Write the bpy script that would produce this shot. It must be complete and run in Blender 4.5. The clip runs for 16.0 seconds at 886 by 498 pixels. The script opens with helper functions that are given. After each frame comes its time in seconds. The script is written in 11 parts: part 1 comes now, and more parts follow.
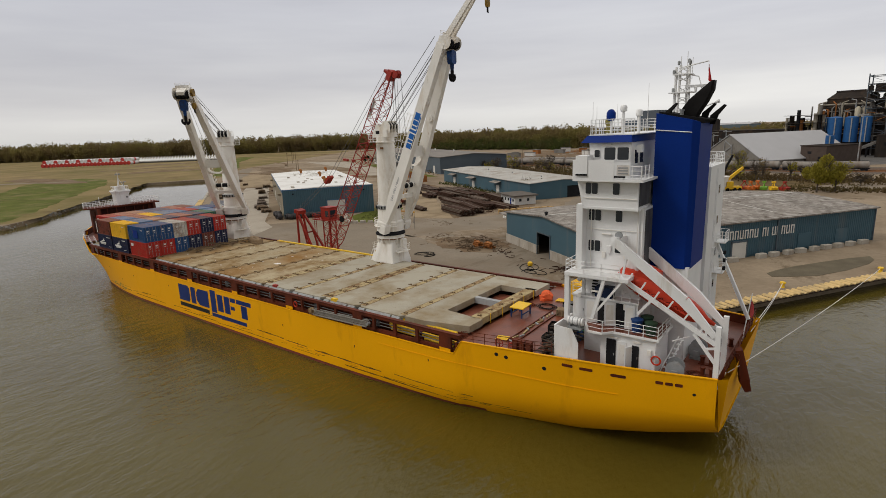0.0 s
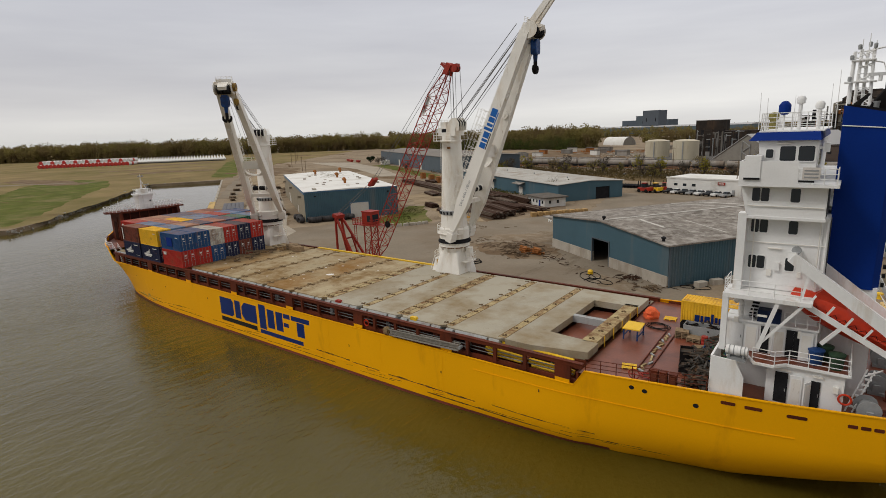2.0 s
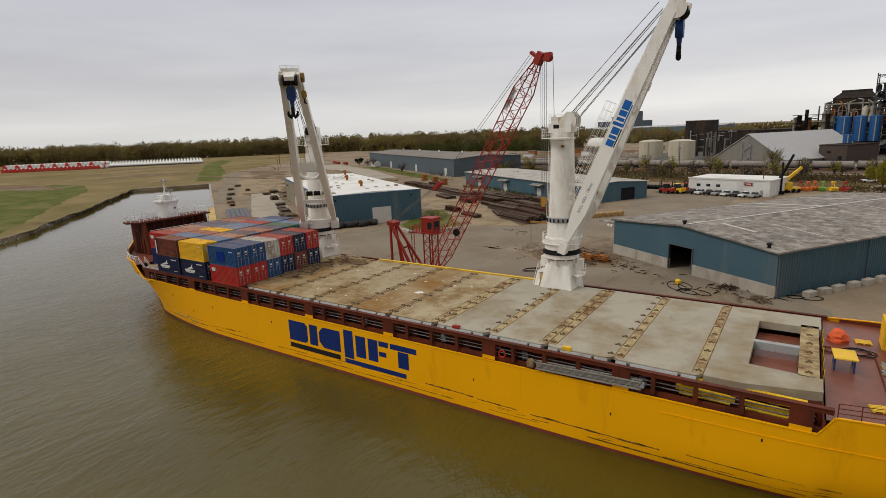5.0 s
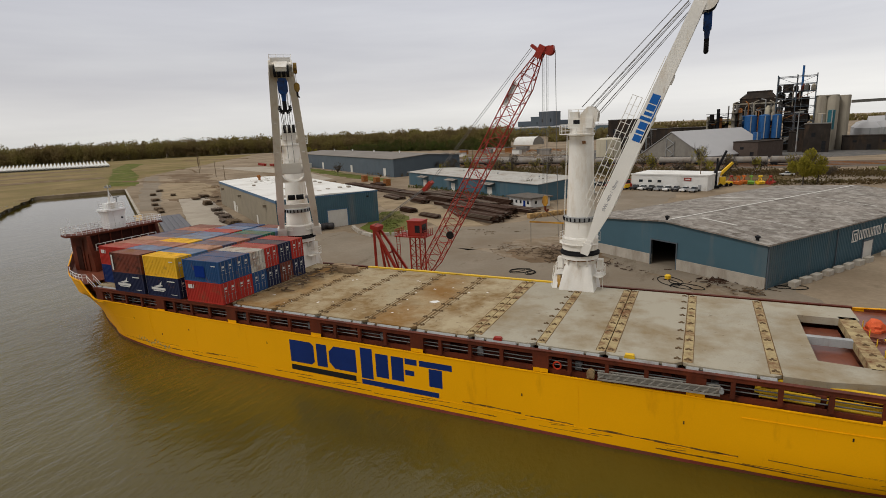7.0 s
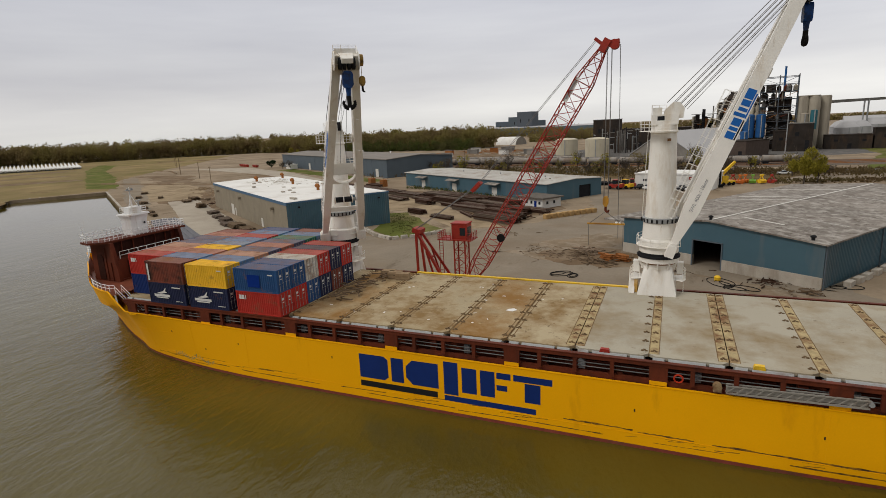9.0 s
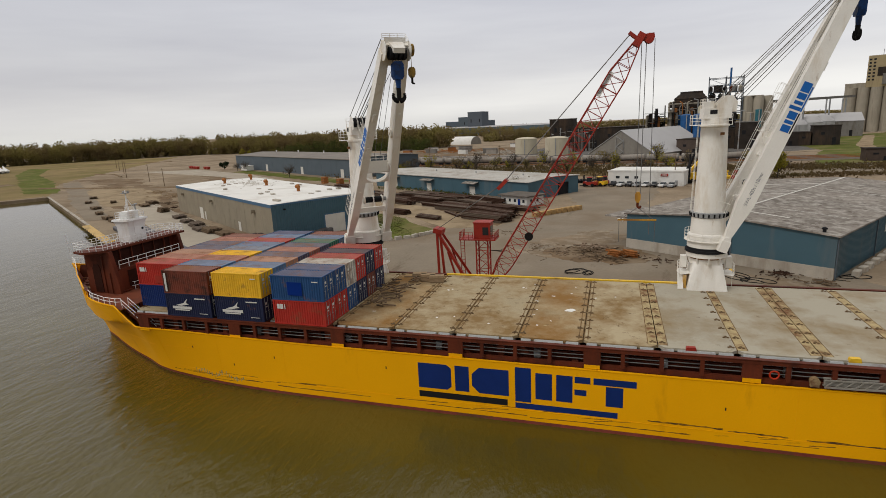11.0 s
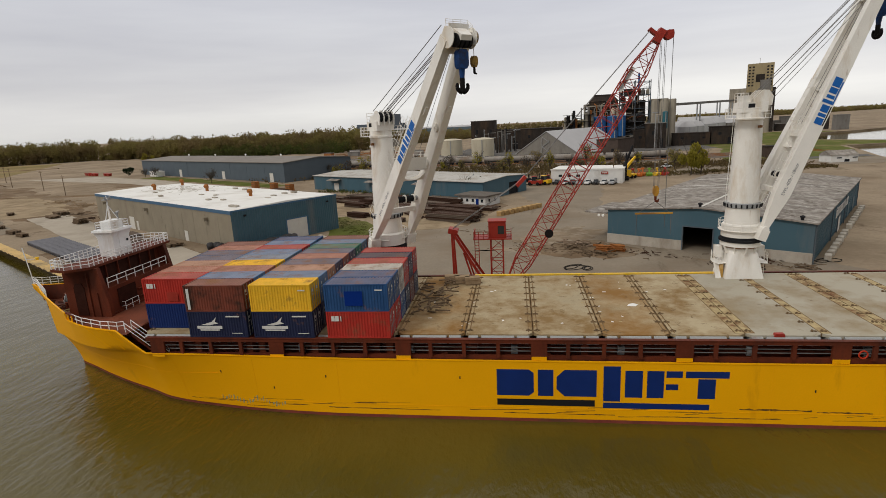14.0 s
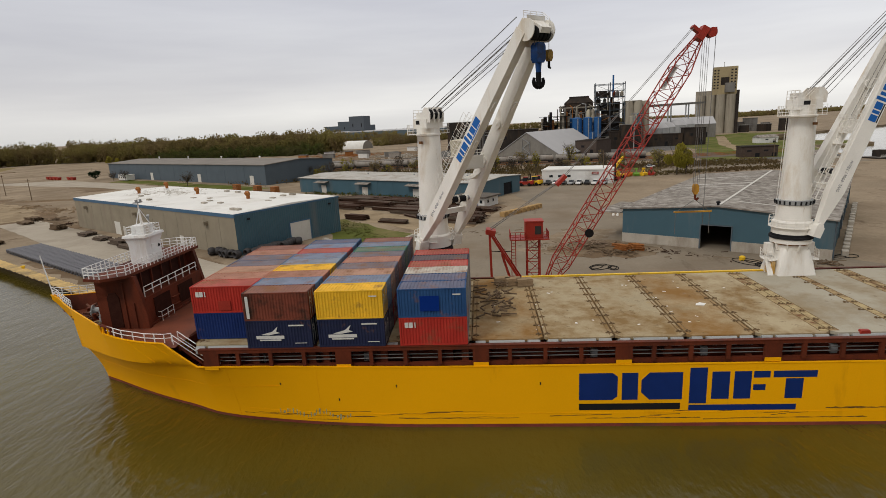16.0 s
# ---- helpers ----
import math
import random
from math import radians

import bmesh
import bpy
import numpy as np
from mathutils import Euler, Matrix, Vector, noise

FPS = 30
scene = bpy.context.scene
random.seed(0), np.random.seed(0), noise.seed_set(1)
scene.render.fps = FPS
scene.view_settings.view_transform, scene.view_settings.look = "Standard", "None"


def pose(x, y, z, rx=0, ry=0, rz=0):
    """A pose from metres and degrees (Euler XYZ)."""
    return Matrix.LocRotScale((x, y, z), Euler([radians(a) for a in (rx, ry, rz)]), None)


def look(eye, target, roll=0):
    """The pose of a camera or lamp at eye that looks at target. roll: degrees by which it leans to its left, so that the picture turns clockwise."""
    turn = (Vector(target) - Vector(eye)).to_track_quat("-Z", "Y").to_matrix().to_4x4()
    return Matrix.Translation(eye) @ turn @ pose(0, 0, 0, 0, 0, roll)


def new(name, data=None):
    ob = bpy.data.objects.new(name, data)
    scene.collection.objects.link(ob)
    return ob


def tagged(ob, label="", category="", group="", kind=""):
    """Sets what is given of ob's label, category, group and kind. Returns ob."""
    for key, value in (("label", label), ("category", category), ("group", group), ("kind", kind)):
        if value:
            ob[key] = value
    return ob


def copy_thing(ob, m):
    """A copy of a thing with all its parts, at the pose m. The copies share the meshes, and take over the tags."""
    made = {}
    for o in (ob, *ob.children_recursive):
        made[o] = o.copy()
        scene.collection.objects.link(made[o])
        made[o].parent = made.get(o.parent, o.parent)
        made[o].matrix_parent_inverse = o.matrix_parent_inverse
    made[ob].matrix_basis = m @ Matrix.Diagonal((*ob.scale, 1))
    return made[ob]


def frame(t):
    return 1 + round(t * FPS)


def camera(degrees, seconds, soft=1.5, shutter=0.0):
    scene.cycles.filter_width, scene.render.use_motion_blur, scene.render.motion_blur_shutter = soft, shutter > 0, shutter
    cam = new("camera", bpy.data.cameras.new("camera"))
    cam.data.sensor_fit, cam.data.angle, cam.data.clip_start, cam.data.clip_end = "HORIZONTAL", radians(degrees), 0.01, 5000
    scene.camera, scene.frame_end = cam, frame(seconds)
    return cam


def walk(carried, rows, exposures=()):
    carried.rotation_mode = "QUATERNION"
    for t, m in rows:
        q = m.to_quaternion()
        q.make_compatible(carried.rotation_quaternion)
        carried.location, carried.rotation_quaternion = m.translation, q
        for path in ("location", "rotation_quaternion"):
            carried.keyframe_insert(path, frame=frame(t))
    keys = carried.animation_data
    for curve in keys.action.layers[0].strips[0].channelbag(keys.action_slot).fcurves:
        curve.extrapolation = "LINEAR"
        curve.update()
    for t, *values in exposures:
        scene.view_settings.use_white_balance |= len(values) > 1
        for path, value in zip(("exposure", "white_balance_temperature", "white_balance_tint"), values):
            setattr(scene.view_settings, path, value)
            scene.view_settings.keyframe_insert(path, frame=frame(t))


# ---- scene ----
cam = camera(79.2, 16.0, soft=0.5)
METRES, EYE, TILT, LEAN, TURN = 93.0, 27.5, -1.5, 1.17, 37.7
ROWS = [
    (0.0, 0.0, 0.0, 0.0, -0.18, -10.97, 0.94),
    (0.5, -0.0271, 0.0199, 0.0002, -0.31, -10.95, 0.94),
    (1.0, -0.0549, 0.0397, 0.0006, -0.49, -10.95, 0.94),
    (1.5, -0.0835, 0.0594, 0.0004, -0.6, -10.92, 0.96),
    (2.0, -0.1123, 0.0788, 0.0005, -0.72, -10.94, 0.97),
    (2.5, -0.1414, 0.0979, 0.0001, -0.81, -10.9, 0.99),
    (3.0, -0.1707, 0.1171, -0.0001, -0.91, -10.84, 1.02),
    (3.5, -0.2003, 0.1359, 0.0, -1.01, -10.84, 1.02),
    (4.0, -0.2298, 0.1542, -0.0001, -1.07, -10.82, 1.03),
    (6.5, -0.3716, 0.2374, -0.0009, -10.68, -11.0, 1.62),
    (7.0, -0.3977, 0.2546, -0.0008, -12.1, -11.02, 1.69),
    (7.5, -0.4242, 0.272, -0.0003, -12.85, -11.03, 1.68),
    (8.0, -0.4505, 0.2893, 0.0002, -13.42, -11.03, 1.76),
    (8.5, -0.4772, 0.3067, -0.0, -14.02, -11.03, 1.8),
    (9.0, -0.5038, 0.3238, -0.0001, -14.82, -11.05, 1.82),
    (11.5, -0.6334, 0.405, -0.0019, -21.64, -11.21, 2.2),
    (12.0, -0.6576, 0.4207, -0.0021, -22.71, -11.19, 2.23),
    (12.5, -0.6806, 0.437, -0.0021, -24.31, -11.22, 2.29),
    (13.0, -0.7027, 0.4536, -0.0023, -26.22, -11.23, 2.38),
    (13.5, -0.723, 0.4711, -0.0036, -28.28, -11.24, 2.48),
    (14.0, -0.7426, 0.4898, -0.0043, -30.16, -11.3, 2.57),
    (14.5, -0.7621, 0.5086, -0.0047, -31.19, -11.29, 2.6),
    (15.0, -0.7816, 0.5275, -0.0046, -32.18, -11.27, 2.66),
    (15.5, -0.8011, 0.5466, -0.0044, -33.05, -11.24, 2.69),
    (16.0, -0.8212, 0.5657, -0.0044, -33.75, -11.25, 2.7),
]
walk(cam, [(t, pose(0, 0, EYE, TILT, LEAN, TURN) @ pose(METRES * x, METRES * y, METRES * z, 90 + pitch, roll, yaw)) for t, x, y, z, yaw, pitch, roll in ROWS])


# ---- world and light ----
SUN_EL, SUN_AZ = 45.0, 228.0          # degrees; azimuth measured from +x towards +y

def build_world():
    w = bpy.data.worlds.new("overcast_sky")
    w.use_nodes = True
    nt = w.node_tree
    nt.nodes.clear()
    N, L = nt.nodes.new, nt.links.new
    out, bg = N("ShaderNodeOutputWorld"), N("ShaderNodeBackground")
    sky = N("ShaderNodeTexSky")
    sky.sky_type, sky.sun_disc = "NISHITA", False
    sky.sun_elevation, sky.sun_rotation = radians(SUN_EL), radians(90 - SUN_AZ)
    sky.air_density, sky.dust_density = 1.5, 3.0
    tc, mp = N("ShaderNodeTexCoord"), N("ShaderNodeMapping")
    mp.inputs["Scale"].default_value = (1.0, 1.0, 9.0)
    n1 = N("ShaderNodeTexNoise")
    n1.inputs["Scale"].default_value, n1.inputs["Detail"].default_value, n1.inputs["Roughness"].default_value = 1.3, 5.0, 0.55
    sep = N("ShaderNodeSeparateXYZ")
    L(tc.outputs["Generated"], mp.inputs["Vector"])
    L(mp.outputs["Vector"], n1.inputs["Vector"])
    L(tc.outputs["Generated"], sep.inputs["Vector"])
    grad = N("ShaderNodeValToRGB")
    e = grad.color_ramp.elements
    e[0].position, e[0].color = 0.0, (0.72, 0.71, 0.69, 1)
    e[1].position, e[1].color = 1.0, (0.97, 0.925, 0.85, 1)
    for p, c in ((0.03, (0.80, 0.79, 0.775, 1)), (0.085, (0.64, 0.635, 0.66, 1)), (0.20, (0.60, 0.60, 0.645, 1)), (0.36, (0.665, 0.655, 0.67, 1)), (0.6, (0.79, 0.76, 0.72, 1))):
        k = e.new(p)
        k.color = c
    L(sep.outputs["Z"], grad.inputs["Fac"])
    band = N("ShaderNodeValToRGB")
    b = band.color_ramp.elements
    b[0].position, b[0].color = 0.32, (0.87, 0.87, 0.895, 1)
    b[1].position, b[1].color = 0.68, (1.09, 1.09, 1.075, 1)
    L(n1.outputs["Fac"], band.inputs["Fac"])
    mul = N("ShaderNodeMix")
    mul.data_type, mul.blend_type = "RGBA", "MULTIPLY"
    mul.inputs["Factor"].default_value = 1.0
    L(grad.outputs["Color"], mul.inputs["A"])
    L(band.outputs["Color"], mul.inputs["B"])
    dim = N("ShaderNodeMix")
    dim.data_type, dim.blend_type = "RGBA", "MULTIPLY"
    dim.inputs["Factor"].default_value = 1.0
    dim.inputs["B"].default_value = (0.1, 0.1, 0.1, 1)
    L(sky.outputs["Color"], dim.inputs["A"])
    mix = N("ShaderNodeMix")
    mix.data_type = "RGBA"
    mix.inputs["Factor"].default_value = 0.9
    L(dim.outputs["Result"], mix.inputs["A"])
    L(mul.outputs["Result"], mix.inputs["B"])
    lit = N("ShaderNodeMapRange")
    lit.inputs["From Min"].default_value, lit.inputs["From Max"].default_value = -1.0, 1.0
    lit.inputs["To Min"].default_value, lit.inputs["To Max"].default_value = 0.98, 1.26
    L(sep.outputs["X"], lit.inputs["Value"])
    # added dimming of the unseen sky towards +x -y, darkening faces turned to +x
    away, fall, total = N("ShaderNodeMath"), N("ShaderNodeMapRange"), N("ShaderNodeMath")
    away.operation, total.operation = "SUBTRACT", "MULTIPLY"
    L(sep.outputs["X"], away.inputs[0])
    L(sep.outputs["Y"], away.inputs[1])
    fall.interpolation_type = "SMOOTHSTEP"
    fall.inputs["From Min"].default_value, fall.inputs["From Max"].default_value = -0.2, 1.4
    fall.inputs["To Min"].default_value, fall.inputs["To Max"].default_value = 1.0, 0.52
    L(away.outputs[0], fall.inputs["Value"])
    L(lit.outputs["Result"], total.inputs[0])
    L(fall.outputs["Result"], total.inputs[1])
    L(total.outputs[0], bg.inputs["Strength"])
    L(mix.outputs["Result"], bg.inputs["Color"])
    L(bg.outputs["Background"], out.inputs["Surface"])
    scene.world = w

build_world()
sun = new("sun", bpy.data.lights.new("sun", "SUN"))
sun.data.energy, sun.data.angle, sun.data.color = 0.95, radians(14), (1.0, 0.96, 0.9)
sun.matrix_world = look((0, 0, 0), (-math.cos(radians(SUN_EL)) * math.cos(radians(SUN_AZ)), -math.cos(radians(SUN_EL)) * math.sin(radians(SUN_AZ)), -math.sin(radians(SUN_EL))))


# ---- materials ----
def nodes_of(name):
    m = bpy.data.materials.new(name)
    m.use_nodes = True
    nt = m.node_tree
    return m, nt, nt.nodes["Principled BSDF"], nt.nodes.new, nt.links.new


def mat(name, col, rough=0.6, metal=0.0, var=0.12, scale=0.6, stain=None, stain_amt=0.35, stain_scale=0.25, streak=1.0, bump=0.15, bump_scale=6.0, island=0.0, spec=0.22, fine=8.0, second=None):
    """Base colour with broad and fine mottling, an optional stain colour (streaked by stretching z) and fine relief."""
    m, nt, bs, N, L = nodes_of(name)
    tc = N("ShaderNodeNewGeometry")
    info = N("ShaderNodeObjectInfo")
    n1, n2 = N("ShaderNodeTexNoise"), N("ShaderNodeTexNoise")
    n1.inputs["Scale"].default_value, n1.inputs["Detail"].default_value = scale, 5
    n2.inputs["Scale"].default_value, n2.inputs["Detail"].default_value = fine, 3
    for n in (n1, n2):
        L(tc.outputs["Position"], n.inputs["Vector"])
    add = N("ShaderNodeMath")
    add.operation = "MULTIPLY_ADD"
    add.inputs[1].default_value = 0.5
    L(n2.outputs["Fac"], add.inputs[0])
    L(n1.outputs["Fac"], add.inputs[2])
    last = add.outputs[0]
    if island:
        isl = N("ShaderNodeMath")
        isl.operation = "MULTIPLY_ADD"
        isl.inputs[1].default_value = island
        L(tc.outputs["Random Per Island"], isl.inputs[0])
        L(last, isl.inputs[2])
        obr = N("ShaderNodeMath")
        obr.operation = "MULTIPLY_ADD"
        obr.inputs[1].default_value = island
        L(info.outputs["Random"], obr.inputs[0])
        L(isl.outputs[0], obr.inputs[2])
        last = obr.outputs[0]
    ramp = N("ShaderNodeValToRGB")
    e = ramp.color_ramp.elements
    c = Vector(col)
    hi = 1.05 + island * 1.2
    e[0].position, e[0].color = 0.45, (*(c * (1 - var)), 1)
    e[1].position, e[1].color = min(1.0, hi), (*[min(1, v * (1 + var)) for v in c], 1)
    L(last, ramp.inputs["Fac"])
    colour = ramp.outputs["Color"]
    if stain:
        mp, n3 = N("ShaderNodeMapping"), N("ShaderNodeTexNoise")
        mp.inputs["Scale"].default_value = (1, 1, 1 / streak)
        n3.inputs["Scale"].default_value, n3.inputs["Detail"].default_value, n3.inputs["Roughness"].default_value = stain_scale, 6, 0.65
        L(tc.outputs["Position"], mp.inputs["Vector"])
        L(mp.outputs["Vector"], n3.inputs["Vector"])
        r3 = N("ShaderNodeValToRGB")
        s = r3.color_ramp.elements
        s[0].position, s[0].color = 0.62 - stain_amt * 0.35, (0, 0, 0, 1)
        s[1].position, s[1].color = 0.80 - stain_amt * 0.25, (1, 1, 1, 1)
        L(n3.outputs["Fac"], r3.inputs["Fac"])
        mx = N("ShaderNodeMix")
        mx.data_type = "RGBA"
        mx.inputs["B"].default_value = (*stain, 1)
        L(colour, mx.inputs["A"])
        L(r3.outputs["Color"], mx.inputs["Factor"])
        colour = mx.outputs["Result"]
    if second:
        # a finer layer of blots or drawn-out marks: colour, lower edge, scale, stretch along x, y, z
        c2, lo, sc, st = second
        mp, n4, r4 = N("ShaderNodeMapping"), N("ShaderNodeTexNoise"), N("ShaderNodeValToRGB")
        mp.inputs["Scale"].default_value = st
        mp.inputs["Rotation"].default_value = (0, 0, radians(33)) if st[0] != st[1] and st[2] == 1 else (0, 0, 0)
        n4.inputs["Scale"].default_value, n4.inputs["Detail"].default_value, n4.inputs["Roughness"].default_value = sc, 7, 0.72
        L(tc.outputs["Position"], mp.inputs["Vector"])
        L(mp.outputs["Vector"], n4.inputs["Vector"])
        s = r4.color_ramp.elements
        s[0].position, s[0].color = lo, (0, 0, 0, 1)
        s[1].position, s[1].color = lo + 0.11, (0.85, 0.85, 0.85, 1)
        L(n4.outputs["Fac"], r4.inputs["Fac"])
        mx = N("ShaderNodeMix")
        mx.data_type = "RGBA"
        mx.inputs["B"].default_value = (*c2, 1)
        L(colour, mx.inputs["A"])
        L(r4.outputs["Color"], mx.inputs["Factor"])
        colour = mx.outputs["Result"]
    L(colour, bs.inputs["Base Color"])
    bs.inputs["Roughness"].default_value, bs.inputs["Metallic"].default_value = rough, metal
    bs.inputs["Specular IOR Level"].default_value = spec if rough < 0.7 else spec * 0.25
    if bump:
        bp, nb = N("ShaderNodeBump"), N("ShaderNodeTexNoise")
        nb.inputs["Scale"].default_value, nb.inputs["Detail"].default_value = bump_scale, 4
        L(tc.outputs["Position"], nb.inputs["Vector"])
        L(nb.outputs["Fac"], bp.inputs["Height"])
        bp.inputs["Strength"].default_value, bp.inputs["Distance"].default_value = bump, 0.05
        L(bp.outputs["Normal"], bs.inputs["Normal"])
    return m


def water_mat():
    """Turbid river water: wind ripples at three sizes over a silty olive body."""
    m, nt, bs, N, L = nodes_of("harbour_water")
    geo = N("ShaderNodeNewGeometry")

    def ripple(turn, stretch, scale, detail, rough):
        mp, n = N("ShaderNodeMapping"), N("ShaderNodeTexNoise")
        mp.inputs["Rotation"].default_value = (0, 0, radians(turn))
        mp.inputs["Scale"].default_value = (1.0, stretch, 1.0)
        n.inputs["Scale"].default_value, n.inputs["Detail"].default_value, n.inputs["Roughness"].default_value = scale, detail, rough
        L(geo.outputs["Position"], mp.inputs["Vector"])
        L(mp.outputs["Vector"], n.inputs["Vector"])
        return n.outputs["Fac"]

    def mixed(a, b, k):
        n = N("ShaderNodeMath")
        n.operation, n.inputs[1].default_value = "MULTIPLY_ADD", k
        L(a, n.inputs[0])
        L(b, n.inputs[2])
        return n.outputs[0]

    swell, chop, fine = ripple(35, 0.5, 0.22, 3, 0.5), ripple(52, 0.42, 0.75, 4, 0.6), ripple(20, 0.55, 2.3, 3, 0.6)
    height = mixed(fine, mixed(chop, swell, 0.62), 0.22)
    mid, wind = ripple(0, 1.0, 0.035, 4, 0.5), ripple(30, 0.4, 0.018, 3, 0.5)
    ramp = N("ShaderNodeValToRGB")
    e = ramp.color_ramp.elements
    e[0].position, e[0].color = 0.35, (0.074, 0.055, 0.0065, 1)
    e[1].position, e[1].color = 0.7, (0.098, 0.077, 0.014, 1)
    L(mid, ramp.inputs["Fac"])
    L(ramp.outputs["Color"], bs.inputs["Base Color"])
    # sheltered in the slip and off the bow, rougher in the open harbour, with cat's-paws
    split = N("ShaderNodeSeparateXYZ")
    L(geo.outputs["Position"], split.inputs["Vector"])
    calm, calm2, gust, both, all_ = N("ShaderNodeMapRange"), N("ShaderNodeMapRange"), N("ShaderNodeMapRange"), N("ShaderNodeMath"), N("ShaderNodeMath")
    calm.inputs["From Min"].default_value, calm.inputs["From Max"].default_value = -220, -100
    calm.inputs["To Min"].default_value, calm.inputs["To Max"].default_value = 0.14, 1.0
    L(split.outputs["X"], calm.inputs["Value"])
    calm2.inputs["From Min"].default_value, calm2.inputs["From Max"].default_value = 100, 220
    calm2.inputs["To Min"].default_value, calm2.inputs["To Max"].default_value = 1.0, 0.12
    L(split.outputs["Y"], calm2.inputs["Value"])
    gust.inputs["From Min"].default_value, gust.inputs["From Max"].default_value = 0.35, 0.65
    gust.inputs["To Min"].default_value, gust.inputs["To Max"].default_value = 0.55, 1.1
    L(wind, gust.inputs["Value"])
    both.operation = all_.operation = "MULTIPLY"
    L(calm.outputs["Result"], both.inputs[0])
    L(calm2.outputs["Result"], both.inputs[1])
    L(both.outputs[0], all_.inputs[0])
    L(gust.outputs["Result"], all_.inputs[1])
    bp = N("ShaderNodeBump")
    bp.inputs["Distance"].default_value = 0.42
    L(all_.outputs[0], bp.inputs["Strength"])
    L(height, bp.inputs["Height"])
    L(bp.outputs["Normal"], bs.inputs["Normal"])
    bs.inputs["Roughness"].default_value = 0.06
    bs.inputs["IOR"].default_value = 1.40
    bs.inputs["Specular IOR Level"].default_value = 0.5
    return m


def glass_mat():
    m, nt, bs, N, L = nodes_of("dark_window_glass")
    bs.inputs["Base Color"].default_value = (0.02, 0.025, 0.03, 1)
    bs.inputs["Roughness"].default_value = 0.06
    return m


RUST = (0.16, 0.07, 0.035)
WATER = water_mat()
GLASS = glass_mat()
YELLOW = mat("hull_yellow_paint", (0.90, 0.415, 0.002), 0.42, var=0.05, scale=0.12, stain=(0.70, 0.30, 0.004), stain_amt=0.02, stain_scale=0.35, streak=4, bump=0.12, bump_scale=0.6, spec=0.14, second=((0.45, 0.22, 0.03), 0.70, 0.8, (1, 1, 0.15)))
BOOT = mat("boot_top_red", (0.20, 0.045, 0.03), 0.6, var=0.3, stain=(0.1, 0.06, 0.03))
BLUE_LOGO = mat("logo_blue_paint", (0.006, 0.025, 0.14), 0.45, var=0.12, bump=0.05)
SMEAR = mat("paint_smear", (0.34, 0.33, 0.17), 0.8, var=0.4, scale=4.0)
SCRAPE = mat("scraped_paint", (0.09, 0.05, 0.02), 0.7, var=0.5, scale=1.5, stain=(0.5, 0.24, 0.01), stain_amt=0.5, stain_scale=1.2)
BLACK_LOGO = mat("logo_black_paint", (0.012, 0.012, 0.013), 0.5, var=0.2, bump=0.05)
DECKRED = mat("deck_red_oxide", (0.185, 0.056, 0.030), 0.36, spec=0.35, var=0.2, scale=0.4, stain=(0.11, 0.035, 0.022), stain_amt=0.4, stain_scale=0.5)
BROWN = mat("bulwark_red_brown", (0.122, 0.028, 0.013), 0.55, var=0.2, scale=0.5, stain=(0.065, 0.02, 0.012), stain_amt=0.45, stain_scale=0.6, streak=3, spec=0.12)
HATCH = mat("hatch_grey_paint", (0.345, 0.315, 0.25), 0.75, var=0.16, island=0.25, scale=0.2, stain=(0.265, 0.20, 0.115), stain_amt=0.50, stain_scale=0.16, bump=0.1, second=((0.15, 0.095, 0.05), 0.615, 1.1, (1, 1, 1)))
HATCHRUST = mat("hatch_rusty_grey", (0.345, 0.285, 0.185), 0.78, var=0.24, island=0.3, scale=0.3, stain=(0.235, 0.15, 0.065), stain_amt=0.60, stain_scale=0.3, second=((0.12, 0.068, 0.03), 0.585, 1.3, (1, 1, 1)))
HATCHORANGE = mat("hatch_orange_rust", (0.35, 0.27, 0.16), 0.8, var=0.25, scale=0.3, stain=(0.25, 0.135, 0.045), stain_amt=0.72, stain_scale=0.22, second=((0.11, 0.06, 0.026), 0.60, 1.3, (1, 1, 1)))
HATCHSIDE = mat("hatch_side_grey", (0.36, 0.37, 0.37), 0.65, var=0.12, stain=RUST, stain_amt=0.2, streak=3)
SEAM = mat("hatch_seam_tan", (0.40, 0.315, 0.17), 0.8, var=0.25, scale=1.5, stain=RUST, stain_amt=0.5, stain_scale=0.8)
WHITE = mat("ship_white_paint", (0.80, 0.80, 0.79), 0.4, var=0.05, scale=0.5, stain=(0.55, 0.47, 0.38), stain_amt=0.12, stain_scale=0.4, streak=5, bump=0.05)
CRANEWHITE = mat("crane_white_paint", (0.80, 0.775, 0.72), 0.45, var=0.07, scale=0.35, stain=(0.60, 0.50, 0.37), stain_amt=0.25, stain_scale=0.45, streak=4, bump=0.06, second=((0.30, 0.17, 0.07), 0.635, 1.6, (1, 1, 0.2)))
FUNNEL = mat("funnel_blue_paint", (0.003, 0.026, 0.19), 0.5, var=0.1, scale=0.25, bump=0.06, bump_scale=0.8, spec=0.08)
ORANGE = mat("lifeboat_orange", (0.50, 0.040, 0.014), 0.42, var=0.12, scale=1.0, stain=(0.42, 0.05, 0.03), stain_amt=0.3, stain_scale=0.8)
BLACK = mat("soot_black", (0.014, 0.013, 0.013), 0.75, var=0.3)
DARK = mat("dark_recess", (0.02, 0.02, 0.022), 0.8, var=0.3)
STEEL = mat("wire_rope_steel", (0.17, 0.165, 0.16), 0.55, 0.5, var=0.2)
GREYMET = mat("grey_machinery", (0.30, 0.31, 0.31), 0.5, var=0.15, stain=RUST, stain_amt=0.2)
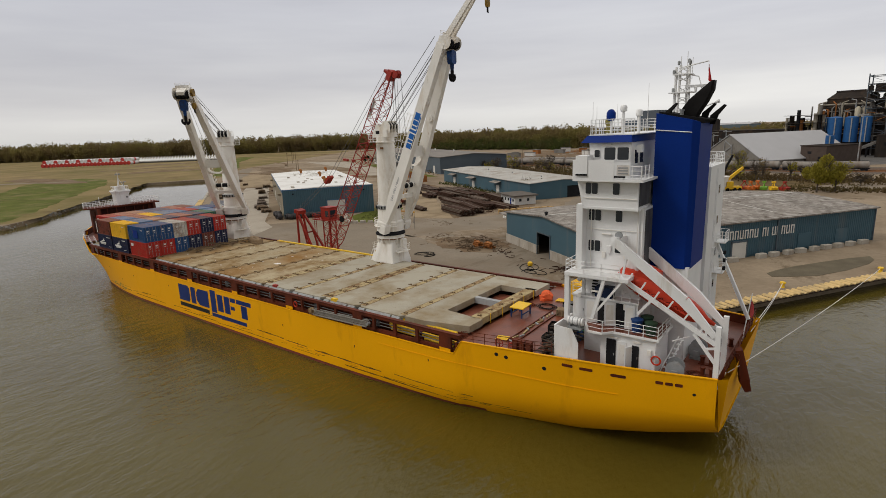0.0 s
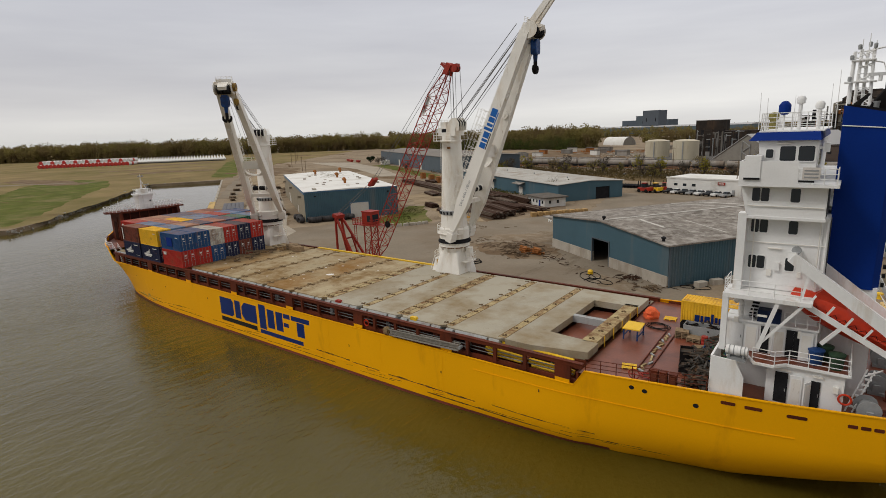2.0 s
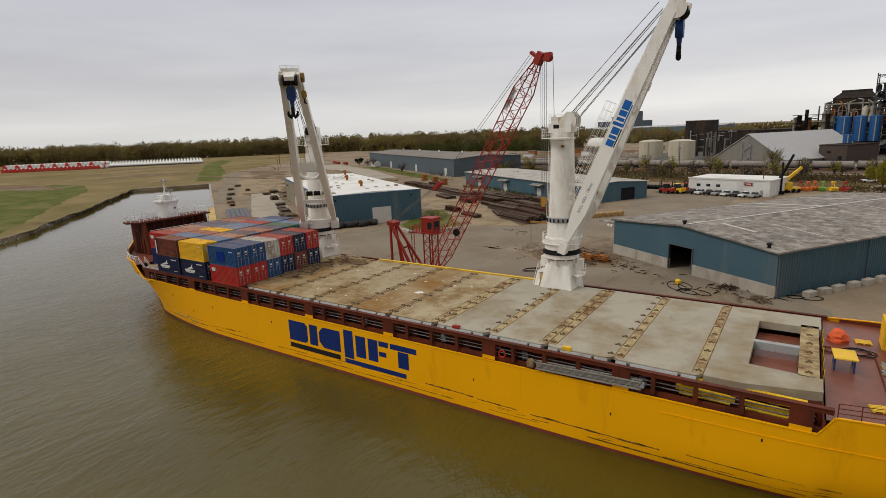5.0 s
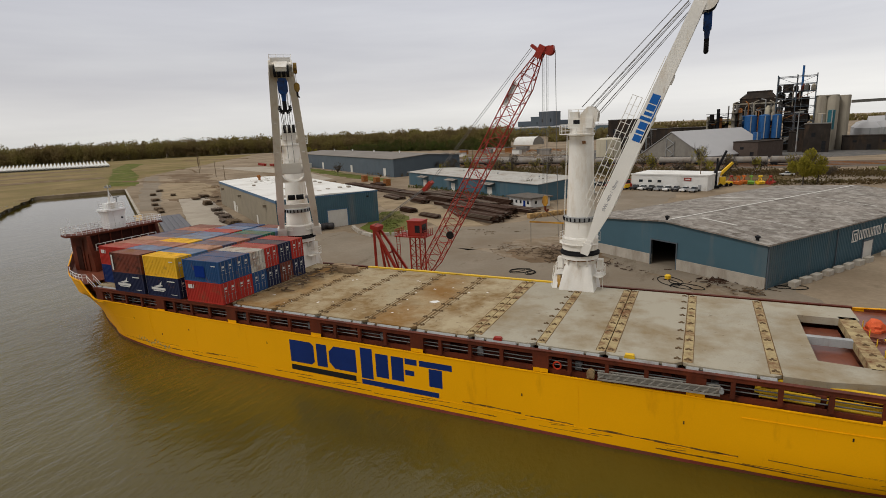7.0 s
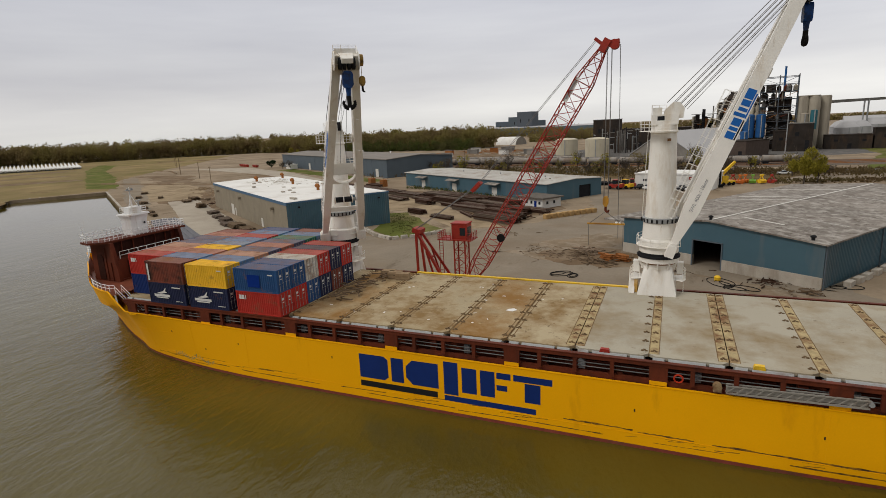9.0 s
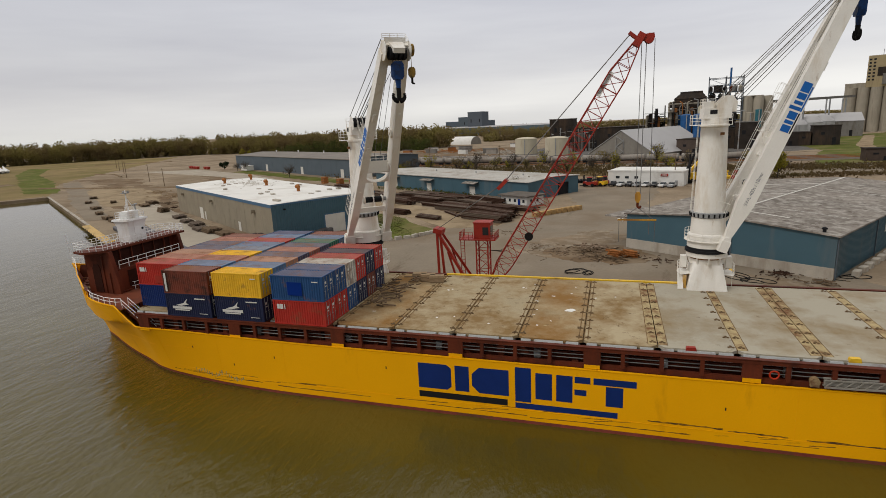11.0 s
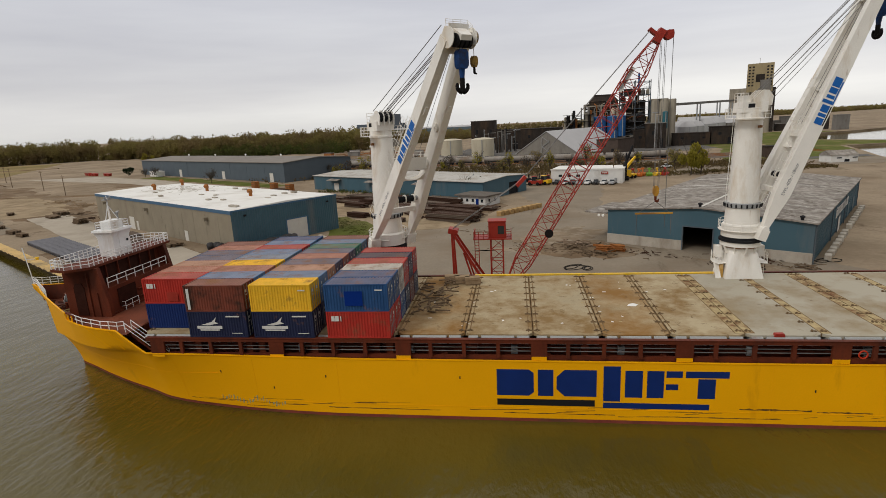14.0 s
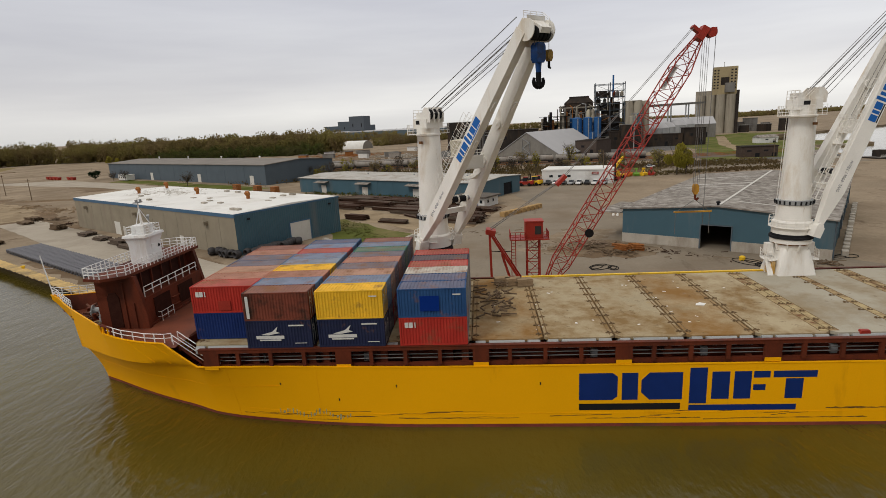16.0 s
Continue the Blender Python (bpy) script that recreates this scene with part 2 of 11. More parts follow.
HOOKBLUE = mat("hook_block_blue", (0.008, 0.045, 0.17), 0.45, var=0.3, scale=1.5, stain=(0.02, 0.02, 0.025), stain_amt=0.4, stain_scale=1.2)
CRANERED = mat("lattice_crane_red", (0.33, 0.032, 0.02), 0.5, var=0.2, scale=1.0, stain=(0.2, 0.03, 0.02), stain_amt=0.3)
YEL2 = mat("safety_yellow", (0.80, 0.50, 0.03), 0.5, var=0.12, stain=RUST, stain_amt=0.15)
YARD = mat("yard_concrete_dust", (0.272, 0.214, 0.150), 0.92, var=0.24, scale=0.045, stain=(0.175, 0.128, 0.084), stain_amt=0.46, stain_scale=0.028, bump=0.4, bump_scale=1.2, fine=1.5, second=((0.125, 0.090, 0.058), 0.575, 0.16, (1, 0.5, 1)))
CONCRETE = mat("pale_concrete_slab", (0.232, 0.194, 0.148), 0.9, var=0.15, scale=0.1, stain=(0.20, 0.155, 0.11), stain_amt=0.45, stain_scale=0.06, bump=0.2, fine=2.0, second=((0.13, 0.10, 0.07), 0.60, 0.16, (1, 0.25, 1)))
DIRT = mat("brown_dirt", (0.16, 0.11, 0.068), 0.95, var=0.28, scale=0.12, stain=(0.235, 0.185, 0.13), stain_amt=0.4, stain_scale=0.1, bump=0.5, bump_scale=1.5)
ROADCON = mat("pale_road_concrete", (0.375, 0.33, 0.268), 0.9, var=0.1, scale=0.15, stain=(0.29, 0.25, 0.20), stain_amt=0.4, stain_scale=0.09, bump=0.15, fine=2.0, second=((0.19, 0.155, 0.115), 0.62, 0.2, (1, 0.2, 1)))
TAN = mat("dry_tan_dirt", (0.30, 0.232, 0.15), 0.95, var=0.18, scale=0.15, stain=(0.18, 0.13, 0.08), stain_amt=0.38, stain_scale=0.12, bump=0.4, bump_scale=1.5, second=((0.12, 0.085, 0.05), 0.62, 0.3, (1, 0.3, 1)))
DARKDUST = mat("dark_dusty_stain", (0.205, 0.155, 0.105), 0.95, var=0.28, scale=0.25, stain=(0.30, 0.25, 0.19), stain_amt=0.5, stain_scale=0.35, bump=0.4)
GRASS = mat("rough_grass", (0.098, 0.112, 0.024), 0.95, var=0.3, scale=0.1, stain=(0.20, 0.16, 0.08), stain_amt=0.35, stain_scale=0.05, bump=0.6, bump_scale=2.5, second=((0.16, 0.115, 0.055), 0.56, 0.07, (1, 1, 1)))
FIELD = mat("dry_field", (0.225, 0.168, 0.082), 0.95, var=0.28, scale=0.03, stain=(0.145, 0.125, 0.045), stain_amt=0.5, stain_scale=0.018, bump=0.4, second=((0.13, 0.088, 0.045), 0.58, 0.05, (1, 1, 1)))
STONE = mat("bank_stone", (0.24, 0.225, 0.20), 0.9, var=0.3, scale=0.8, bump=0.5, island=0.3)
SIDING = mat("blue_steel_siding", (0.06, 0.12, 0.155), 0.5, var=0.08, scale=0.2, stain=(0.13, 0.15, 0.16), stain_amt=0.2, stain_scale=0.2, streak=6, bump=0.05)
SIDING2 = mat("grey_blue_siding", (0.09, 0.115, 0.138), 0.55, var=0.08, scale=0.2, stain=(0.08, 0.10, 0.12), stain_amt=0.2, streak=6, bump=0.05)
ROOFGREY = mat("weathered_grey_roof", (0.205, 0.182, 0.16), 0.85, var=0.3, scale=0.12, stain=(0.40, 0.375, 0.34), stain_amt=0.5, stain_scale=0.55, bump=0.3, fine=1.6, second=((0.095, 0.075, 0.06), 0.535, 0.62, (1, 1, 1)))
ROOFWHITE = mat("white_roof_membrane", (0.74, 0.73, 0.70), 0.7, var=0.06, scale=0.15, stain=(0.58, 0.55, 0.50), stain_amt=0.3, stain_scale=0.09)
BEIGE = mat("beige_concrete_panel", (0.275, 0.24, 0.18), 0.85, var=0.1, scale=0.3, stain=(0.25, 0.21, 0.16), stain_amt=0.3, streak=5)
PALECONC = mat("foundation_concrete", (0.42, 0.385, 0.33), 0.9, var=0.14, scale=0.5, stain=(0.25, 0.21, 0.16), stain_amt=0.4, streak=4)


# ---- mesh building ----
class Mesh:
    """Collects vertices and faces, then links them as one mesh object."""

    def __init__(self):
        self.v, self.f = [], []

    def quad8(self, c):
        k = len(self.v)
        self.v += [tuple(p) for p in c]
        self.f += [(k, k + 3, k + 2, k + 1), (k + 4, k + 5, k + 6, k + 7), (k, k + 1, k + 5, k + 4), (k + 1, k + 2, k + 6, k + 5), (k + 2, k + 3, k + 7, k + 6), (k + 3, k, k + 4, k + 7)]
        return self

    def box(self, x0, x1, y0, y1, z0, z1):
        return self.quad8([(x0, y0, z0), (x1, y0, z0), (x1, y1, z0), (x0, y1, z0), (x0, y0, z1), (x1, y0, z1), (x1, y1, z1), (x0, y1, z1)])

    def obox(self, m, sx, sy, sz):
        c = [m @ Vector((x * sx / 2, y * sy / 2, z * sz / 2)) for z in (-1, 1) for x, y in ((-1, -1), (1, -1), (1, 1), (-1, 1))]
        return self.quad8(c)

    def beam(self, p, q, w, h=None, w2=None, h2=None, up=(0, 0, 1)):
        p, q, up = Vector(p), Vector(q), Vector(up)
        h = w if h is None else h
        w2, h2 = w if w2 is None else w2, h if h2 is None else h2
        d = (q - p).normalized()
        if abs(d.dot(up)) > 0.98:
            up = Vector((1, 0, 0))
        s = d.cross(up).normalized()
        u = s.cross(d)
        c = [p + s * a * w / 2 + u * b * h / 2 for a, b in ((-1, -1), (1, -1), (1, 1), (-1, 1))] + [q + s * a * w2 / 2 + u * b * h2 / 2 for a, b in ((-1, -1), (1, -1), (1, 1), (-1, 1))]
        return self.quad8(c)

    def tube(self, p, q, r, n=8, r2=None, caps=True):
        p, q = Vector(p), Vector(q)
        r2 = r if r2 is None else r2
        d = (q - p).normalized()
        a = Vector((0, 0, 1)) if abs(d.z) < 0.9 else Vector((1, 0, 0))
        s = d.cross(a).normalized()
        u = d.cross(s)
        k = len(self.v)
        for o, rr in ((p, r), (q, r2)):
            for i in range(n):
                t = 2 * math.pi * i / n
                self.v.append(tuple(o + (s * math.cos(t) + u * math.sin(t)) * rr))
        for i in range(n):
            j = (i + 1) % n
            self.f.append((k + i, k + n + i, k + n + j, k + j))
        if caps:
            self.f += [tuple(range(k, k + n)), tuple(range(k + 2 * n - 1, k + n - 1, -1))]
        return self

    def rings(self, rings, closed=True, caps=True):
        """A skin through rings of points, all of one length."""
        k, n = len(self.v), len(rings[0])
        for r in rings:
            self.v += [tuple(p) for p in r]
        for i in range(len(rings) - 1):
            for j in range(n if closed else n - 1):
                a, b = k + i * n + j, k + i * n + (j + 1) % n
                self.f.append((a, b, b + n, a + n))
        if caps:
            self.f += [tuple(range(k + n - 1, k - 1, -1)), tuple(range(k + (len(rings) - 1) * n, k + len(rings) * n))]
        return self

    def prism(self, pts, z0, z1, top=True, bottom=True):
        k, n = len(self.v), len(pts)
        self.v += [(x, y, z0) for x, y in pts] + [(x, y, z1) for x, y in pts]
        for i in range(n):
            j = (i + 1) % n
            self.f.append((k + i, k + j, k + n + j, k + n + i))
        if bottom:
            self.f.append(tuple(range(k + n - 1, k - 1, -1)))
        if top:
            self.f.append(tuple(range(k + n, k + 2 * n)))
        return self

    def slab(self, outline, m, t):
        """A flat plate of thickness t: outline in the plane's x and y, laid by the pose m, growing along its z."""
        k, n = len(self.v), len(outline)
        self.v += [tuple(m @ Vector((x, y, 0))) for x, y in outline] + [tuple(m @ Vector((x, y, t))) for x, y in outline]
        for i in range(n):
            j = (i + 1) % n
            self.f.append((k + i, k + j, k + n + j, k + n + i))
        self.f += [tuple(range(k + n - 1, k - 1, -1)), tuple(range(k + n, k + 2 * n))]
        return self

    def lathe(self, prof, o=(0, 0, 0), n=20):
        return self.rings([[(o[0] + r * math.cos(2 * math.pi * i / n), o[1] + r * math.sin(2 * math.pi * i / n), o[2] + z) for i in range(n)] for r, z in prof])

    def data(self, name, material, smooth=40):
        me = bpy.data.meshes.new(name)
        me.from_pydata(self.v, [], self.f)
        me.update()
        bm = bmesh.new()
        bm.from_mesh(me)
        bmesh.ops.recalc_face_normals(bm, faces=bm.faces)
        bm.to_mesh(me)
        bm.free()
        if smooth:
            me.polygons.foreach_set("use_smooth", [True] * len(me.polygons))
            me.set_sharp_from_angle(angle=radians(smooth))
        me.materials.append(material)
        return me


def part(name, mesh, material, parent=None, label="", smooth=40):
    """One mesh object, under a thing or a part."""
    ob = new(name, mesh.data(name, material, smooth) if isinstance(mesh, Mesh) else mesh)
    if parent is not None:
        ob.parent = parent
    return tagged(ob, label)


def thing(name, m, label, category, group="", kind=""):
    """An empty at a thing's base."""
    ob = new(name)
    ob.matrix_basis = m
    ob.empty_display_size = 0.2
    return tagged(ob, label, category, group, kind)


def solid(name, mesh, material, label, category, group="", kind="", m=None, smooth=40):
    """A thing, or a piece of the setting, that is one mesh."""
    ob = new(name, mesh.data(name, material, smooth))
    if m is not None:
        ob.matrix_basis = m
    return tagged(ob, label, category, group, kind)


POSTS = {}

def railing(pts, parent, material, height=1.05, rails=3, step=1.5, r=0.028, name="railing"):
    """Rails along a line of points, with a post of its own at every step."""
    ms = Mesh()
    pts = [Vector(p) for p in pts]
    for p, q in zip(pts, pts[1:]):
        for k in range(rails):
            h = Vector((0, 0, height * (1 - k / rails)))
            ms.tube(p + h, q + h, r, 6)
    ob = part(name, ms, material, parent)
    key = (material.name, round(height, 2), r)
    if key not in POSTS:
        POSTS[key] = Mesh().tube((0, 0, 0), (0, 0, height), r * 1.25, 6).data("post", material)
    for p, q in zip(pts, pts[1:]):
        n = max(1, round((q - p).length / step))
        for i in range(n + (1 if q is pts[-1] else 0)):
            po = part("post", POSTS[key], None, ob)
            po.location = p.lerp(q, i / n)
    return ob


# ---- ground and water ----
GZ = 1.6                                   # height of the quay over the water
part_water = Mesh()
part_water.v = [(-5000, -5000, 0), (5000, -5000, 0), (5000, 5000, 0), (-5000, 5000, 0)]
part_water.f = [(0, 1, 2, 3)]
solid("water", part_water, WATER, "murky olive-green harbour water with small ripples", "water", kind="structure")

LAND = [(-362, 154), (-299, 107), (-233, 58), (-226, 50), (-240, 36), (-300, -12), (-620, -270), (-4200, -3000), (-4200, 4600), (4600, 4600), (4600, 3600), (1500, 1900), (700, 1000), (430, 700), (300, 610), (238, 566), (200, 548), (150, 492), (133, 458), (150, 438), (172, 404), (168, 376), (123, 366), (109, 326), (92, 280), (91, 248), (-24.9, 64.6), (-137, 64.6), (-338, 191.5)]
solid("ground", Mesh().prism(LAND[::-1], -3, GZ), YARD, "dusty grey concrete and gravel yard", "ground", kind="structure")


def patch(name, pts, material, label, h=0.03, rough=1.2, step=6.0):
    """A thin spread of ground with an uneven edge."""
    rnd = random.Random(len(label) + int(abs(pts[0][0])))
    out = []
    for p, q in zip(pts, pts[1:] + pts[:1]):
        p, q = Vector(p), Vector(q)
        n = min(60, max(1, int((q - p).length / step)))
        d = (q - p).normalized()
        nn = Vector((-d.y, d.x))
        for i in range(n):
            c = p.lerp(q, i / n)
            out.append(tuple(c + (nn * rnd.uniform(-rough, rough) if i else Vector((0, 0)))))
    solid(name, Mesh().prism(out, GZ - 0.05, GZ + h), material, label, "ground", kind="structure")


patch("field", [(-362, 158), (-299, 111), (-236, 61), (-230, 52), (-244, 38), (-310, -12), (-620, -262), (-4000, -2800), (-4000, 3000), (-1100, 620), (-640, 600), (-420, 260), (-343, 196)], FIELD, "dry brown and green field", 0.02)
patch("lawn", [(-236, 52), (-250, 40), (-330, 44), (-380, 84), (-440, 112), (-478, 140), (-474, 158), (-430, 160), (-383, 142), (-309, 96), (-262, 70)], GRASS, "bright green rough grass", 0.05)
patch("lawn", [(-350, 207), (-373, 204), (-460, 262), (-579, 342), (-688, 432), (-640, 420), (-547, 340), (-440, 272)], GRASS, "patchy grass at the head of the slip", 0.05)
for pts in ([(-484, 199), (-470, 228), (-449, 253), (-470, 262), (-500, 232), (-505, 205)], [(-609, 258), (-609, 295), (-590, 340), (-612, 345), (-640, 300), (-640, 262)], [(-560, 205), (-548, 250), (-520, 290), (-532, 296), (-566, 252), (-575, 210)]):
    patch("field_band", pts, DIRT, "band of bare dark soil on the field", 0.055, 2.0, 4)
patch("road", [(-254.6, 159.9), (-245.5, 167.5), (-162.4, 109.9), (-146, 97), (-135, 92), (-128, 80), (-146, 76), (-174.5, 100.3), (-198.2, 117.8)], ROADCON, "pale worn concrete quay road", 0.048, 0.25, 5.0)
patch("lawn", [(-128.5, 117.3), (-118, 109.8), (-112.3, 111.8), (-110, 122), (-116.5, 127.5), (-133, 147), (-138, 144)], GRASS, "green weeds inside a stone kerb", 0.05)
patch("apron", [(-146, 67), (-25, 67), (-30, 90), (-60, 140), (-50, 205), (-88, 205), (-75, 158), (-87, 138), (-95, 127), (-108, 123), (-109, 116), (-118, 107), (-130, 112), (-140, 96)], CONCRETE, "pale grey worn concrete apron", 0.026, 1.2, 3)
patch("dirt_yard", [(-162, 189), (-134, 167), (-95.5, 127.6), (-108, 124.0), (-115, 131), (-132, 149), (-141.5, 150.8), (-158, 166)], TAN, "dry tan dirt between the stacks and the kerb", 0.04, 1.0, 4)
patch("dirt_track", [(-262, 160), (-247, 170), (-280, 205), (-330, 236), (-352, 228), (-300, 178)], TAN, "dry tan dirt track beyond the quay road", 0.042, 1.6, 4)
patch("parking_pad", [(-439, 345), (-388, 354), (-300, 300), (-235, 248), (-243, 240), (-311, 286)], ROADCON, "pale concrete strip before the long warehouse", 0.05, 0.4, 8)
patch("dark_stain", [(-84, 109), (-76, 117), (-70.6, 124), (-62, 118), (-66, 110), (-75, 104)], DARKDUST, "dark dirt stain on the concrete before the shed", 0.042, 1.8, 2.0)
for pts in ([(-395, 229), (-340, 226.5), (-304, 226.6), (-270, 228)], [(-262, 229), (-222, 231.5)], [(-627, 463), (-590, 478), (-546, 490)], [(-470, 330), (-440, 322), (-410, 300)]):
    rg = Mesh()
    rg.rings([[(x, y + w, GZ + h) for w, h in ((-1.3, 0.0), (-0.5, 0.55), (0.4, 0.6), (1.4, 0.0))] for x, y in pts])
    solid("earth_berm", rg, DIRT, "low dark earth bank across the yard", "berm", kind="structure")
patch("dirt_yard", [(-180, 210), (-100, 180), (-85, 160), (-95, 128), (-118, 152), (-140, 180)], DIRT, "brown dirt storage yard", 0.035)
patch("dark_stain", [(-92, 101), (-80, 103), (-70, 108), (-62, 104), (-58, 97), (-70, 95), (-82, 98)], DARKDUST, "dark dirt stain on the concrete before the shed", 0.035, 1.8, 2.5)
patch("dark_stain", [(-84, 112), (-72, 118), (-66, 124), (-70, 112)], DARKDUST, "dark dirt stain on the concrete before the shed", 0.035, 1.2, 2.5)
patch("dark_stain", [(-74, 94), (-66, 92), (-60, 96), (-61, 104), (-66, 108), (-74, 106), (-80, 101)], DIRT, "brown dirt round the timber heaps", 0.046, 1.6, 1.5)
patch("dark_stain", [(-52, 92), (-40, 86), (-34, 82), (-44, 82)], DARKDUST, "dark dirt along the shed wall", 0.035, 0.9, 2.0)
patch("dark_stain", [(-300, 196), (-270, 182), (-240, 158), (-232, 164), (-262, 196), (-290, 215)], DIRT, "brown dirt beside the quay road", 0.035, 3, 4)
patch("dark_stain", [(-430, 280), (-400, 268), (-330, 222), (-318, 234), (-380, 285)], DIRT, "brown dirt track in the yard", 0.035, 4, 5)
patch("dark_stain", [(-400, 340), (-340, 300), (-300, 262), (-290, 272), (-330, 318)], DIRT, "brown dirt track in the yard", 0.03, 4, 5)
patch("dark_stain", [(-260, 176), (-222, 160), (-218, 154), (-216, 148), (-240, 150), (-262, 160)], DIRT, "brown dirt along the warehouse", 0.03, 2, 4)
patch("dark_stain", [(-214, 143), (-150, 101), (-146, 98), (-148, 95), (-168, 107), (-216, 138)], DIRT, "brown dirt along the warehouse", 0.038, 1.2, 3)
patch("dark_stain", [(-196, 104), (-150, 75), (-146, 78), (-190, 112)], DIRT, "brown earth strip along the quay edge", 0.045, 1.0, 3)
patch("meadow", [(24, 288), (46, 274), (86, 266), (88, 300), (60, 395), (40, 340)], GRASS, "green meadow by the lake", 0.05)

# ---- ship ----
YC = 50.6


def lerp_table(x, table):
    xs = [r[0] for r in table]
    return [float(np.interp(x, xs, [r[k] for r in table])) for k in range(1, len(table[0]))]


# x, half beam at the top, half beam at the foot, height of the top, height of the foot
HULL = [(-142.55, 0.1, 0.04, 10.35, 9.9), (-141.5, 0.5, 0.05, 10.15, 8.6), (-140, 1.65, 0.08, 9.9, 6.6), (-138.6, 2.7, 0.1, 9.75, 5.1), (-138.0, 3.15, 0.12, 9.7, 4.5), (-137.65, 3.4, 0.15, 9.67, 3.0),
        (-137.5, 3.5, 0.18, 9.66, 1.3), (-137.35, 3.6, 0.25, 9.65, -0.9), (-136, 4.5, 0.9, 9.5, -0.9), (-134, 5.85, 1.9, 9.35, -0.9), (-131.7, 7.4, 3.1, 9.2, -0.9), (-131.2, 7.7, 3.35, 8.5, -0.9),
        (-128, 9.4, 4.9, 8.5, -0.9), (-126, 10.1, 5.8, 8.5, -0.9), (-122.9, 10.95, 7.1, 8.6, -0.9), (-119.6, 11.4, 8.6, 6.4, -0.9), (-113, 11.45, 10.0, 6.35, -0.9),
        (-106, 11.45, 10.9, 6.2, -0.9), (-98, 11.45, 11.4, 6.05, -0.9), (-60, 11.45, 11.45, 5.95, -0.9), (-40, 11.45, 11.45, 6.0, -0.9), (-29.8, 11.4, 11.2, 6.05, -0.9), (-28.9, 11.35, 11.05, 7.5, -0.9),
        (-26, 11.2, 10.6, 7.65, -0.9), (-23, 11.0, 10.2, 7.8, -0.55), (-18, 10.55, 9.8, 8.0, 0.1), (-12, 9.5, 9.0, 8.1, 1.3), (-6.9, 8.3, 8.2, 8.15, 2.6)]
FLARE = lambda x: max(0.8, min(1.9, 0.8 + (-106 - x) / 18))


def fair(xs, ys):
    """A smooth curve through the stations that never overshoots them."""
    h, d = np.diff(xs), np.diff(ys) / np.diff(xs)
    m = np.zeros(len(xs))
    for i in range(1, len(xs) - 1):
        if d[i - 1] * d[i] > 0:
            m[i] = (h[i - 1] + h[i]) / (h[i] / d[i - 1] + h[i - 1] / d[i])
    m[0], m[-1] = d[0], d[-1]

    def at(x):
        i = int(np.clip(np.searchsorted(xs, x) - 1, 0, len(h) - 1))
        t = min(1.0, max(0.0, (x - xs[i]) / h[i]))
        return float(ys[i] * (1 + 2 * t) * (1 - t) ** 2 + m[i] * h[i] * t * (1 - t) ** 2 + ys[i + 1] * t * t * (3 - 2 * t) + m[i + 1] * h[i] * t * t * (t - 1))

    return at


BEAM_TOP, BEAM_FOOT = (fair(np.array([r[0] for r in HULL]), np.array([r[k] for r in HULL])) for k in (1, 2))


def hull_at(x):
    zt, zb = lerp_table(x, HULL)[2:]
    return BEAM_TOP(x), BEAM_FOOT(x), zt, zb


def knuckle(x):
    return 4.95 + 1.35 * (x + 137.8) / 18.2 if x < -119.6 else 6.3 - 1.6 * min(1.0, (x + 119.6) / 20)


def hull_y(side, x, z, out=0.0):
    """The y of the hull's skin at x and z."""
    bt, bw, zt, zb = hull_at(x)
    s = max(0.0, min(1.0, (z - zb) / (zt - zb)))
    f = s ** FLARE(x)
    w = max(0.0, min(1.0, (-117.0 - x) / 9.0))
    w = w * w * (3 - 2 * w)
    if w:
        # the bow flares out up to its hard knuckle and stands nearly upright above
        k = knuckle(x)
        if k <= zb + 0.35:
            g = s ** 1.15
        elif z < k:
            g = 0.74 * (max(0.0, z - zb) / (k - zb)) ** 1.75
        else:
            g = 0.80 + 0.20 * min(1.0, (z - k) / (zt - k))
        f = f + (g - f) * w
    # round bilge of the after body
    r = max(0.0, min(1.0, (x + 52.0) / 34.0))
    tuck = 2.1 * r * r * (3 - 2 * r) * max(0.0, 1 - s / 0.55) ** 2.4
    return YC + side * (bw + (bt - bw) * f - tuck + out)


def hull_half(side, x):
    bt, bw, zt, zb = hull_at(x)
    k = min(zt - 0.5, max(zb + 0.2, knuckle(x)))
    zs = [zb + (k - 0.06 - zb) * i / 11 for i in range(12)] + [k + 0.06 + (zt - k - 0.06) * i / 4 for i in range(5)]
    return [(x, hull_y(side, x, z), z) for z in zs]


def plate(outline, out=0.012, t=0.012):
    """A thin painted shape on the port side; outline in x and z."""
    ms = Mesh()
    k, n = len(ms.v), len(outline)
    ms.v += [(x, hull_y(-1, x, z, out), z) for x, z in outline] + [(x, hull_y(-1, x, z, -0.02), z) for x, z in outline]
    ms.f += [tuple(range(n))] + [(i, (i + 1) % n, n + (i + 1) % n, n + i) for i in range(n)]
    return ms


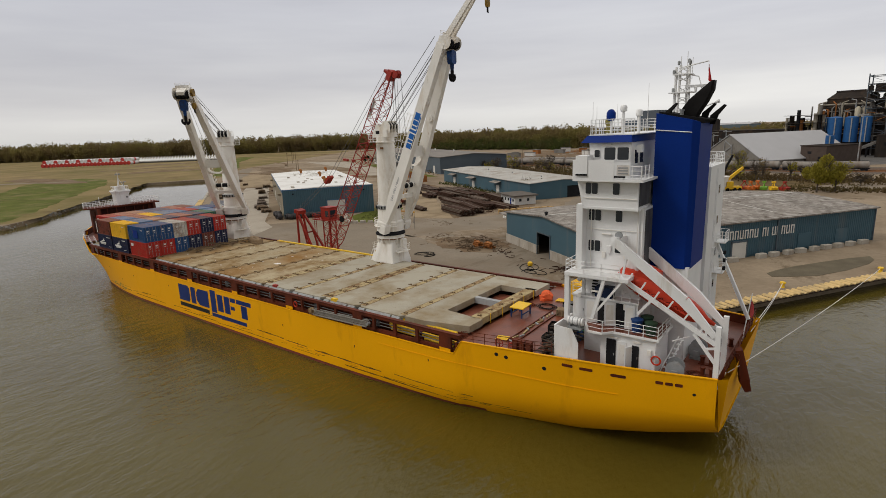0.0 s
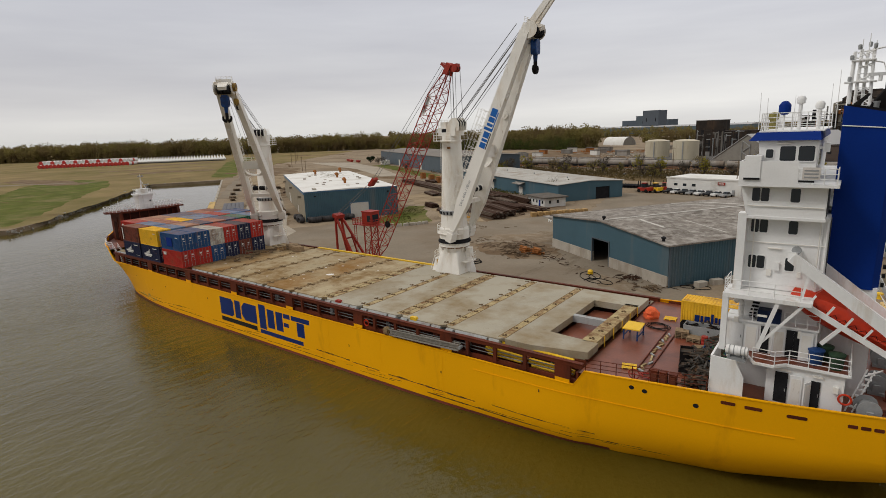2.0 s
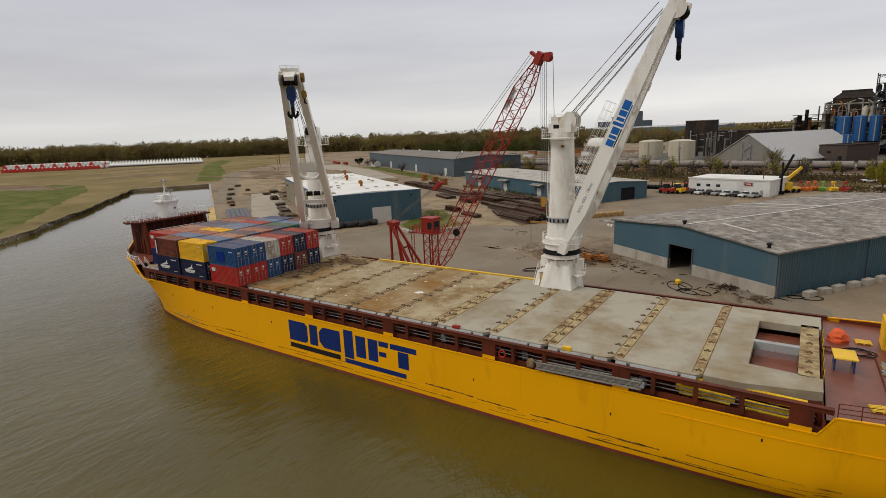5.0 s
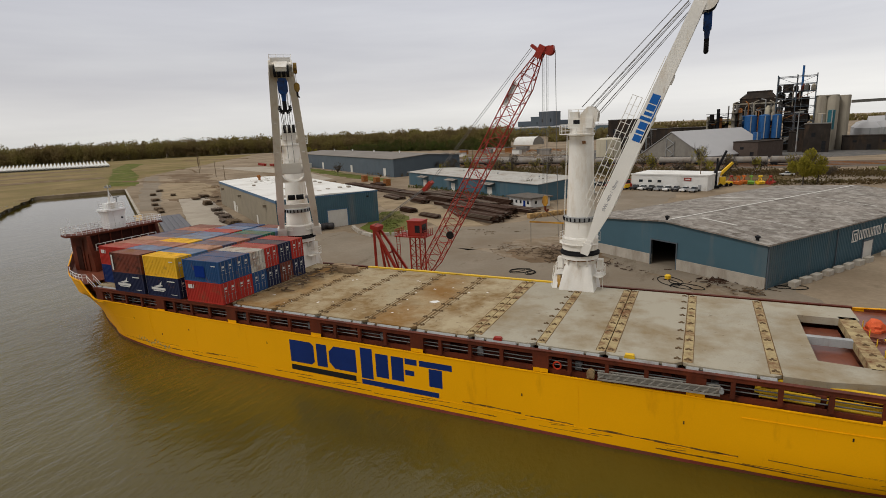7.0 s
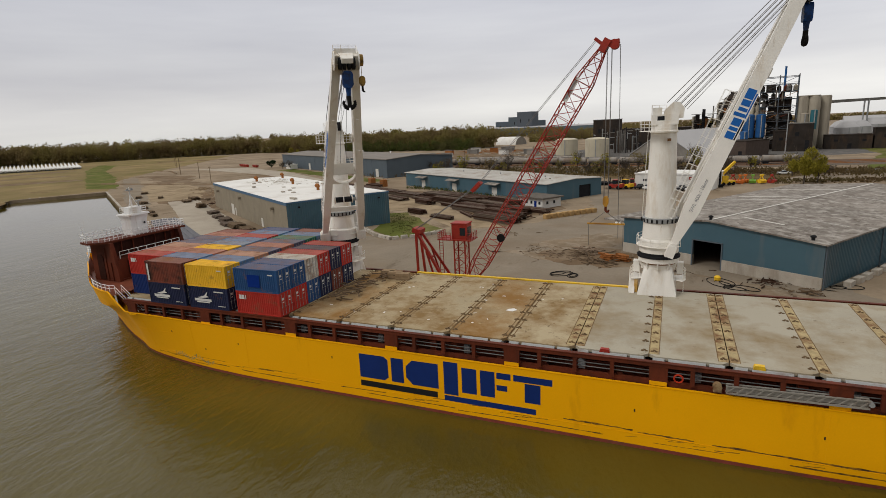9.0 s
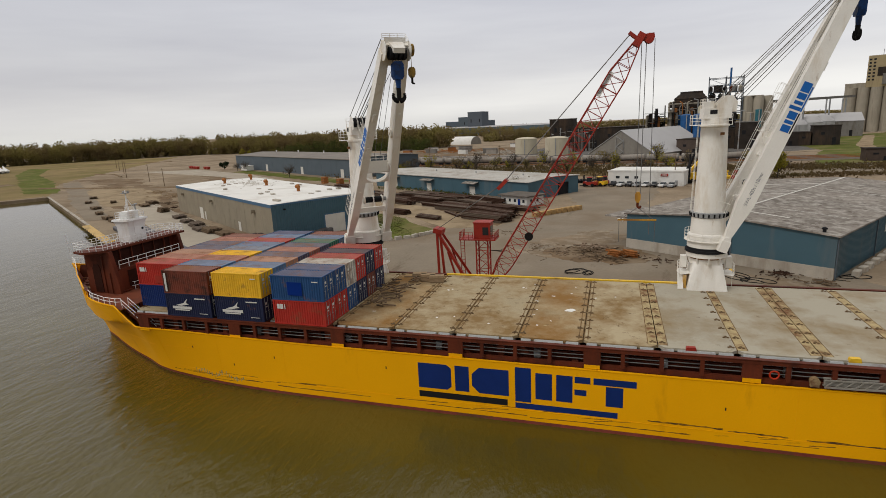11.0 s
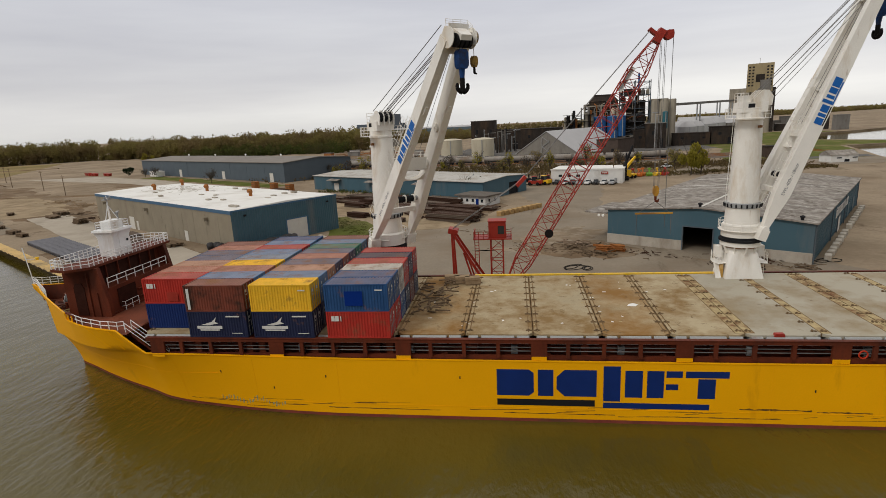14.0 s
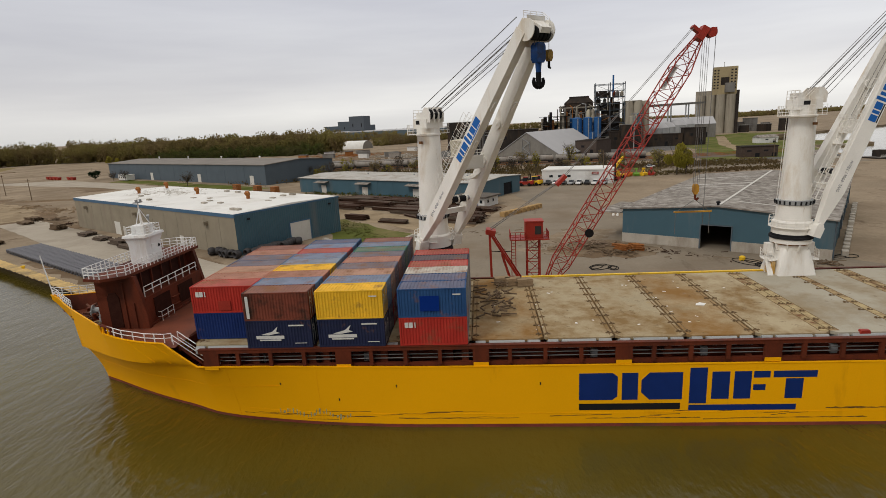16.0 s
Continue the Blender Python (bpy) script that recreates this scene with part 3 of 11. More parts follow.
def build_ship():
    ship = thing("cargo_ship", Matrix.Identity(4), "long yellow heavy-lift cargo ship moored at the quay", "ship")
    xs = sorted({r[0] for r in HULL} | {-141.0 + i * 1.0 for i in range(134)})
    ms = Mesh()
    for side in (-1, 1):
        ms.rings([hull_half(side, x) for x in xs], closed=False, caps=False)
    last = hull_half(-1, xs[-1]), hull_half(1, xs[-1])
    top = [(-6.2, YC - 7.9, 8.2), (-6.2, YC + 7.9, 8.2)]
    n = len(ms.v)
    ms.v += [last[0][0], last[0][-1], top[0], top[1], last[1][-1], last[1][0]]
    ms.f += [(n, n + 1, n + 2), (n, n + 2, n + 3, n + 5), (n + 3, n + 4, n + 5)]
    # counter under the stern
    rr = [[hull_half(-1, x)[0], (x, YC - 4, hull_half(-1, x)[0][2] - 0.5), (x, YC + 4, hull_half(-1, x)[0][2] - 0.5), hull_half(1, x)[0]] for x in xs if x > -29]
    ms.rings(rr, closed=False, caps=False)
    part("hull", ms, YELLOW, ship, "glossy yellow painted steel hull with scrapes near the waterline", 50)
    bt = Mesh()
    for s in (-1, 1):
        bt.rings([[(x, hull_y(s, x, z, 0.03), z) for z in (-0.6, -0.2, 0.1, 0.32)] for x in xs if -137.4 < x < -26.5], closed=False, caps=False)
    part("boot_top", bt, BOOT, ship, "dark red boot-top stripe at the waterline")

    def deck(name, z, x0, x1, label, inset=0.12):
        ms = Mesh()
        ms.rings([[(x, YC - max(0.1, abs(hull_y(1, x, z) - YC) - inset), z), (x, YC + max(0.1, abs(hull_y(1, x, z) - YC) - inset), z)] for x in sorted({x for x in xs if x0 < x < x1} | {x0, x1})], closed=False, caps=False)
        part(name, ms, DECKRED, ship, label)

    deck("main_deck", 5.2, -121.5, -29.5, "red-brown painted main deck along the side passages")
    deck("aft_deck", 7.2, -29.5, -7.2, "red-brown painted aft deck")
    deck("forecastle_deck", 8.2, -140.6, -121.7, "red-brown forecastle deck")
    for s in (-1, 1):
        inner = lambda x, z, d: (x, YC + s * max(0.03, abs(hull_y(1, x, z) - YC) - d), z)
        ln = Mesh().rings([[inner(x, z, 0.13) for z in [8.2 + (lerp_table(x, HULL)[2] - 8.23) * i / 5 for i in range(6)]] for x in xs if -141.6 < x < -122.0], closed=False, caps=False)
        part("bulwark_lining", ln, BROWN, ship, "red-brown inner face of the forecastle bulwark")
        la = Mesh().rings([[inner(x, z, 0.13) for z in (7.2, 7.6, lerp_table(x, HULL)[2] - 0.03)] for x in xs if x > -28.5], closed=False, caps=False)
        part("quarter_lining", la, BROWN, ship, "red-brown inner face of the stern bulwark")
    part("transom_lining", Mesh().rings([[(-6.98, YC - 7.9, z), (-6.98, YC + 7.9, z)] for z in (7.2, 8.12)], closed=False, caps=False), BROWN, ship)
    part("aft_bulkhead", Mesh().box(-29.6, -29.4, YC - 11.3, YC + 11.3, 5.2, 7.2), BROWN, ship)
    part("forward_bulkhead", Mesh().box(-121.9, -121.6, YC - 8.3, YC + 8.3, 5.2, 8.2), BROWN, ship)
    for s in (-1, 1):
        part("hatch_coaming", Mesh().box(-120.5, -29.6, *sorted((YC + s * 9.2, YC + s * 9.0)), 5.2, 7.35), BROWN, ship, "red-brown hatch coaming")
        # cap along the hull's upper edge
        cap = Mesh()
        cap.rings([[(x, hull_y(s, x, 99, 0.05), lerp_table(x, HULL)[2] - 0.06), (x, hull_y(s, x, 99, -0.15), lerp_table(x, HULL)[2] - 0.06), (x, hull_y(s, x, 99, -0.15), lerp_table(x, HULL)[2] + 0.03), (x, hull_y(s, x, 99, 0.05), lerp_table(x, HULL)[2] + 0.03)] for x in xs])
        part("sheer_cap", cap, YELLOW, ship)
        # knuckle line of the bow and of the quarter
        for nm, a, b, za, zb in (("flare_seam", -137.3, -112.0, 3.1, 4.2), ("quarter_rib", -40.0, -14.0, 4.9, 5.5), ("side_weld", -119.0, -40.0, 1.35, 1.35)):
            kn = Mesh()
            st = [a + (b - a) * i / 24 for i in range(25)]
            zz = lambda x: za + (zb - za) * ((x - a) / (b - a)) ** 1.3
            w = 0.02 if nm in ("side_weld", "flare_seam") else 0.04
            kn.rings([[(x, hull_y(s, x, zz(x) + w, w), zz(x) + w), (x, hull_y(s, x, zz(x) + w, -0.05), zz(x) + w), (x, hull_y(s, x, zz(x) - w, -0.05), zz(x) - w), (x, hull_y(s, x, zz(x) - w, w), zz(x) - w)] for x in st])
            part(nm, kn, YELLOW, ship)

    # brown open bulwark along the side passages
    for s in (-1, 1):
        y0, y1 = sorted((YC + s * 11.42, YC + s * 11.1))
        top = 8.02 if s < 0 else 7.55
        part("bulwark_rail", Mesh().box(-119.3, -29.0, y0, y1, top - 0.34, top).box(-119.3, -29.0, y0 - 0.06, y1 + 0.06, top, top + 0.07), BROWN, ship, "red-brown bulwark top rail")
        yi, yo = sorted((YC + s * 11.12, YC + s * 10.85))
        part("bulwark_sill", Mesh().box(-119.0, -29.3, yi, yo, 5.9, 6.38), BROWN, ship, "red-brown bulwark sill")
        x, i = -118.9, 0
        while x < -29.4:
            wide = i % 4 == 0
            w = 1.45 if wide else 0.34
            part("bulwark_post", Mesh().box(x, x + w, y0 + 0.03, y1 - 0.03, 6.3, top - 0.3), BROWN, ship)
            if wide and s < 0:
                part("stanchion_foot", Mesh().box(x + 0.05, x + w - 0.05, y0 + 0.005, y0 + 0.04, 6.06, 6.42), YELLOW, ship, "yellow painted foot of the post")
            x += 3.12
            i += 1
        for z in (6.75, 7.1):
            part("passage_pipe", Mesh().tube((-118.5, YC + s * 10.9, z), (-30, YC + s * 10.9, z), 0.05, 6), STEEL, ship, "dark rail pipe")
        for z, r in ((6.6, 0.09), (6.2, 0.12)):
            part("passage_pipe", Mesh().tube((-118.5, YC + s * 9.4, z), (-30, YC + s * 9.4, z), r, 8), BROWN, ship, "red-brown service pipe")
    random.seed(4)
    for i in range(26):
        x = -117 + i * 3.4 + random.uniform(-0.6, 0.6)
        if i % 3 == 0:
            part("vent_drum", Mesh().tube((x - 0.35, 40.6, 6.75), (x + 0.35, 40.6, 6.75), 0.34, 12).box(x - 0.3, x + 0.3, 40.35, 40.85, 5.2, 6.5), BROWN, ship, "red-brown mooring drum")
        elif i % 3 == 1:
            part("junction_box", Mesh().box(x - 0.3, x + 0.3, 40.95, 41.3, 5.9, 6.7), GREYMET, ship, "grey junction box")
        else:
            part("bollard", Mesh().lathe([(0.2, 0), (0.2, 0.9), (0.27, 0.92), (0.27, 1.05)], (x, 40.3, 5.2), 12), BROWN, ship)

    # painted company mark, as plain shapes
    z0, z1 = 2.6, 5.2
    X = lambda c: -84.6 + (c - 273) * 0.02205
    shapes = [[(X(273), z0), (X(405), z0), (X(425), z0 + 0.35), (X(425), z1 - 0.35), (X(405), z1), (X(273), z1)],
              [(X(442), z0), (X(505), z0), (X(505), z1), (X(442), z1)],
              [(X(550), z0), (X(678), z0), (X(678), z1), (X(550), z1), (X(518), z1 - 0.7), (X(518), z0 + 0.7)],
              [(X(705), 2.18), (X(772), 2.18), (X(772), 5.6), (X(705), 5.6)],
              [(X(705), 1.5), (X(1117), 1.5), (X(1117), 2.05), (X(705), 2.05)],
              [(X(790), z0), (X(858), z0), (X(858), z1), (X(790), z1)],
              [(X(875), z0), (X(940), z0), (X(940), z1), (X(875), z1)],
              [(X(948), z1 - 0.62), (X(1010), z1 - 0.62), (X(1010), z1), (X(948), z1)],
              [(X(948), z0 + 0.8), (X(995), z0 + 0.8), (X(995), z0 + 1.35), (X(948), z0 + 1.35)],
              [(X(1022), z1 - 0.62), (X(1185), z1 - 0.62), (X(1185), z1), (X(1022), z1)],
              [(X(1070), z0), (X(1136), z0), (X(1136), z1 - 0.72), (X(1070), z1 - 0.72)]]
    for o in shapes:
        part("painted_mark", plate(o), BLUE_LOGO, ship, "large dark blue painted block mark")
    part("painted_stripe", plate([(X(273), 1.62), (X(672), 1.62), (X(672), 2.25), (X(273), 2.25)]), BLACK_LOGO, ship, "black painted underline")

    # weathered smear of pale strokes low on the bow
    rs = random.Random(8)
    for k in range(22):
        x, z = -112.6 + k * 0.33 + rs.uniform(-0.08, 0.08), 0.85 + 0.25 * math.sin(k * 0.6) + rs.uniform(0, 0.2)
        w, hgt = rs.uniform(0.06, 0.2), rs.uniform(0.2, 0.6)
        part("paint_smear", plate([(x, z), (x + w, z), (x + w * 1.4, z + hgt), (x + 0.4 * w, z + hgt)], 0.01), SMEAR, ship, "pale green-grey smear in the paint")
    # scuffs, holes and slots of the port side
    random.seed(11)
    for i in range(34):
        x = random.uniform(-118, -26)
        z = random.choice((random.uniform(0.5, 1.2), random.uniform(0.9, 1.5)))
        w, h = random.uniform(0.8, 5.5), random.uniform(0.02, 0.07)
        k = 6
        up = [(x + w * j / k, z + h * random.uniform(0.3, 1) + 0.02 * j) for j in range(k + 1)]
        lo = [(x + w * j / k, z - h * random.uniform(0, 0.5) + 0.02 * j) for j in range(k, -1, -1)]
        part("scrape_mark", plate(lo[::-1] + up[::-1], 0.006), SCRAPE, ship, "dark scrape in the paint")
    for x0, x1, z, h in ((-63.5, -57.6, 1.62, 0.16), (-57.2, -52.8, 1.5, 0.12), (-51.5, -40.0, 1.45, 0.15), (-46, -30, 0.8, 0.1), (-70, -60, 0.75, 0.07), (-112, -103, 1.0, 0.09), (-101, -90, 0.9, 0.08), (-84, -74, 0.8, 0.07), (-38, -28, 1.7, 0.09)):
        k = 14
        up = [(x0 + (x1 - x0) * j / k, z + h * random.uniform(0.2, 1)) for j in range(k + 1)]
        lo = [(x0 + (x1 - x0) * j / k, z - h * random.uniform(0, 0.6)) for j in range(k, -1, -1)]
        part("scrape_mark", plate(lo[::-1] + up[::-1], 0.008), SCRAPE, ship, "long dark scrape with bare rust in the paint")
    for x in (-117.0, -108.4, -99.8, -91.2, -61.0, -52.4, -43.8, -35.2):
        part("plate_seam", Mesh().rings([[(x - 0.015, hull_y(-1, x, z, 0.012), z), (x + 0.015, hull_y(-1, x, z, 0.012), z), (x + 0.015, hull_y(-1, x, z, -0.02), z), (x - 0.015, hull_y(-1, x, z, -0.02), z)] for z in (0.4, 1.6, 2.9, 4.3, 5.85)]), YELLOW, ship)
    ring12 = [(math.cos(2 * math.pi * i / 12), math.sin(2 * math.pi * i / 12)) for i in range(12)]
    for x, z, r in ((-25.0, 7.0, 0.2), (-24.0, 6.9, 0.2), (-20.3, 6.6, 0.2), (-8.4, 6.6, 0.13)):
        part("fairlead_hole", plate([(x + r * a, z + r * 0.9 * b) for a, b in ring12], 0.02), DARK, ship, "dark round fairlead hole")
    for x, z, w in ((-18.2, 7.35, 0.95), (-16.6, 7.3, 1.1), (-14.0, 7.2, 1.2), (-10.9, 7.2, 0.55), (-10.2, 7.2, 0.55), (-9.5, 7.2, 0.55)):
        o = [(x + a * w / 2, z + b * 0.13) for a, b in ((-1, -0.6), (-0.85, -1), (0.85, -1), (1, -0.6), (1, 0.6), (0.85, 1), (-0.85, 1), (-1, 0.6))]
        part("freeing_slot", plate(o, 0.02), BROWN, ship, "dark red freeing slot")
    for x, z in ((-112, 4.4), (-101, 4.2), (-88, 4.3), (-57.5, 3.5), (-44, 3.6), (-33, 4.6), (-106.5, 2.8)):
        part("scupper", plate([(x - 0.05, z - 0.13), (x + 0.05, z - 0.13), (x + 0.05, z + 0.13), (x - 0.05, z + 0.13)], 0.02), DARK, ship, "small dark scupper")
    # panel ribs of the bow flare
    for x in (-125.6, -124.2, -127.4):
        part("flare_rib", Mesh().beam((x, hull_y(-1, x, 8.4, 0.02), 8.4), (x + 2.6, hull_y(-1, x + 2.6, 6.15, 0.02), 6.15), 0.05, 0.05), YELLOW, ship)
    return ship


SHIP = build_ship()

# hatch covers, each a lift-away pontoon
SEAMS = [-120.4, -113.2, -106.8, -100.4, -94.0, -87.5, -81.2, -75.0, -69.1, -62.8, -56.6, -50.5, -44.4, -37.4]
RUSTEDGE = mat("rusty_cover_edge", (0.17, 0.105, 0.05), 0.85, var=0.4, scale=1.2, stain=(0.3, 0.22, 0.12), stain_amt=0.4, stain_scale=0.9)
SOCKET = Mesh().lathe([(0.13, 0), (0.13, 0.05), (0.07, 0.05), (0.06, 0.01)], (-0.15, 0, 0), 8).lathe([(0.13, 0), (0.13, 0.05), (0.07, 0.05), (0.06, 0.01)], (0.15, 0, 0), 8).lathe([(0.11, 0), (0.11, 0.05), (0.06, 0.05), (0.05, 0.01)], (0, 0.24, 0), 8).data("socket", mat("lashing_socket_steel", (0.15, 0.10, 0.055), 0.8, var=0.4, scale=3))


def hatch_cover(x0, x1, material, i):
    t = thing("hatch_cover", pose((x0 + x1) / 2, YC, 7.35), "flat grey steel hatch cover with rust stains" if x0 > -70 else "rust-stained grey steel hatch cover with worn paint", "hatch cover", "hatch covers on the ship")
    h = (x1 - x0) / 2 - 0.04
    pn = Mesh()
    # top plate with notched near edge
    o = [(-h, -9.7), (-h + 0.5, -10.15), (h - 0.5, -10.15), (h, -9.7), (h, 8.9), (h - 0.3, 9.1), (-h + 0.3, 9.1), (-h, 8.9)]
    pn.slab(o, Matrix.Translation((0, 0, 0.44)), 0.27)
    part("panel", pn, material, t)
    sk = Mesh().box(-h + 0.25, h - 0.25, -9.9, 8.9, -0.28, 0.44)
    part("skirt", sk, HATCHSIDE, t, "grey painted side skirt")
    for a, b in ((-h + 0.3, -h + 1.2), (-h + 1.5, h - 1.7), (h - 1.45, h - 0.35)):
        q = Mesh()
        q.rings([[(v, -10.42, -0.12), (v, -9.95, -0.12), (v, -9.95, 0.43), (v, -10.16, 0.43), (v, -10.16, 0.6), (v, -10.3, 0.6), (v, -10.48, 0.36)] for v in (a, b)])
        part("side_pocket", q, HATCHSIDE, t, "grey steel pocket on the cover's side")
    for s in (-1, 1):
        edge = x0 if s < 0 else x1
        strip = edge > -63.5 and (s < 0 or i % 2 == 0)
        x = s * (h - 0.36)
        if edge < -63.5:
            part("rusty_edge", Mesh().box(s * h - 0.07, s * h + 0.07, -9.7, 8.8, 0.70, 0.722).box(x - 0.05, x + 0.05, -9.6, 8.6, 0.71, 0.722), RUSTEDGE, t, "rusty brown cover edge")
        if strip:
            part("seam_strip", Mesh().box(x - 0.36, x + 0.36, -9.7, 8.8, 0.71, 0.724), SEAM, t, "tan worn seam strip")
            for xe in (x - 0.4, x + 0.4):
                part("strip_edge", Mesh().box(xe - 0.025, xe + 0.025, -9.7, 8.8, 0.705, 0.735), RUSTEDGE, t)
        for k in range(9):
            so = part("socket", SOCKET, None, t)
            so.location = (x, -9.2 + k * 2.2, 0.72)
    part("seam_gap", Mesh().box(h - 0.02, h + 0.06, -9.7, 8.8, 0.40, 0.705), RUSTEDGE, t, "rusty gap between covers")
    return t


for i, (a, b) in enumerate(zip(SEAMS, SEAMS[1:])):
    hatch_cover(a, b, HATCHORANGE if a in (-75.0, -94.0) else HATCHRUST if a < -62.9 else HATCH, i)

# open frame cover at the aft end of the hold
aft = thing("open_hatch_cover", pose(-33.5, YC, 7.35), "grey steel hatch frame with two open bays over red deck", "hatch cover")
part("forward_beam", Mesh().box(-3.86, -1.1, -9.9, 9.0, 0.0, 0.72), HATCH, aft)
part("aft_beam", Mesh().box(2.3, 3.7, -6.4, 6.0, 0.0, 0.72), SEAM, aft, "worn tan aft beam with lashing sockets")
part("port_beam", Mesh().slab([(-1.1, -9.9), (3.9, -8.8), (3.9, -6.4), (-1.1, -5.9)], Matrix.Translation((0, 0, 0)), 0.72), HATCH, aft)
part("starboard_beam", Mesh().box(-1.1, 3.9, 5.4, 9.0, 0.0, 0.72), HATCH, aft)
part("middle_beam", Mesh().box(-1.1, 2.3, -0.5, 0.1, 0.0, 0.72), HATCHSIDE, aft)
part("bay_floor", Mesh().box(-1.1, 2.3, -5.95, 5.45, -0.5, -0.44), DECKRED, aft, "red deck seen through the open bays")
for k in range(6):
    so = part("socket", SOCKET, None, aft)
    so.location = (3.0, -5.6 + k * 2.2, 0.72)
for k in range(5):
    part("guard_post", Mesh().tube((4.0, -5 + k * 2.4, -0.1), (4.0, -5 + k * 2.4, 1.0), 0.04, 6), YEL2, aft, "yellow guard post")

# ---- superstructure ----
def window(x, y, z, w, h, parent, face="y-", r=0.1):
    """A framed pane with rounded corners; face tells which way it looks."""
    o = []
    for cx, cy, a0 in ((1, 1, 0), (-1, 1, 90), (-1, -1, 180), (1, -1, 270)):
        for k in range(3):
            a = radians(a0 + 45 * k)
            o.append((cx * (w / 2 - r) + r * math.cos(a), cy * (h / 2 - r) + r * math.sin(a)))
    turn = {"y-": pose(x, y, z, 90, 0, 0), "x+": pose(x, y, z, 90, 0, 90), "x-": pose(x, y, z, 90, 0, -90)}[face]
    fr = part("window", Mesh().slab([(a * 1.16, b * 1.13) for a, b in o], turn @ Matrix.Translation((0, 0, -0.03)), 0.06), WHITE, parent)
    part("pane", Mesh().slab(o, turn, 0.036), GLASS, fr, "dark window pane")


def ship_door(x, y, z, parent, w=0.85, h=1.95, open_to=None, dark=False):
    d = part("door", Mesh().box(x - w / 2, x + w / 2, y - 0.06, y + 0.02, z, z + h), DARK if dark else WHITE, parent, "dark open doorway" if dark else "white steel door")
    if open_to is not None:
        part("door_leaf", Mesh().obox(pose(x + open_to * w * 0.62, y - 0.4, z + h / 2, 0, 0, -open_to * 50), w, 0.06, h), WHITE, d, "white steel door standing open")
    else:
        part("handle", Mesh().box(x + w * 0.3, x + w * 0.38, y - 0.12, y - 0.06, z + 0.9, z + 1.1), GREYMET, d)


SHADEGREY = mat("aft_shade_grey", (0.13, 0.13, 0.135), 0.6, var=0.25, scale=0.6, stain=(0.05, 0.05, 0.05), stain_amt=0.5, stain_scale=0.5, streak=4)
BLUEDARK = mat("dark_blue_chest", (0.008, 0.02, 0.06), 0.5, var=0.2)
OFFPLATE = mat("pale_board", (0.62, 0.58, 0.54), 0.6, var=0.15, scale=3)


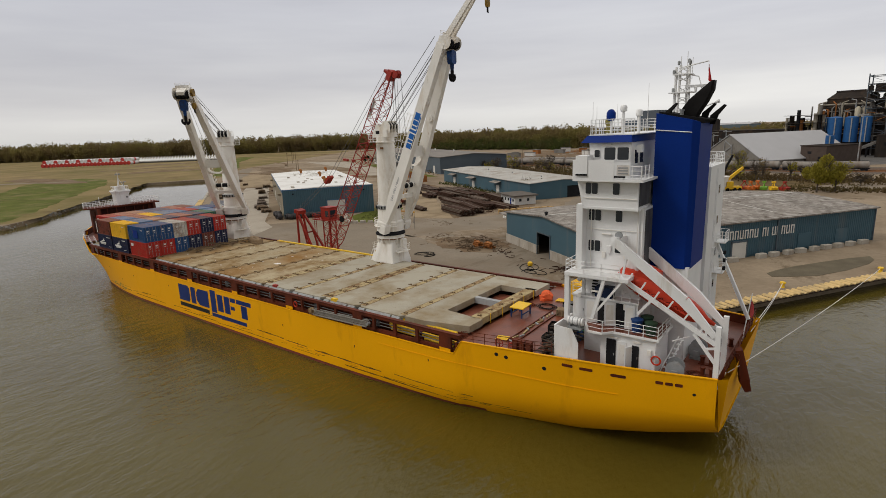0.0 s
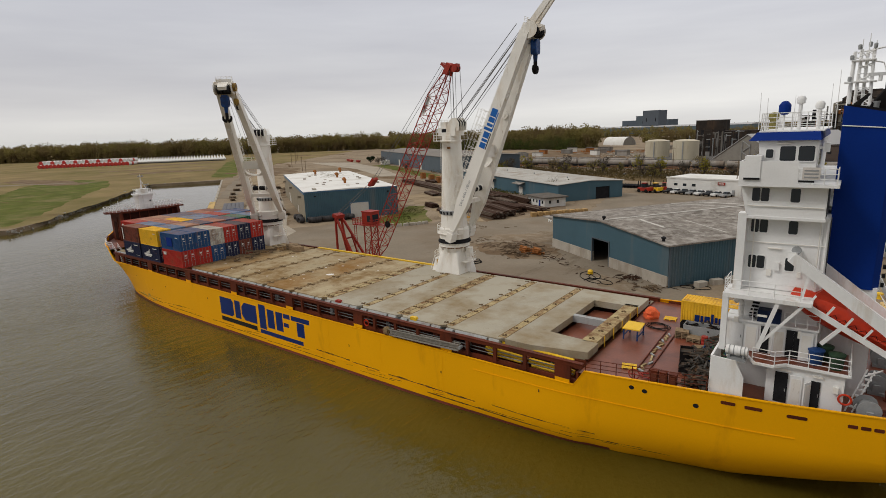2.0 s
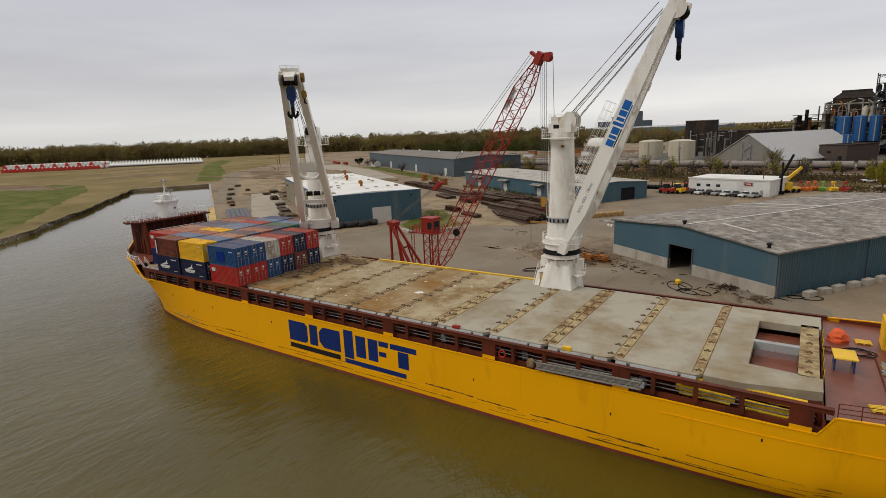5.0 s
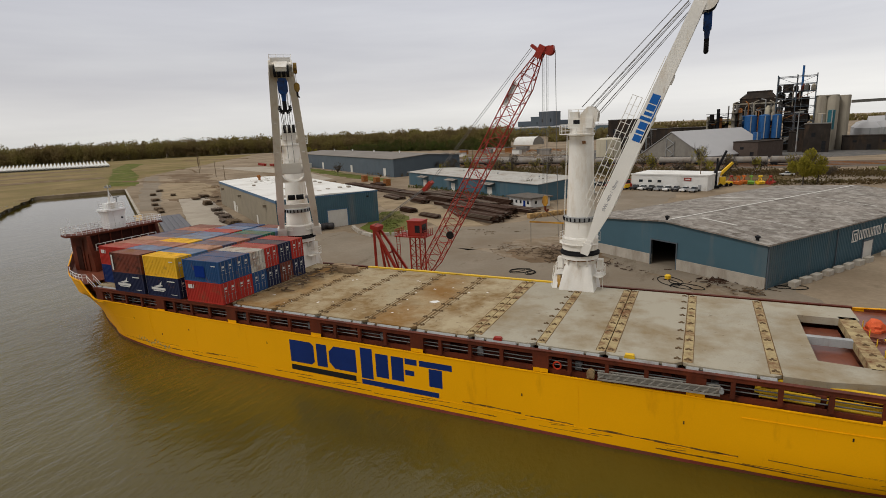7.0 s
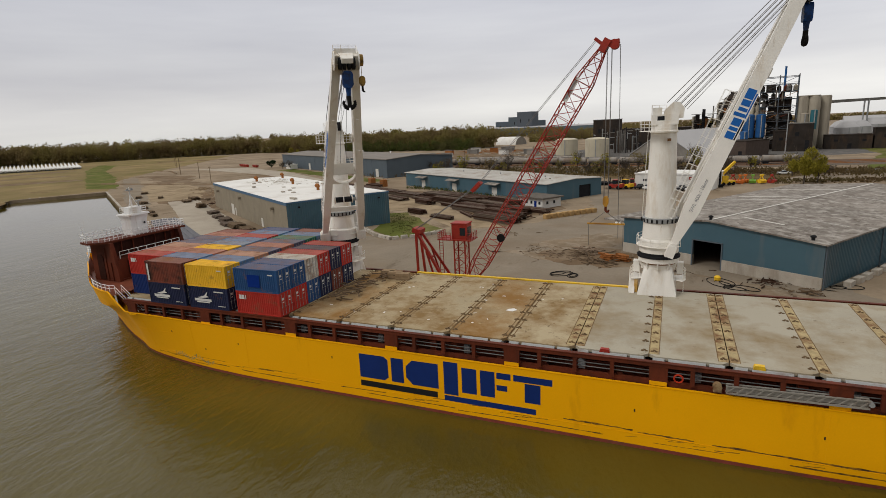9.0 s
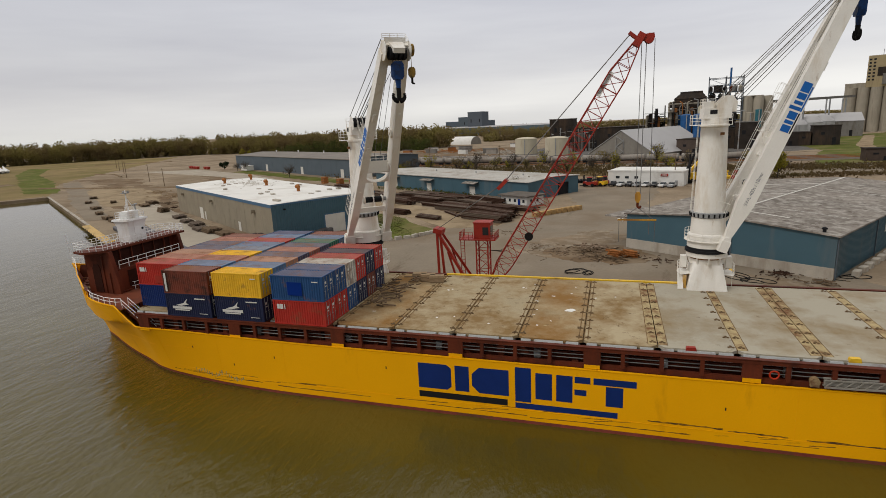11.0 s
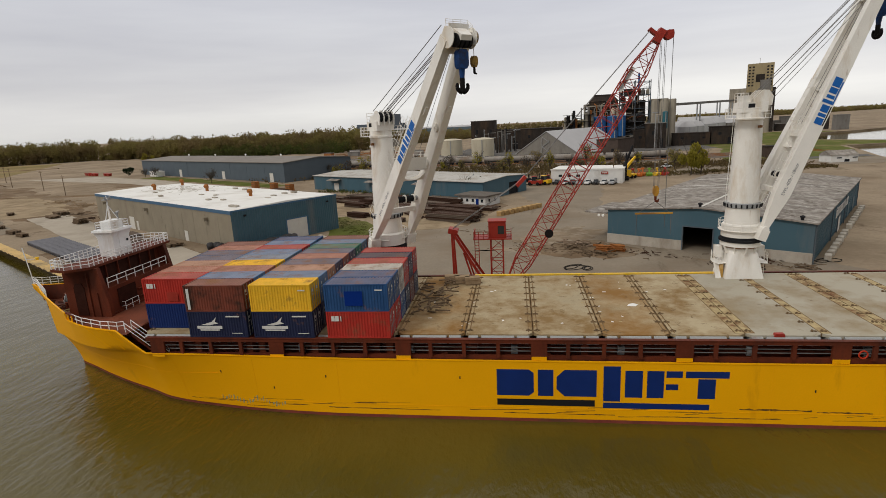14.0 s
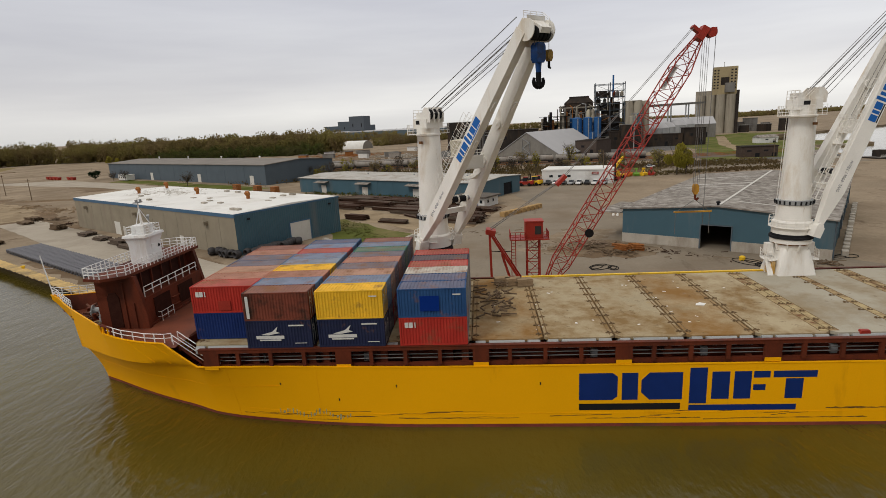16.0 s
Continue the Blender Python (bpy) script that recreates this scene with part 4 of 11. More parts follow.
def build_house():
    t = thing("superstructure", Matrix.Identity(4), "white ship superstructure with wheelhouse and accommodation decks", "superstructure")
    part("lower_block", Mesh().box(-18.6, -13.3, 44.6, 58.4, 7.2, 15.0), WHITE, t)
    part("middle_block", Mesh().box(-18.7, -13.5, 44.3, 58.5, 15.2, 20.7), WHITE, t)
    part("upper_block", Mesh().box(-18.5, -13.8, 43.4, 58.9, 20.7, 22.95), WHITE, t)
    part("ledge", Mesh().box(-18.55, -13.75, 43.32, 58.95, 20.55, 20.75), WHITE, t)
    part("starboard_block", Mesh().box(-13.3, -10.6, 53.5, 59.8, 7.2, 23.4), WHITE, t)
    part("bridge_deck", Mesh().box(-19.05, -13.2, 42.5, 60.2, 22.95, 23.15), WHITE, t)
    part("wing_bulwark", Mesh().box(-18.95, -15.55, 42.5, 42.58, 23.15, 24.7), WHITE, t)
    part("wing_front", Mesh().box(-19.05, -18.95, 42.5, 60.2, 23.15, 24.7), WHITE, t)
    part("wing_console", Mesh().box(-18.75, -17.75, 42.42, 43.6, 23.5, 25.05), WHITE, t)
    part("wheelhouse", Mesh().rings([[(-17.9, 43.8, 23.15), (-14.7, 43.8, 23.15), (-14.7, 58.8, 23.15), (-17.9, 58.8, 23.15)], [(-18.15, 43.7, 26.1), (-14.6, 43.7, 26.1), (-14.6, 58.8, 26.1), (-18.15, 58.8, 26.1)]]), WHITE, t)
    part("visor", Mesh().rings([[(-18.74, 43.35, 26.05), (-14.5, 43.35, 26.05), (-14.5, 59.2, 26.05), (-18.74, 59.2, 26.05)], [(-18.3, 43.7, 26.62), (-14.6, 43.7, 26.62), (-14.6, 58.8, 26.62), (-18.3, 58.8, 26.62)]]), FUNNEL, t, "blue band round the wheelhouse roof")
    for x, w in ((-17.42, 0.45), (-16.34, 0.92), (-15.25, 0.92)):
        window(x, 43.7, 25.15, w, 1.0 if w > 0.6 else 0.6, t)
    for k in range(2):
        window(-14.6, 44.9 + k * 1.3, 24.9, 0.8, 1.2, t, "x+")
    for k in range(10):
        window(-18.05, 45.3 + k * 1.35, 25.0, 1.05, 1.15, t, "x-")
    for z, y in ((22.3, 43.38), (19.9, 44.26), (17.2, 44.26)):
        for x, w in ((-17.98, 0.5), (-17.42, 0.5), (-15.6, 0.56)):
            window(x, y, z, w, 0.95, t)
    for z in (17.5, 20.0, 22.0):
        for k in range(6):
            window(-18.72 if z < 20.7 else -18.52, 46 + k * 2.1, z, 0.6, 0.9, t, "x-")
    part("vent_box", Mesh().box(-16.55, -16.2, 44.1, 44.3, 16.7, 17.3), WHITE, t)
    for z, y in ((18.3, 44.2), (25.85, 43.62)):
        part("light_fitting", Mesh().tube((-17.0, y, z), (-16.2, y, z), 0.07, 8), CRANEWHITE, t)
    # small vent box on the wheelhouse side, pipes down the aft edge
    part("duct", Mesh().box(-14.4, -14.0, 44.4, 44.9, 25.2, 25.8).box(-14.8, -14.4, 44.5, 44.8, 25.4, 25.6), WHITE, t)
    for x in (-13.6, -13.9):
        part("downpipe", Mesh().tube((x, 44.2, 15.3), (x, 44.2, 20.5), 0.05, 6), WHITE, t)
    part("corner_column", Mesh().box(-19.0, -18.45, 43.3, 44.3, 14.9, 20.9), WHITE, t)
    part("wing_bracket", Mesh().slab([(-19.0, 22.95), (-18.5, 20.7), (-18.5, 22.95)], pose(0, 43.5, 0, 90), 0.12), WHITE, t)
    # platform deck at boat level with its struts
    part("boat_deck", Mesh().box(-19.4, -13.9, 41.9, 44.6, 14.85, 15.15), WHITE, t)
    for x in (-19.2,):
        part("deck_leg", Mesh().box(x - 0.2, x + 0.2, 41.95, 42.35, 10.7, 14.9), WHITE, t)
    part("deck_strut", Mesh().beam((-16.9, 42.1, 11.2), (-15.9, 42.1, 14.9), 0.28), WHITE, t)
    part("deck_strut", Mesh().beam((-16.8, 42.1, 11.6), (-14.4, 42.1, 14.9), 0.18), WHITE, t)
    railing([(-19.3, 44.4, 15.15), (-19.3, 42.0, 15.15), (-14.6, 42.0, 15.15)], t, WHITE)
    # lower tiers on the port side
    part("lower_house", Mesh().box(-16.2, -11.6, 42.4, 46.0, 7.2, 10.25), WHITE, t)
    part("upper_house", Mesh().box(-19.2, -13.45, 43.4, 45.5, 10.45, 12.72), WHITE, t)
    part("house_deck", Mesh().box(-19.3, -13.35, 43.25, 45.4, 12.72, 12.84), WHITE, t)
    part("house_back", Mesh().box(-18.6, -13.6, 44.3, 45.5, 12.84, 14.85), WHITE, t)
    railing([(-19.2, 43.3, 12.84), (-17.5, 43.3, 12.84)], t, WHITE, step=0.8, r=0.025)
    railing([(-15.5, 43.3, 12.84), (-13.4, 43.3, 12.84), (-13.4, 45.2, 12.84)], t, WHITE, step=0.8, r=0.025)
    part("gallery_deck", Mesh().slab([(-18.2, 43.6), (-17.0, 41.3), (-15.7, 41.3), (-15.0, 42.1), (-11.3, 42.1), (-11.3, 46.2), (-18.2, 46.2)], Matrix.Translation((0, 0, 10.25)), 0.16), WHITE, t)
    part("gallery_floor", Mesh().slab([(-18.0, 43.6), (-16.9, 41.5), (-15.8, 41.5), (-15.1, 42.3), (-11.5, 42.3), (-11.5, 46.2), (-18.0, 46.2)], Matrix.Translation((0, 0, 10.412)), 0.01), DECKRED, t, "red-brown gallery floor")
    railing([(-17.1, 41.5, 10.4), (-15.7, 41.4, 10.4), (-14.9, 42.2, 10.4), (-11.4, 42.2, 10.4), (-11.4, 45.8, 10.4)], t, WHITE, step=1.1)
    pl = [(-19.6, 7.5), (-17.4, 7.6), (-17.4, 9.4), (-18.0, 10.6), (-19.6, 10.7)]
    part("side_screen", Mesh().slab(pl, pose(0, 40.5, 0, 90), 0.1), WHITE, t, "plain white bulwark screen")
    part("screen_front", Mesh().box(-19.65, -19.5, 40.5, 44.0, 7.3, 10.7), WHITE, t)
    ship_door(-15.25, 42.38, 7.35, t, 0.8, 2.3, dark=True)
    ship_door(-13.2, 42.38, 7.45, t, 0.55, 2.0, dark=True)
    ship_door(-18.5, 43.38, 10.5, t, 0.95, 2.05)
    for x, w in ((-16.62, 0.55), (-15.05, 0.45), (-14.62, 0.4)):
        part("doorway", Mesh().box(x - w / 2, x + w / 2, 43.34, 43.42, 10.5, 12.55), DARK, t, "dark open doorway")
    # locker on the gallery's upper deck
    part("deck_chest", Mesh().box(-17.2, -15.75, 43.4, 44.25, 12.84, 13.75), BLUEDARK, t, "dark blue deck chest")
    part("roof_rail_deck", Mesh().box(-18.2, -14.4, 43.75, 58.7, 26.62, 26.7), WHITE, t)
    railing([(-14.5, 58.4, 26.7), (-18.1, 58.4, 26.7), (-18.1, 43.9, 26.7), (-14.5, 43.9, 26.7)], t, WHITE, step=0.9, rails=4, height=1.2)
    railing([(-15.5, 42.55, 23.15), (-13.35, 42.55, 23.15), (-13.35, 44.4, 23.15)], t, WHITE, step=0.8)
    railing([(-12.9, 59.6, 23.4), (-10.7, 59.6, 23.4), (-10.7, 53.7, 23.4)], t, WHITE, step=0.8)
    for z in (21.0, 18.0, 14.8, 11.5):
        window(-10.57, 57.5, z, 0.5, 0.8, t, "x+")
    part("aft_ladder", Mesh().tube((-10.3, 54.6, 9.0), (-10.3, 54.6, 23.2), 0.04, 5).tube((-10.3, 55.1, 9.0), (-10.3, 55.1, 23.2), 0.04, 5), WHITE, t)
    for k in range(26):
        part("rung", Mesh().tube((-10.3, 54.6, 9.3 + k * 0.53), (-10.3, 55.1, 9.3 + k * 0.53), 0.025, 5), WHITE, t)
    for zb, y0 in ((12.6, 57.2), (15.6, 57.6)):
        bc = part("aft_balcony", Mesh().box(-10.6, -9.7, y0, 59.6, zb, zb + 0.09), WHITE, t)
        railing([(-10.5, y0 + 0.05, zb + 0.09), (-9.75, y0 + 0.05, zb + 0.09), (-9.75, 59.55, zb + 0.09), (-10.5, 59.55, zb + 0.09)], bc, WHITE, step=0.7, r=0.025)
    for zb in (13.2, 14.0, 14.8):
        part("deck_lamp", Mesh().tube((-9.72, 57.3, zb), (-9.5, 57.3, zb), 0.2, 10), DARK, t, "black flood lamp")
    # shade beside the funnel, put into the grey of panels over the white walls
    part("aft_wall", Mesh().box(-13.48, -13.44, 44.5, 46.2, 15.3, 20.5).box(-13.78, -13.74, 43.6, 46.2, 20.9, 22.9), SHADEGREY, t, "grey aft wall panels with the shade put into their colour")
    # door leaves standing open on the gallery, fittings on the port side
    for x, y, zb, a, w, h in ((-17.5, 43.25, 10.5, 12, 0.9, 2.1), (-15.72, 43.15, 10.5, 22, 0.85, 2.1), (-14.05, 43.22, 10.5, 10, 0.8, 2.1), (-14.35, 42.3, 7.4, 6, 0.75, 2.2), (-13.65, 42.05, 7.4, 60, 0.7, 2.0)):
        lf = part("door_leaf", Mesh().obox(pose(x, y, zb + h / 2, 0, 0, a), w, 0.07, h), WHITE, t, "white steel door standing open")
        part("leaf_panel", Mesh().obox(pose(x, y, zb + h / 2, 0, 0, a) @ Matrix.Translation((0, -0.045, 0)), w * 0.72, 0.02, h * 0.8), CRANEWHITE, lf)
    part("gooseneck_vent", Mesh().tube((-18.3, 43.6, 12.84), (-18.3, 43.6, 14.1), 0.17, 12).tube((-18.3, 43.6, 14.1), (-18.5, 43.5, 14.4), 0.17, 12).tube((-18.5, 43.5, 14.4), (-18.75, 43.4, 14.1), 0.2, 12), WHITE, t, "white gooseneck vent")
    for k in range(7):
        part("stair_tread", Mesh().box(-17.85 + k * 0.05, -17.4 + k * 0.05, 43.9, 44.2, 12.95 + k * 0.27, 13.01 + k * 0.27), DARK, t)
    for x, zb in ((-16.8, 13.6), (-13.1, 9.75), (-15.0, 9.8), (-18.6, 10.1)):
        part("deck_light", Mesh().box(x - 0.3, x + 0.3, 42.26, 42.42, zb, zb + 0.12), CRANEWHITE, t)
    for x0, zb, w, h in ((-17.0, 16.2, 0.3, 0.5), (-15.1, 16.3, 0.25, 0.4), (-14.6, 12.1, 0.25, 0.5), (-12.2, 8.9, 0.3, 0.45), (-18.7, 12.6, 0.3, 0.4)):
        part("wall_box", Mesh().box(x0, x0 + w, 42.2 if zb < 10 else 43.2 if zb < 15 else 44.18, 42.4 if zb < 10 else 43.4 if zb < 15 else 44.3, zb, zb + h), CRANEWHITE, t)
    for x in (-18.0, -14.0):
        part("pipe", Mesh().tube((x, 44.18, 15.2), (x, 44.18, 20.6), 0.04, 6), CRANEWHITE, t)
    part("seam_pipe", Mesh().tube((-18.6, 44.2, 18.7), (-13.6, 44.2, 18.7), 0.035, 6), CRANEWHITE, t)
    part("seam_pipe", Mesh().tube((-18.4, 43.3, 21.5), (-13.9, 43.3, 21.5), 0.035, 6), CRANEWHITE, t)
    for x0, x1, y, zb in ((-18.75, -17.75, 42.4, 23.42), (-15.5, -14.6, 42.47, 23.3)):
        part("wing_slot", Mesh().box(x0, x1, y - 0.03, y + 0.02, zb, zb + 0.14), DARK, t, "dark slot in the wing bulwark")
    part("name_plate", Mesh().box(-15.3, -14.3, 42.46, 42.5, 23.5, 24.3), OFFPLATE, t, "pale board on the wing rail")
    for k in range(3):
        part("plate_bar", Mesh().box(-15.2, -14.4, 42.44, 42.47, 23.6 + k * 0.22, 23.7 + k * 0.22), GREYMET, t)
    # ladder and struts abaft the lower house
    for x0, z0, x1, z1 in ((-11.4, 7.3, -10.4, 10.2), (-11.0, 7.3, -10.0, 10.2), (-10.6, 10.1, -9.6, 10.3)):
        part("aft_stair_rail", Mesh().tube((x0, 43.4, z0), (x1, 44.6, z1), 0.06, 6), WHITE, t)
    for k in range(7):
        part("aft_tread", Mesh().box(-11.2 + k * 0.14, -10.8 + k * 0.14, 43.5 + k * 0.15, 43.8 + k * 0.15, 7.6 + k * 0.38, 7.66 + k * 0.38), WHITE, t)
    part("life_ring", Mesh().rings([[(-11.5 + (0.36 + 0.07 * math.cos(b)) * math.cos(a), 42.3 + 0.07 * math.sin(b) - 0.02, 8.6 + (0.36 + 0.07 * math.cos(b)) * math.sin(a)) for b in [math.pi * k / 3 for k in range(6)]] for a in [2 * math.pi * j / 16 for j in range(17)]], caps=False), ORANGE, t, "orange life ring")
    return t


HOUSE = build_house()

fun = thing("funnel", pose(-11.6, 48.7, 7.2), "tall blue funnel casing with black exhaust pipes", "funnel")
part("base", Mesh().box(-1.9, 1.2, -2.3, 2.4, 0, 8.4), WHITE, fun, "white lower casing")
part("casing", Mesh().rings([[(-1.95, -2.4, 8.25), (0.85, -2.4, 8.25), (1.25, -1.9, 8.25), (1.25, 2.3, 8.25), (-1.95, 2.3, 8.25)], [(-1.95, -2.4, 21.05), (0.85, -2.4, 20.4), (1.35, -1.9, 20.2), (1.35, 2.3, 20.2), (-1.95, 2.3, 21.05)]]), FUNNEL, fun, "dark blue painted funnel casing")
part("casing_top", Mesh().rings([[(-1.8, -2.2, 20.8), (1.3, -1.8, 20.1), (1.3, 2.2, 20.1), (-1.8, 2.2, 20.8)], [(-1.8, -2.2, 21.15), (1.9, -1.8, 20.4), (1.9, 2.2, 20.4), (-1.8, 2.2, 21.15)]]), BLACK, fun, "sooty black funnel top")
part("trim_rail", Mesh().tube((-1.95, -2.45, 19.7), (0.85, -2.45, 19.45), 0.04, 6), WHITE, fun)


def horn(outline, y, w):
    """A swept exhaust duct of plate, rounded at its edges; outline in x and z."""
    c = Vector((sum(p[0] for p in outline) / len(outline), sum(p[1] for p in outline) / len(outline)))
    ring = lambda yy, k: [(c.x + (px - c.x) * k, yy, c.y + (pz - c.y) * k) for px, pz in outline]
    return Mesh().rings([ring(y - w, 0.86), ring(y - w * 0.8, 1.0), ring(y + w * 0.8, 1.0), ring(y + w, 0.86)])


part("exhaust_duct", horn([(-0.75, 20.4), (-0.45, 21.2), (0.1, 22.0), (0.95, 22.75), (1.75, 23.4), (1.9, 23.4), (1.85, 22.7), (1.45, 21.8), (0.95, 21.0), (0.65, 20.4)], -0.5, 0.6), BLACK, fun, "large black swept exhaust duct")
for dx, dz, y, k in ((-1.55, 20.6, -1.5, 1.0), (0.75, 20.3, 0.6, 1.15), (1.2, 20.0, 1.4, 1.3)):
    part("exhaust_pipe", horn([(dx, dz), (dx + 0.1 * k, dz + 0.55 * k), (dx + 0.85 * k, dz + 1.2 * k), (dx + 1.0 * k, dz + 1.15 * k), (dx + 0.55 * k, dz + 0.55 * k), (dx + 0.4 * k, dz)], y, 0.16), BLACK, fun, "slim black swept exhaust pipe")
part("funnel_drum", Mesh().lathe([(0.16, 20.6), (0.16, 21.1), (0.2, 21.15), (0.2, 21.25)], (-0.2, -1.6, 0), 12), GREYMET, fun)

mast = thing("radar_mast", pose(-12.6, 51.0, 26.0), "white lattice radar mast with lamps and antennas", "mast")
for dx, dy in ((-0.5, -0.6), (0.5, -0.6), (0, 0.6)):
    part("mast_leg", Mesh().tube((dx, dy, 0), (dx * 0.7, dy * 0.7, 6.2), 0.11, 8), WHITE, mast)
br = Mesh()
for k in range(7):
    z = 0.6 + k * 0.85
    br.tube((-0.45, -0.55, z), (0.45, -0.55, z + 0.4), 0.04, 5).tube((0.45, -0.55, z), (0, 0.55, z + 0.4), 0.04, 5).tube((0, 0.55, z), (-0.45, -0.55, z + 0.4), 0.04, 5)
part("bracing", br, WHITE, mast)
part("yardarm", Mesh().tube((-0.6, 0, 6.0), (1.7, 0.2, 6.4), 0.06, 6).tube((1.7, 0.2, 6.4), (1.7, 0.2, 5.6), 0.02, 5), WHITE, mast)
for z, w in ((2.2, 1.0), (3.9, 1.2), (5.4, 0.9)):
    part("platform", Mesh().box(-w, w * 0.6, -0.8, 0.8, z, z + 0.07), WHITE, mast)
part("radar_scanner", Mesh().obox(pose(0.9, -0.3, 4.4, 0, 0, 25), 1.7, 0.2, 0.22).tube((0.9, -0.3, 3.9), (0.9, -0.3, 4.4), 0.12, 8), WHITE, mast)
for x, y, z in ((-0.5, -0.5, 6.2), (0.4, -0.5, 6.2), (-0.9, -0.4, 4.0), (0.1, 0.4, 6.4), (-0.9, -0.4, 5.5)):
    part("lamp", Mesh().lathe([(0.09, 0), (0.12, 0.1), (0.12, 0.3), (0.06, 0.36)], (x, y, z), 10), GREYMET, mast, "grey navigation lamp")
for x, y, h in ((0.05, 0, 7.3), (-0.35, -0.4, 6.9), (0.45, 0.1, 6.8), (-0.7, 0.2, 5.6)):
    part("aerial", Mesh().tube((x, y, 5.0), (x, y, h), 0.03, 5), WHITE, mast)
part("mast_pole", Mesh().tube((-0.85, -0.2, 0.0), (-0.75, -0.2, 6.1), 0.16, 8, 0.12), WHITE, mast)
part("spreader", Mesh().tube((-0.8, -0.2, 5.7), (1.0, 0.1, 5.2), 0.05, 6).tube((1.0, 0.1, 5.2), (1.3, 0.1, 4.2), 0.04, 6), WHITE, mast)
part("whistle_arm", Mesh().tube((0.3, 0.2, 2.2), (2.4, 0.3, 3.0), 0.05, 6).tube((2.4, 0.3, 3.0), (2.7, 0.3, 3.1), 0.11, 8, 0.16), WHITE, mast)
for k in range(11):
    part("rung", Mesh().tube((-0.45, -0.62, 0.5 + k * 0.5), (0.2, -0.62, 0.5 + k * 0.5), 0.025, 5), WHITE, mast)
fl = Mesh()
fl.rings([[(1.7 + 0.32 * u * (0.3 + 0.7 * v), 0.2 + 0.12 * math.sin(6 * u + 2 * v), 6.2 - 1.35 * v - 0.4 * u * (1 - 0.3 * v)) for v in (0, 0.33, 0.66, 1)] for u in (0, 0.25, 0.5, 0.75, 1)], closed=False, caps=False)
part("flag", fl, mat("flag_red", (0.45, 0.03, 0.03), 0.8, var=0.1), mast, "drooping red and white flag")
for x, y, h, r in ((-16.0, 45.6, 2.1, 0.12), (-14.9, 46.2, 1.7, 0.14)):
    a = thing("dome_antenna", pose(x, y, 26.68), "white satellite dome antenna on a post", "antenna", "antennas on the wheelhouse roof")
    part("stem", Mesh().tube((0, 0, 0), (0, 0, h - 0.3), r, 8), WHITE, a)
    part("dome", Mesh().lathe([(0.1, h - 0.35), (0.26, h - 0.25), (0.3, h + 0.05), (0.2, h + 0.22), (0.05, h + 0.27)], (0, 0, 0), 14), WHITE, a)
bn = thing("searchlight", pose(-16.9, 45.2, 26.68), "blue covered searchlight on the wheelhouse roof", "searchlight")
part("stand", Mesh().tube((0, 0, 0), (0, 0, 1.1), 0.07, 8), WHITE, bn)
part("cover", Mesh().lathe([(0.2, 1.1), (0.38, 1.3), (0.38, 1.75), (0.2, 2.0), (0.04, 2.05)], (0, 0, 0), 12), FUNNEL, bn, "blue canvas cover")
OLIVECOVER = mat("faded_olive_canvas", (0.26, 0.23, 0.08), 0.85, var=0.2, scale=2)
cb = thing("compass_binnacle", pose(-17.7, 46.9, 26.8), "binnacle under a faded olive cover on the wheelhouse roof", "binnacle")
part("cover", Mesh().lathe([(0.3, 0.0), (0.24, 0.6), (0.36, 0.8), (0.32, 1.15), (0.05, 1.2)], (0, 0, 0), 10), OLIVECOVER, cb)
for x, y, h in ((-18.4, 45.0, 2.6), (-17.9, 44.6, 2.2), (-13.9, 45.2, 3.8), (-14.3, 46.5, 3.0), (-16.3, 45.0, 2.3)):
    solid("whip_aerial", Mesh().tube((0, 0, 0), (0, 0, h), 0.03, 5, 0.012), WHITE, "thin white whip aerial on the wheelhouse roof", "aerial", "whip aerials", m=pose(x, y, 26.78))

# free-fall lifeboat in its launching frame
dv = thing("launching_frame", Matrix.Identity(4), "white steel free-fall launching frame over the stern", "davit")
D0, D1 = Vector((-15.4, 42.7, 18.1)), Vector((-9.75, 42.75, 13.85))
part("main_rail", Mesh().beam(D0, D1, 0.3, 0.7, 0.3, 0.85).beam(D1, (-7.4, 42.8, 11.35), 0.3, 0.85, 0.3, 0.4), WHITE, dv)
E0, E1 = Vector((-14.9, 45.8, 17.9)), Vector((-9.5, 45.8, 13.55))
part("main_rail", Mesh().beam(E0, E1, 0.3, 0.7, 0.3, 0.85).beam(E1, (-7.2, 45.7, 11.4), 0.3, 0.85, 0.3, 0.4), WHITE, dv)
S0, S1 = Vector((-15.0, 42.65, 15.2)), Vector((-7.3, 42.8, 10.75))
part("slide_rail", Mesh().beam(S0, S1, 0.26, 0.34), WHITE, dv)
part("slide_rail", Mesh().beam((-15.0, 45.75, 15.2), (-7.3, 45.7, 10.75), 0.26, 0.34), WHITE, dv)
part("head_beam", Mesh().beam(D0, E0, 0.5, 0.6), WHITE, dv)
part("head_sheave", Mesh().tube((-15.2, 43.1, 18.5), (-15.2, 43.3, 18.5), 0.3, 12), GREYMET, dv)
for y in (42.85, 45.65):
    part("stern_post", Mesh().box(-7.35, -6.98, y - 0.18, y + 0.18, 7.2, 12.2), WHITE, dv)
    part("stern_brace", Mesh().beam((-8.9, y, 11.3), (-7.3, y, 9.2), 0.22), WHITE, dv)
    part("stern_brace", Mesh().beam((-8.1, y, 10.2), (-7.3, y, 10.4), 0.16), WHITE, dv)
    part("post_foot", Mesh().box(-7.55, -6.9, y - 0.3, y + 0.3, 7.2, 7.35), WHITE, dv)
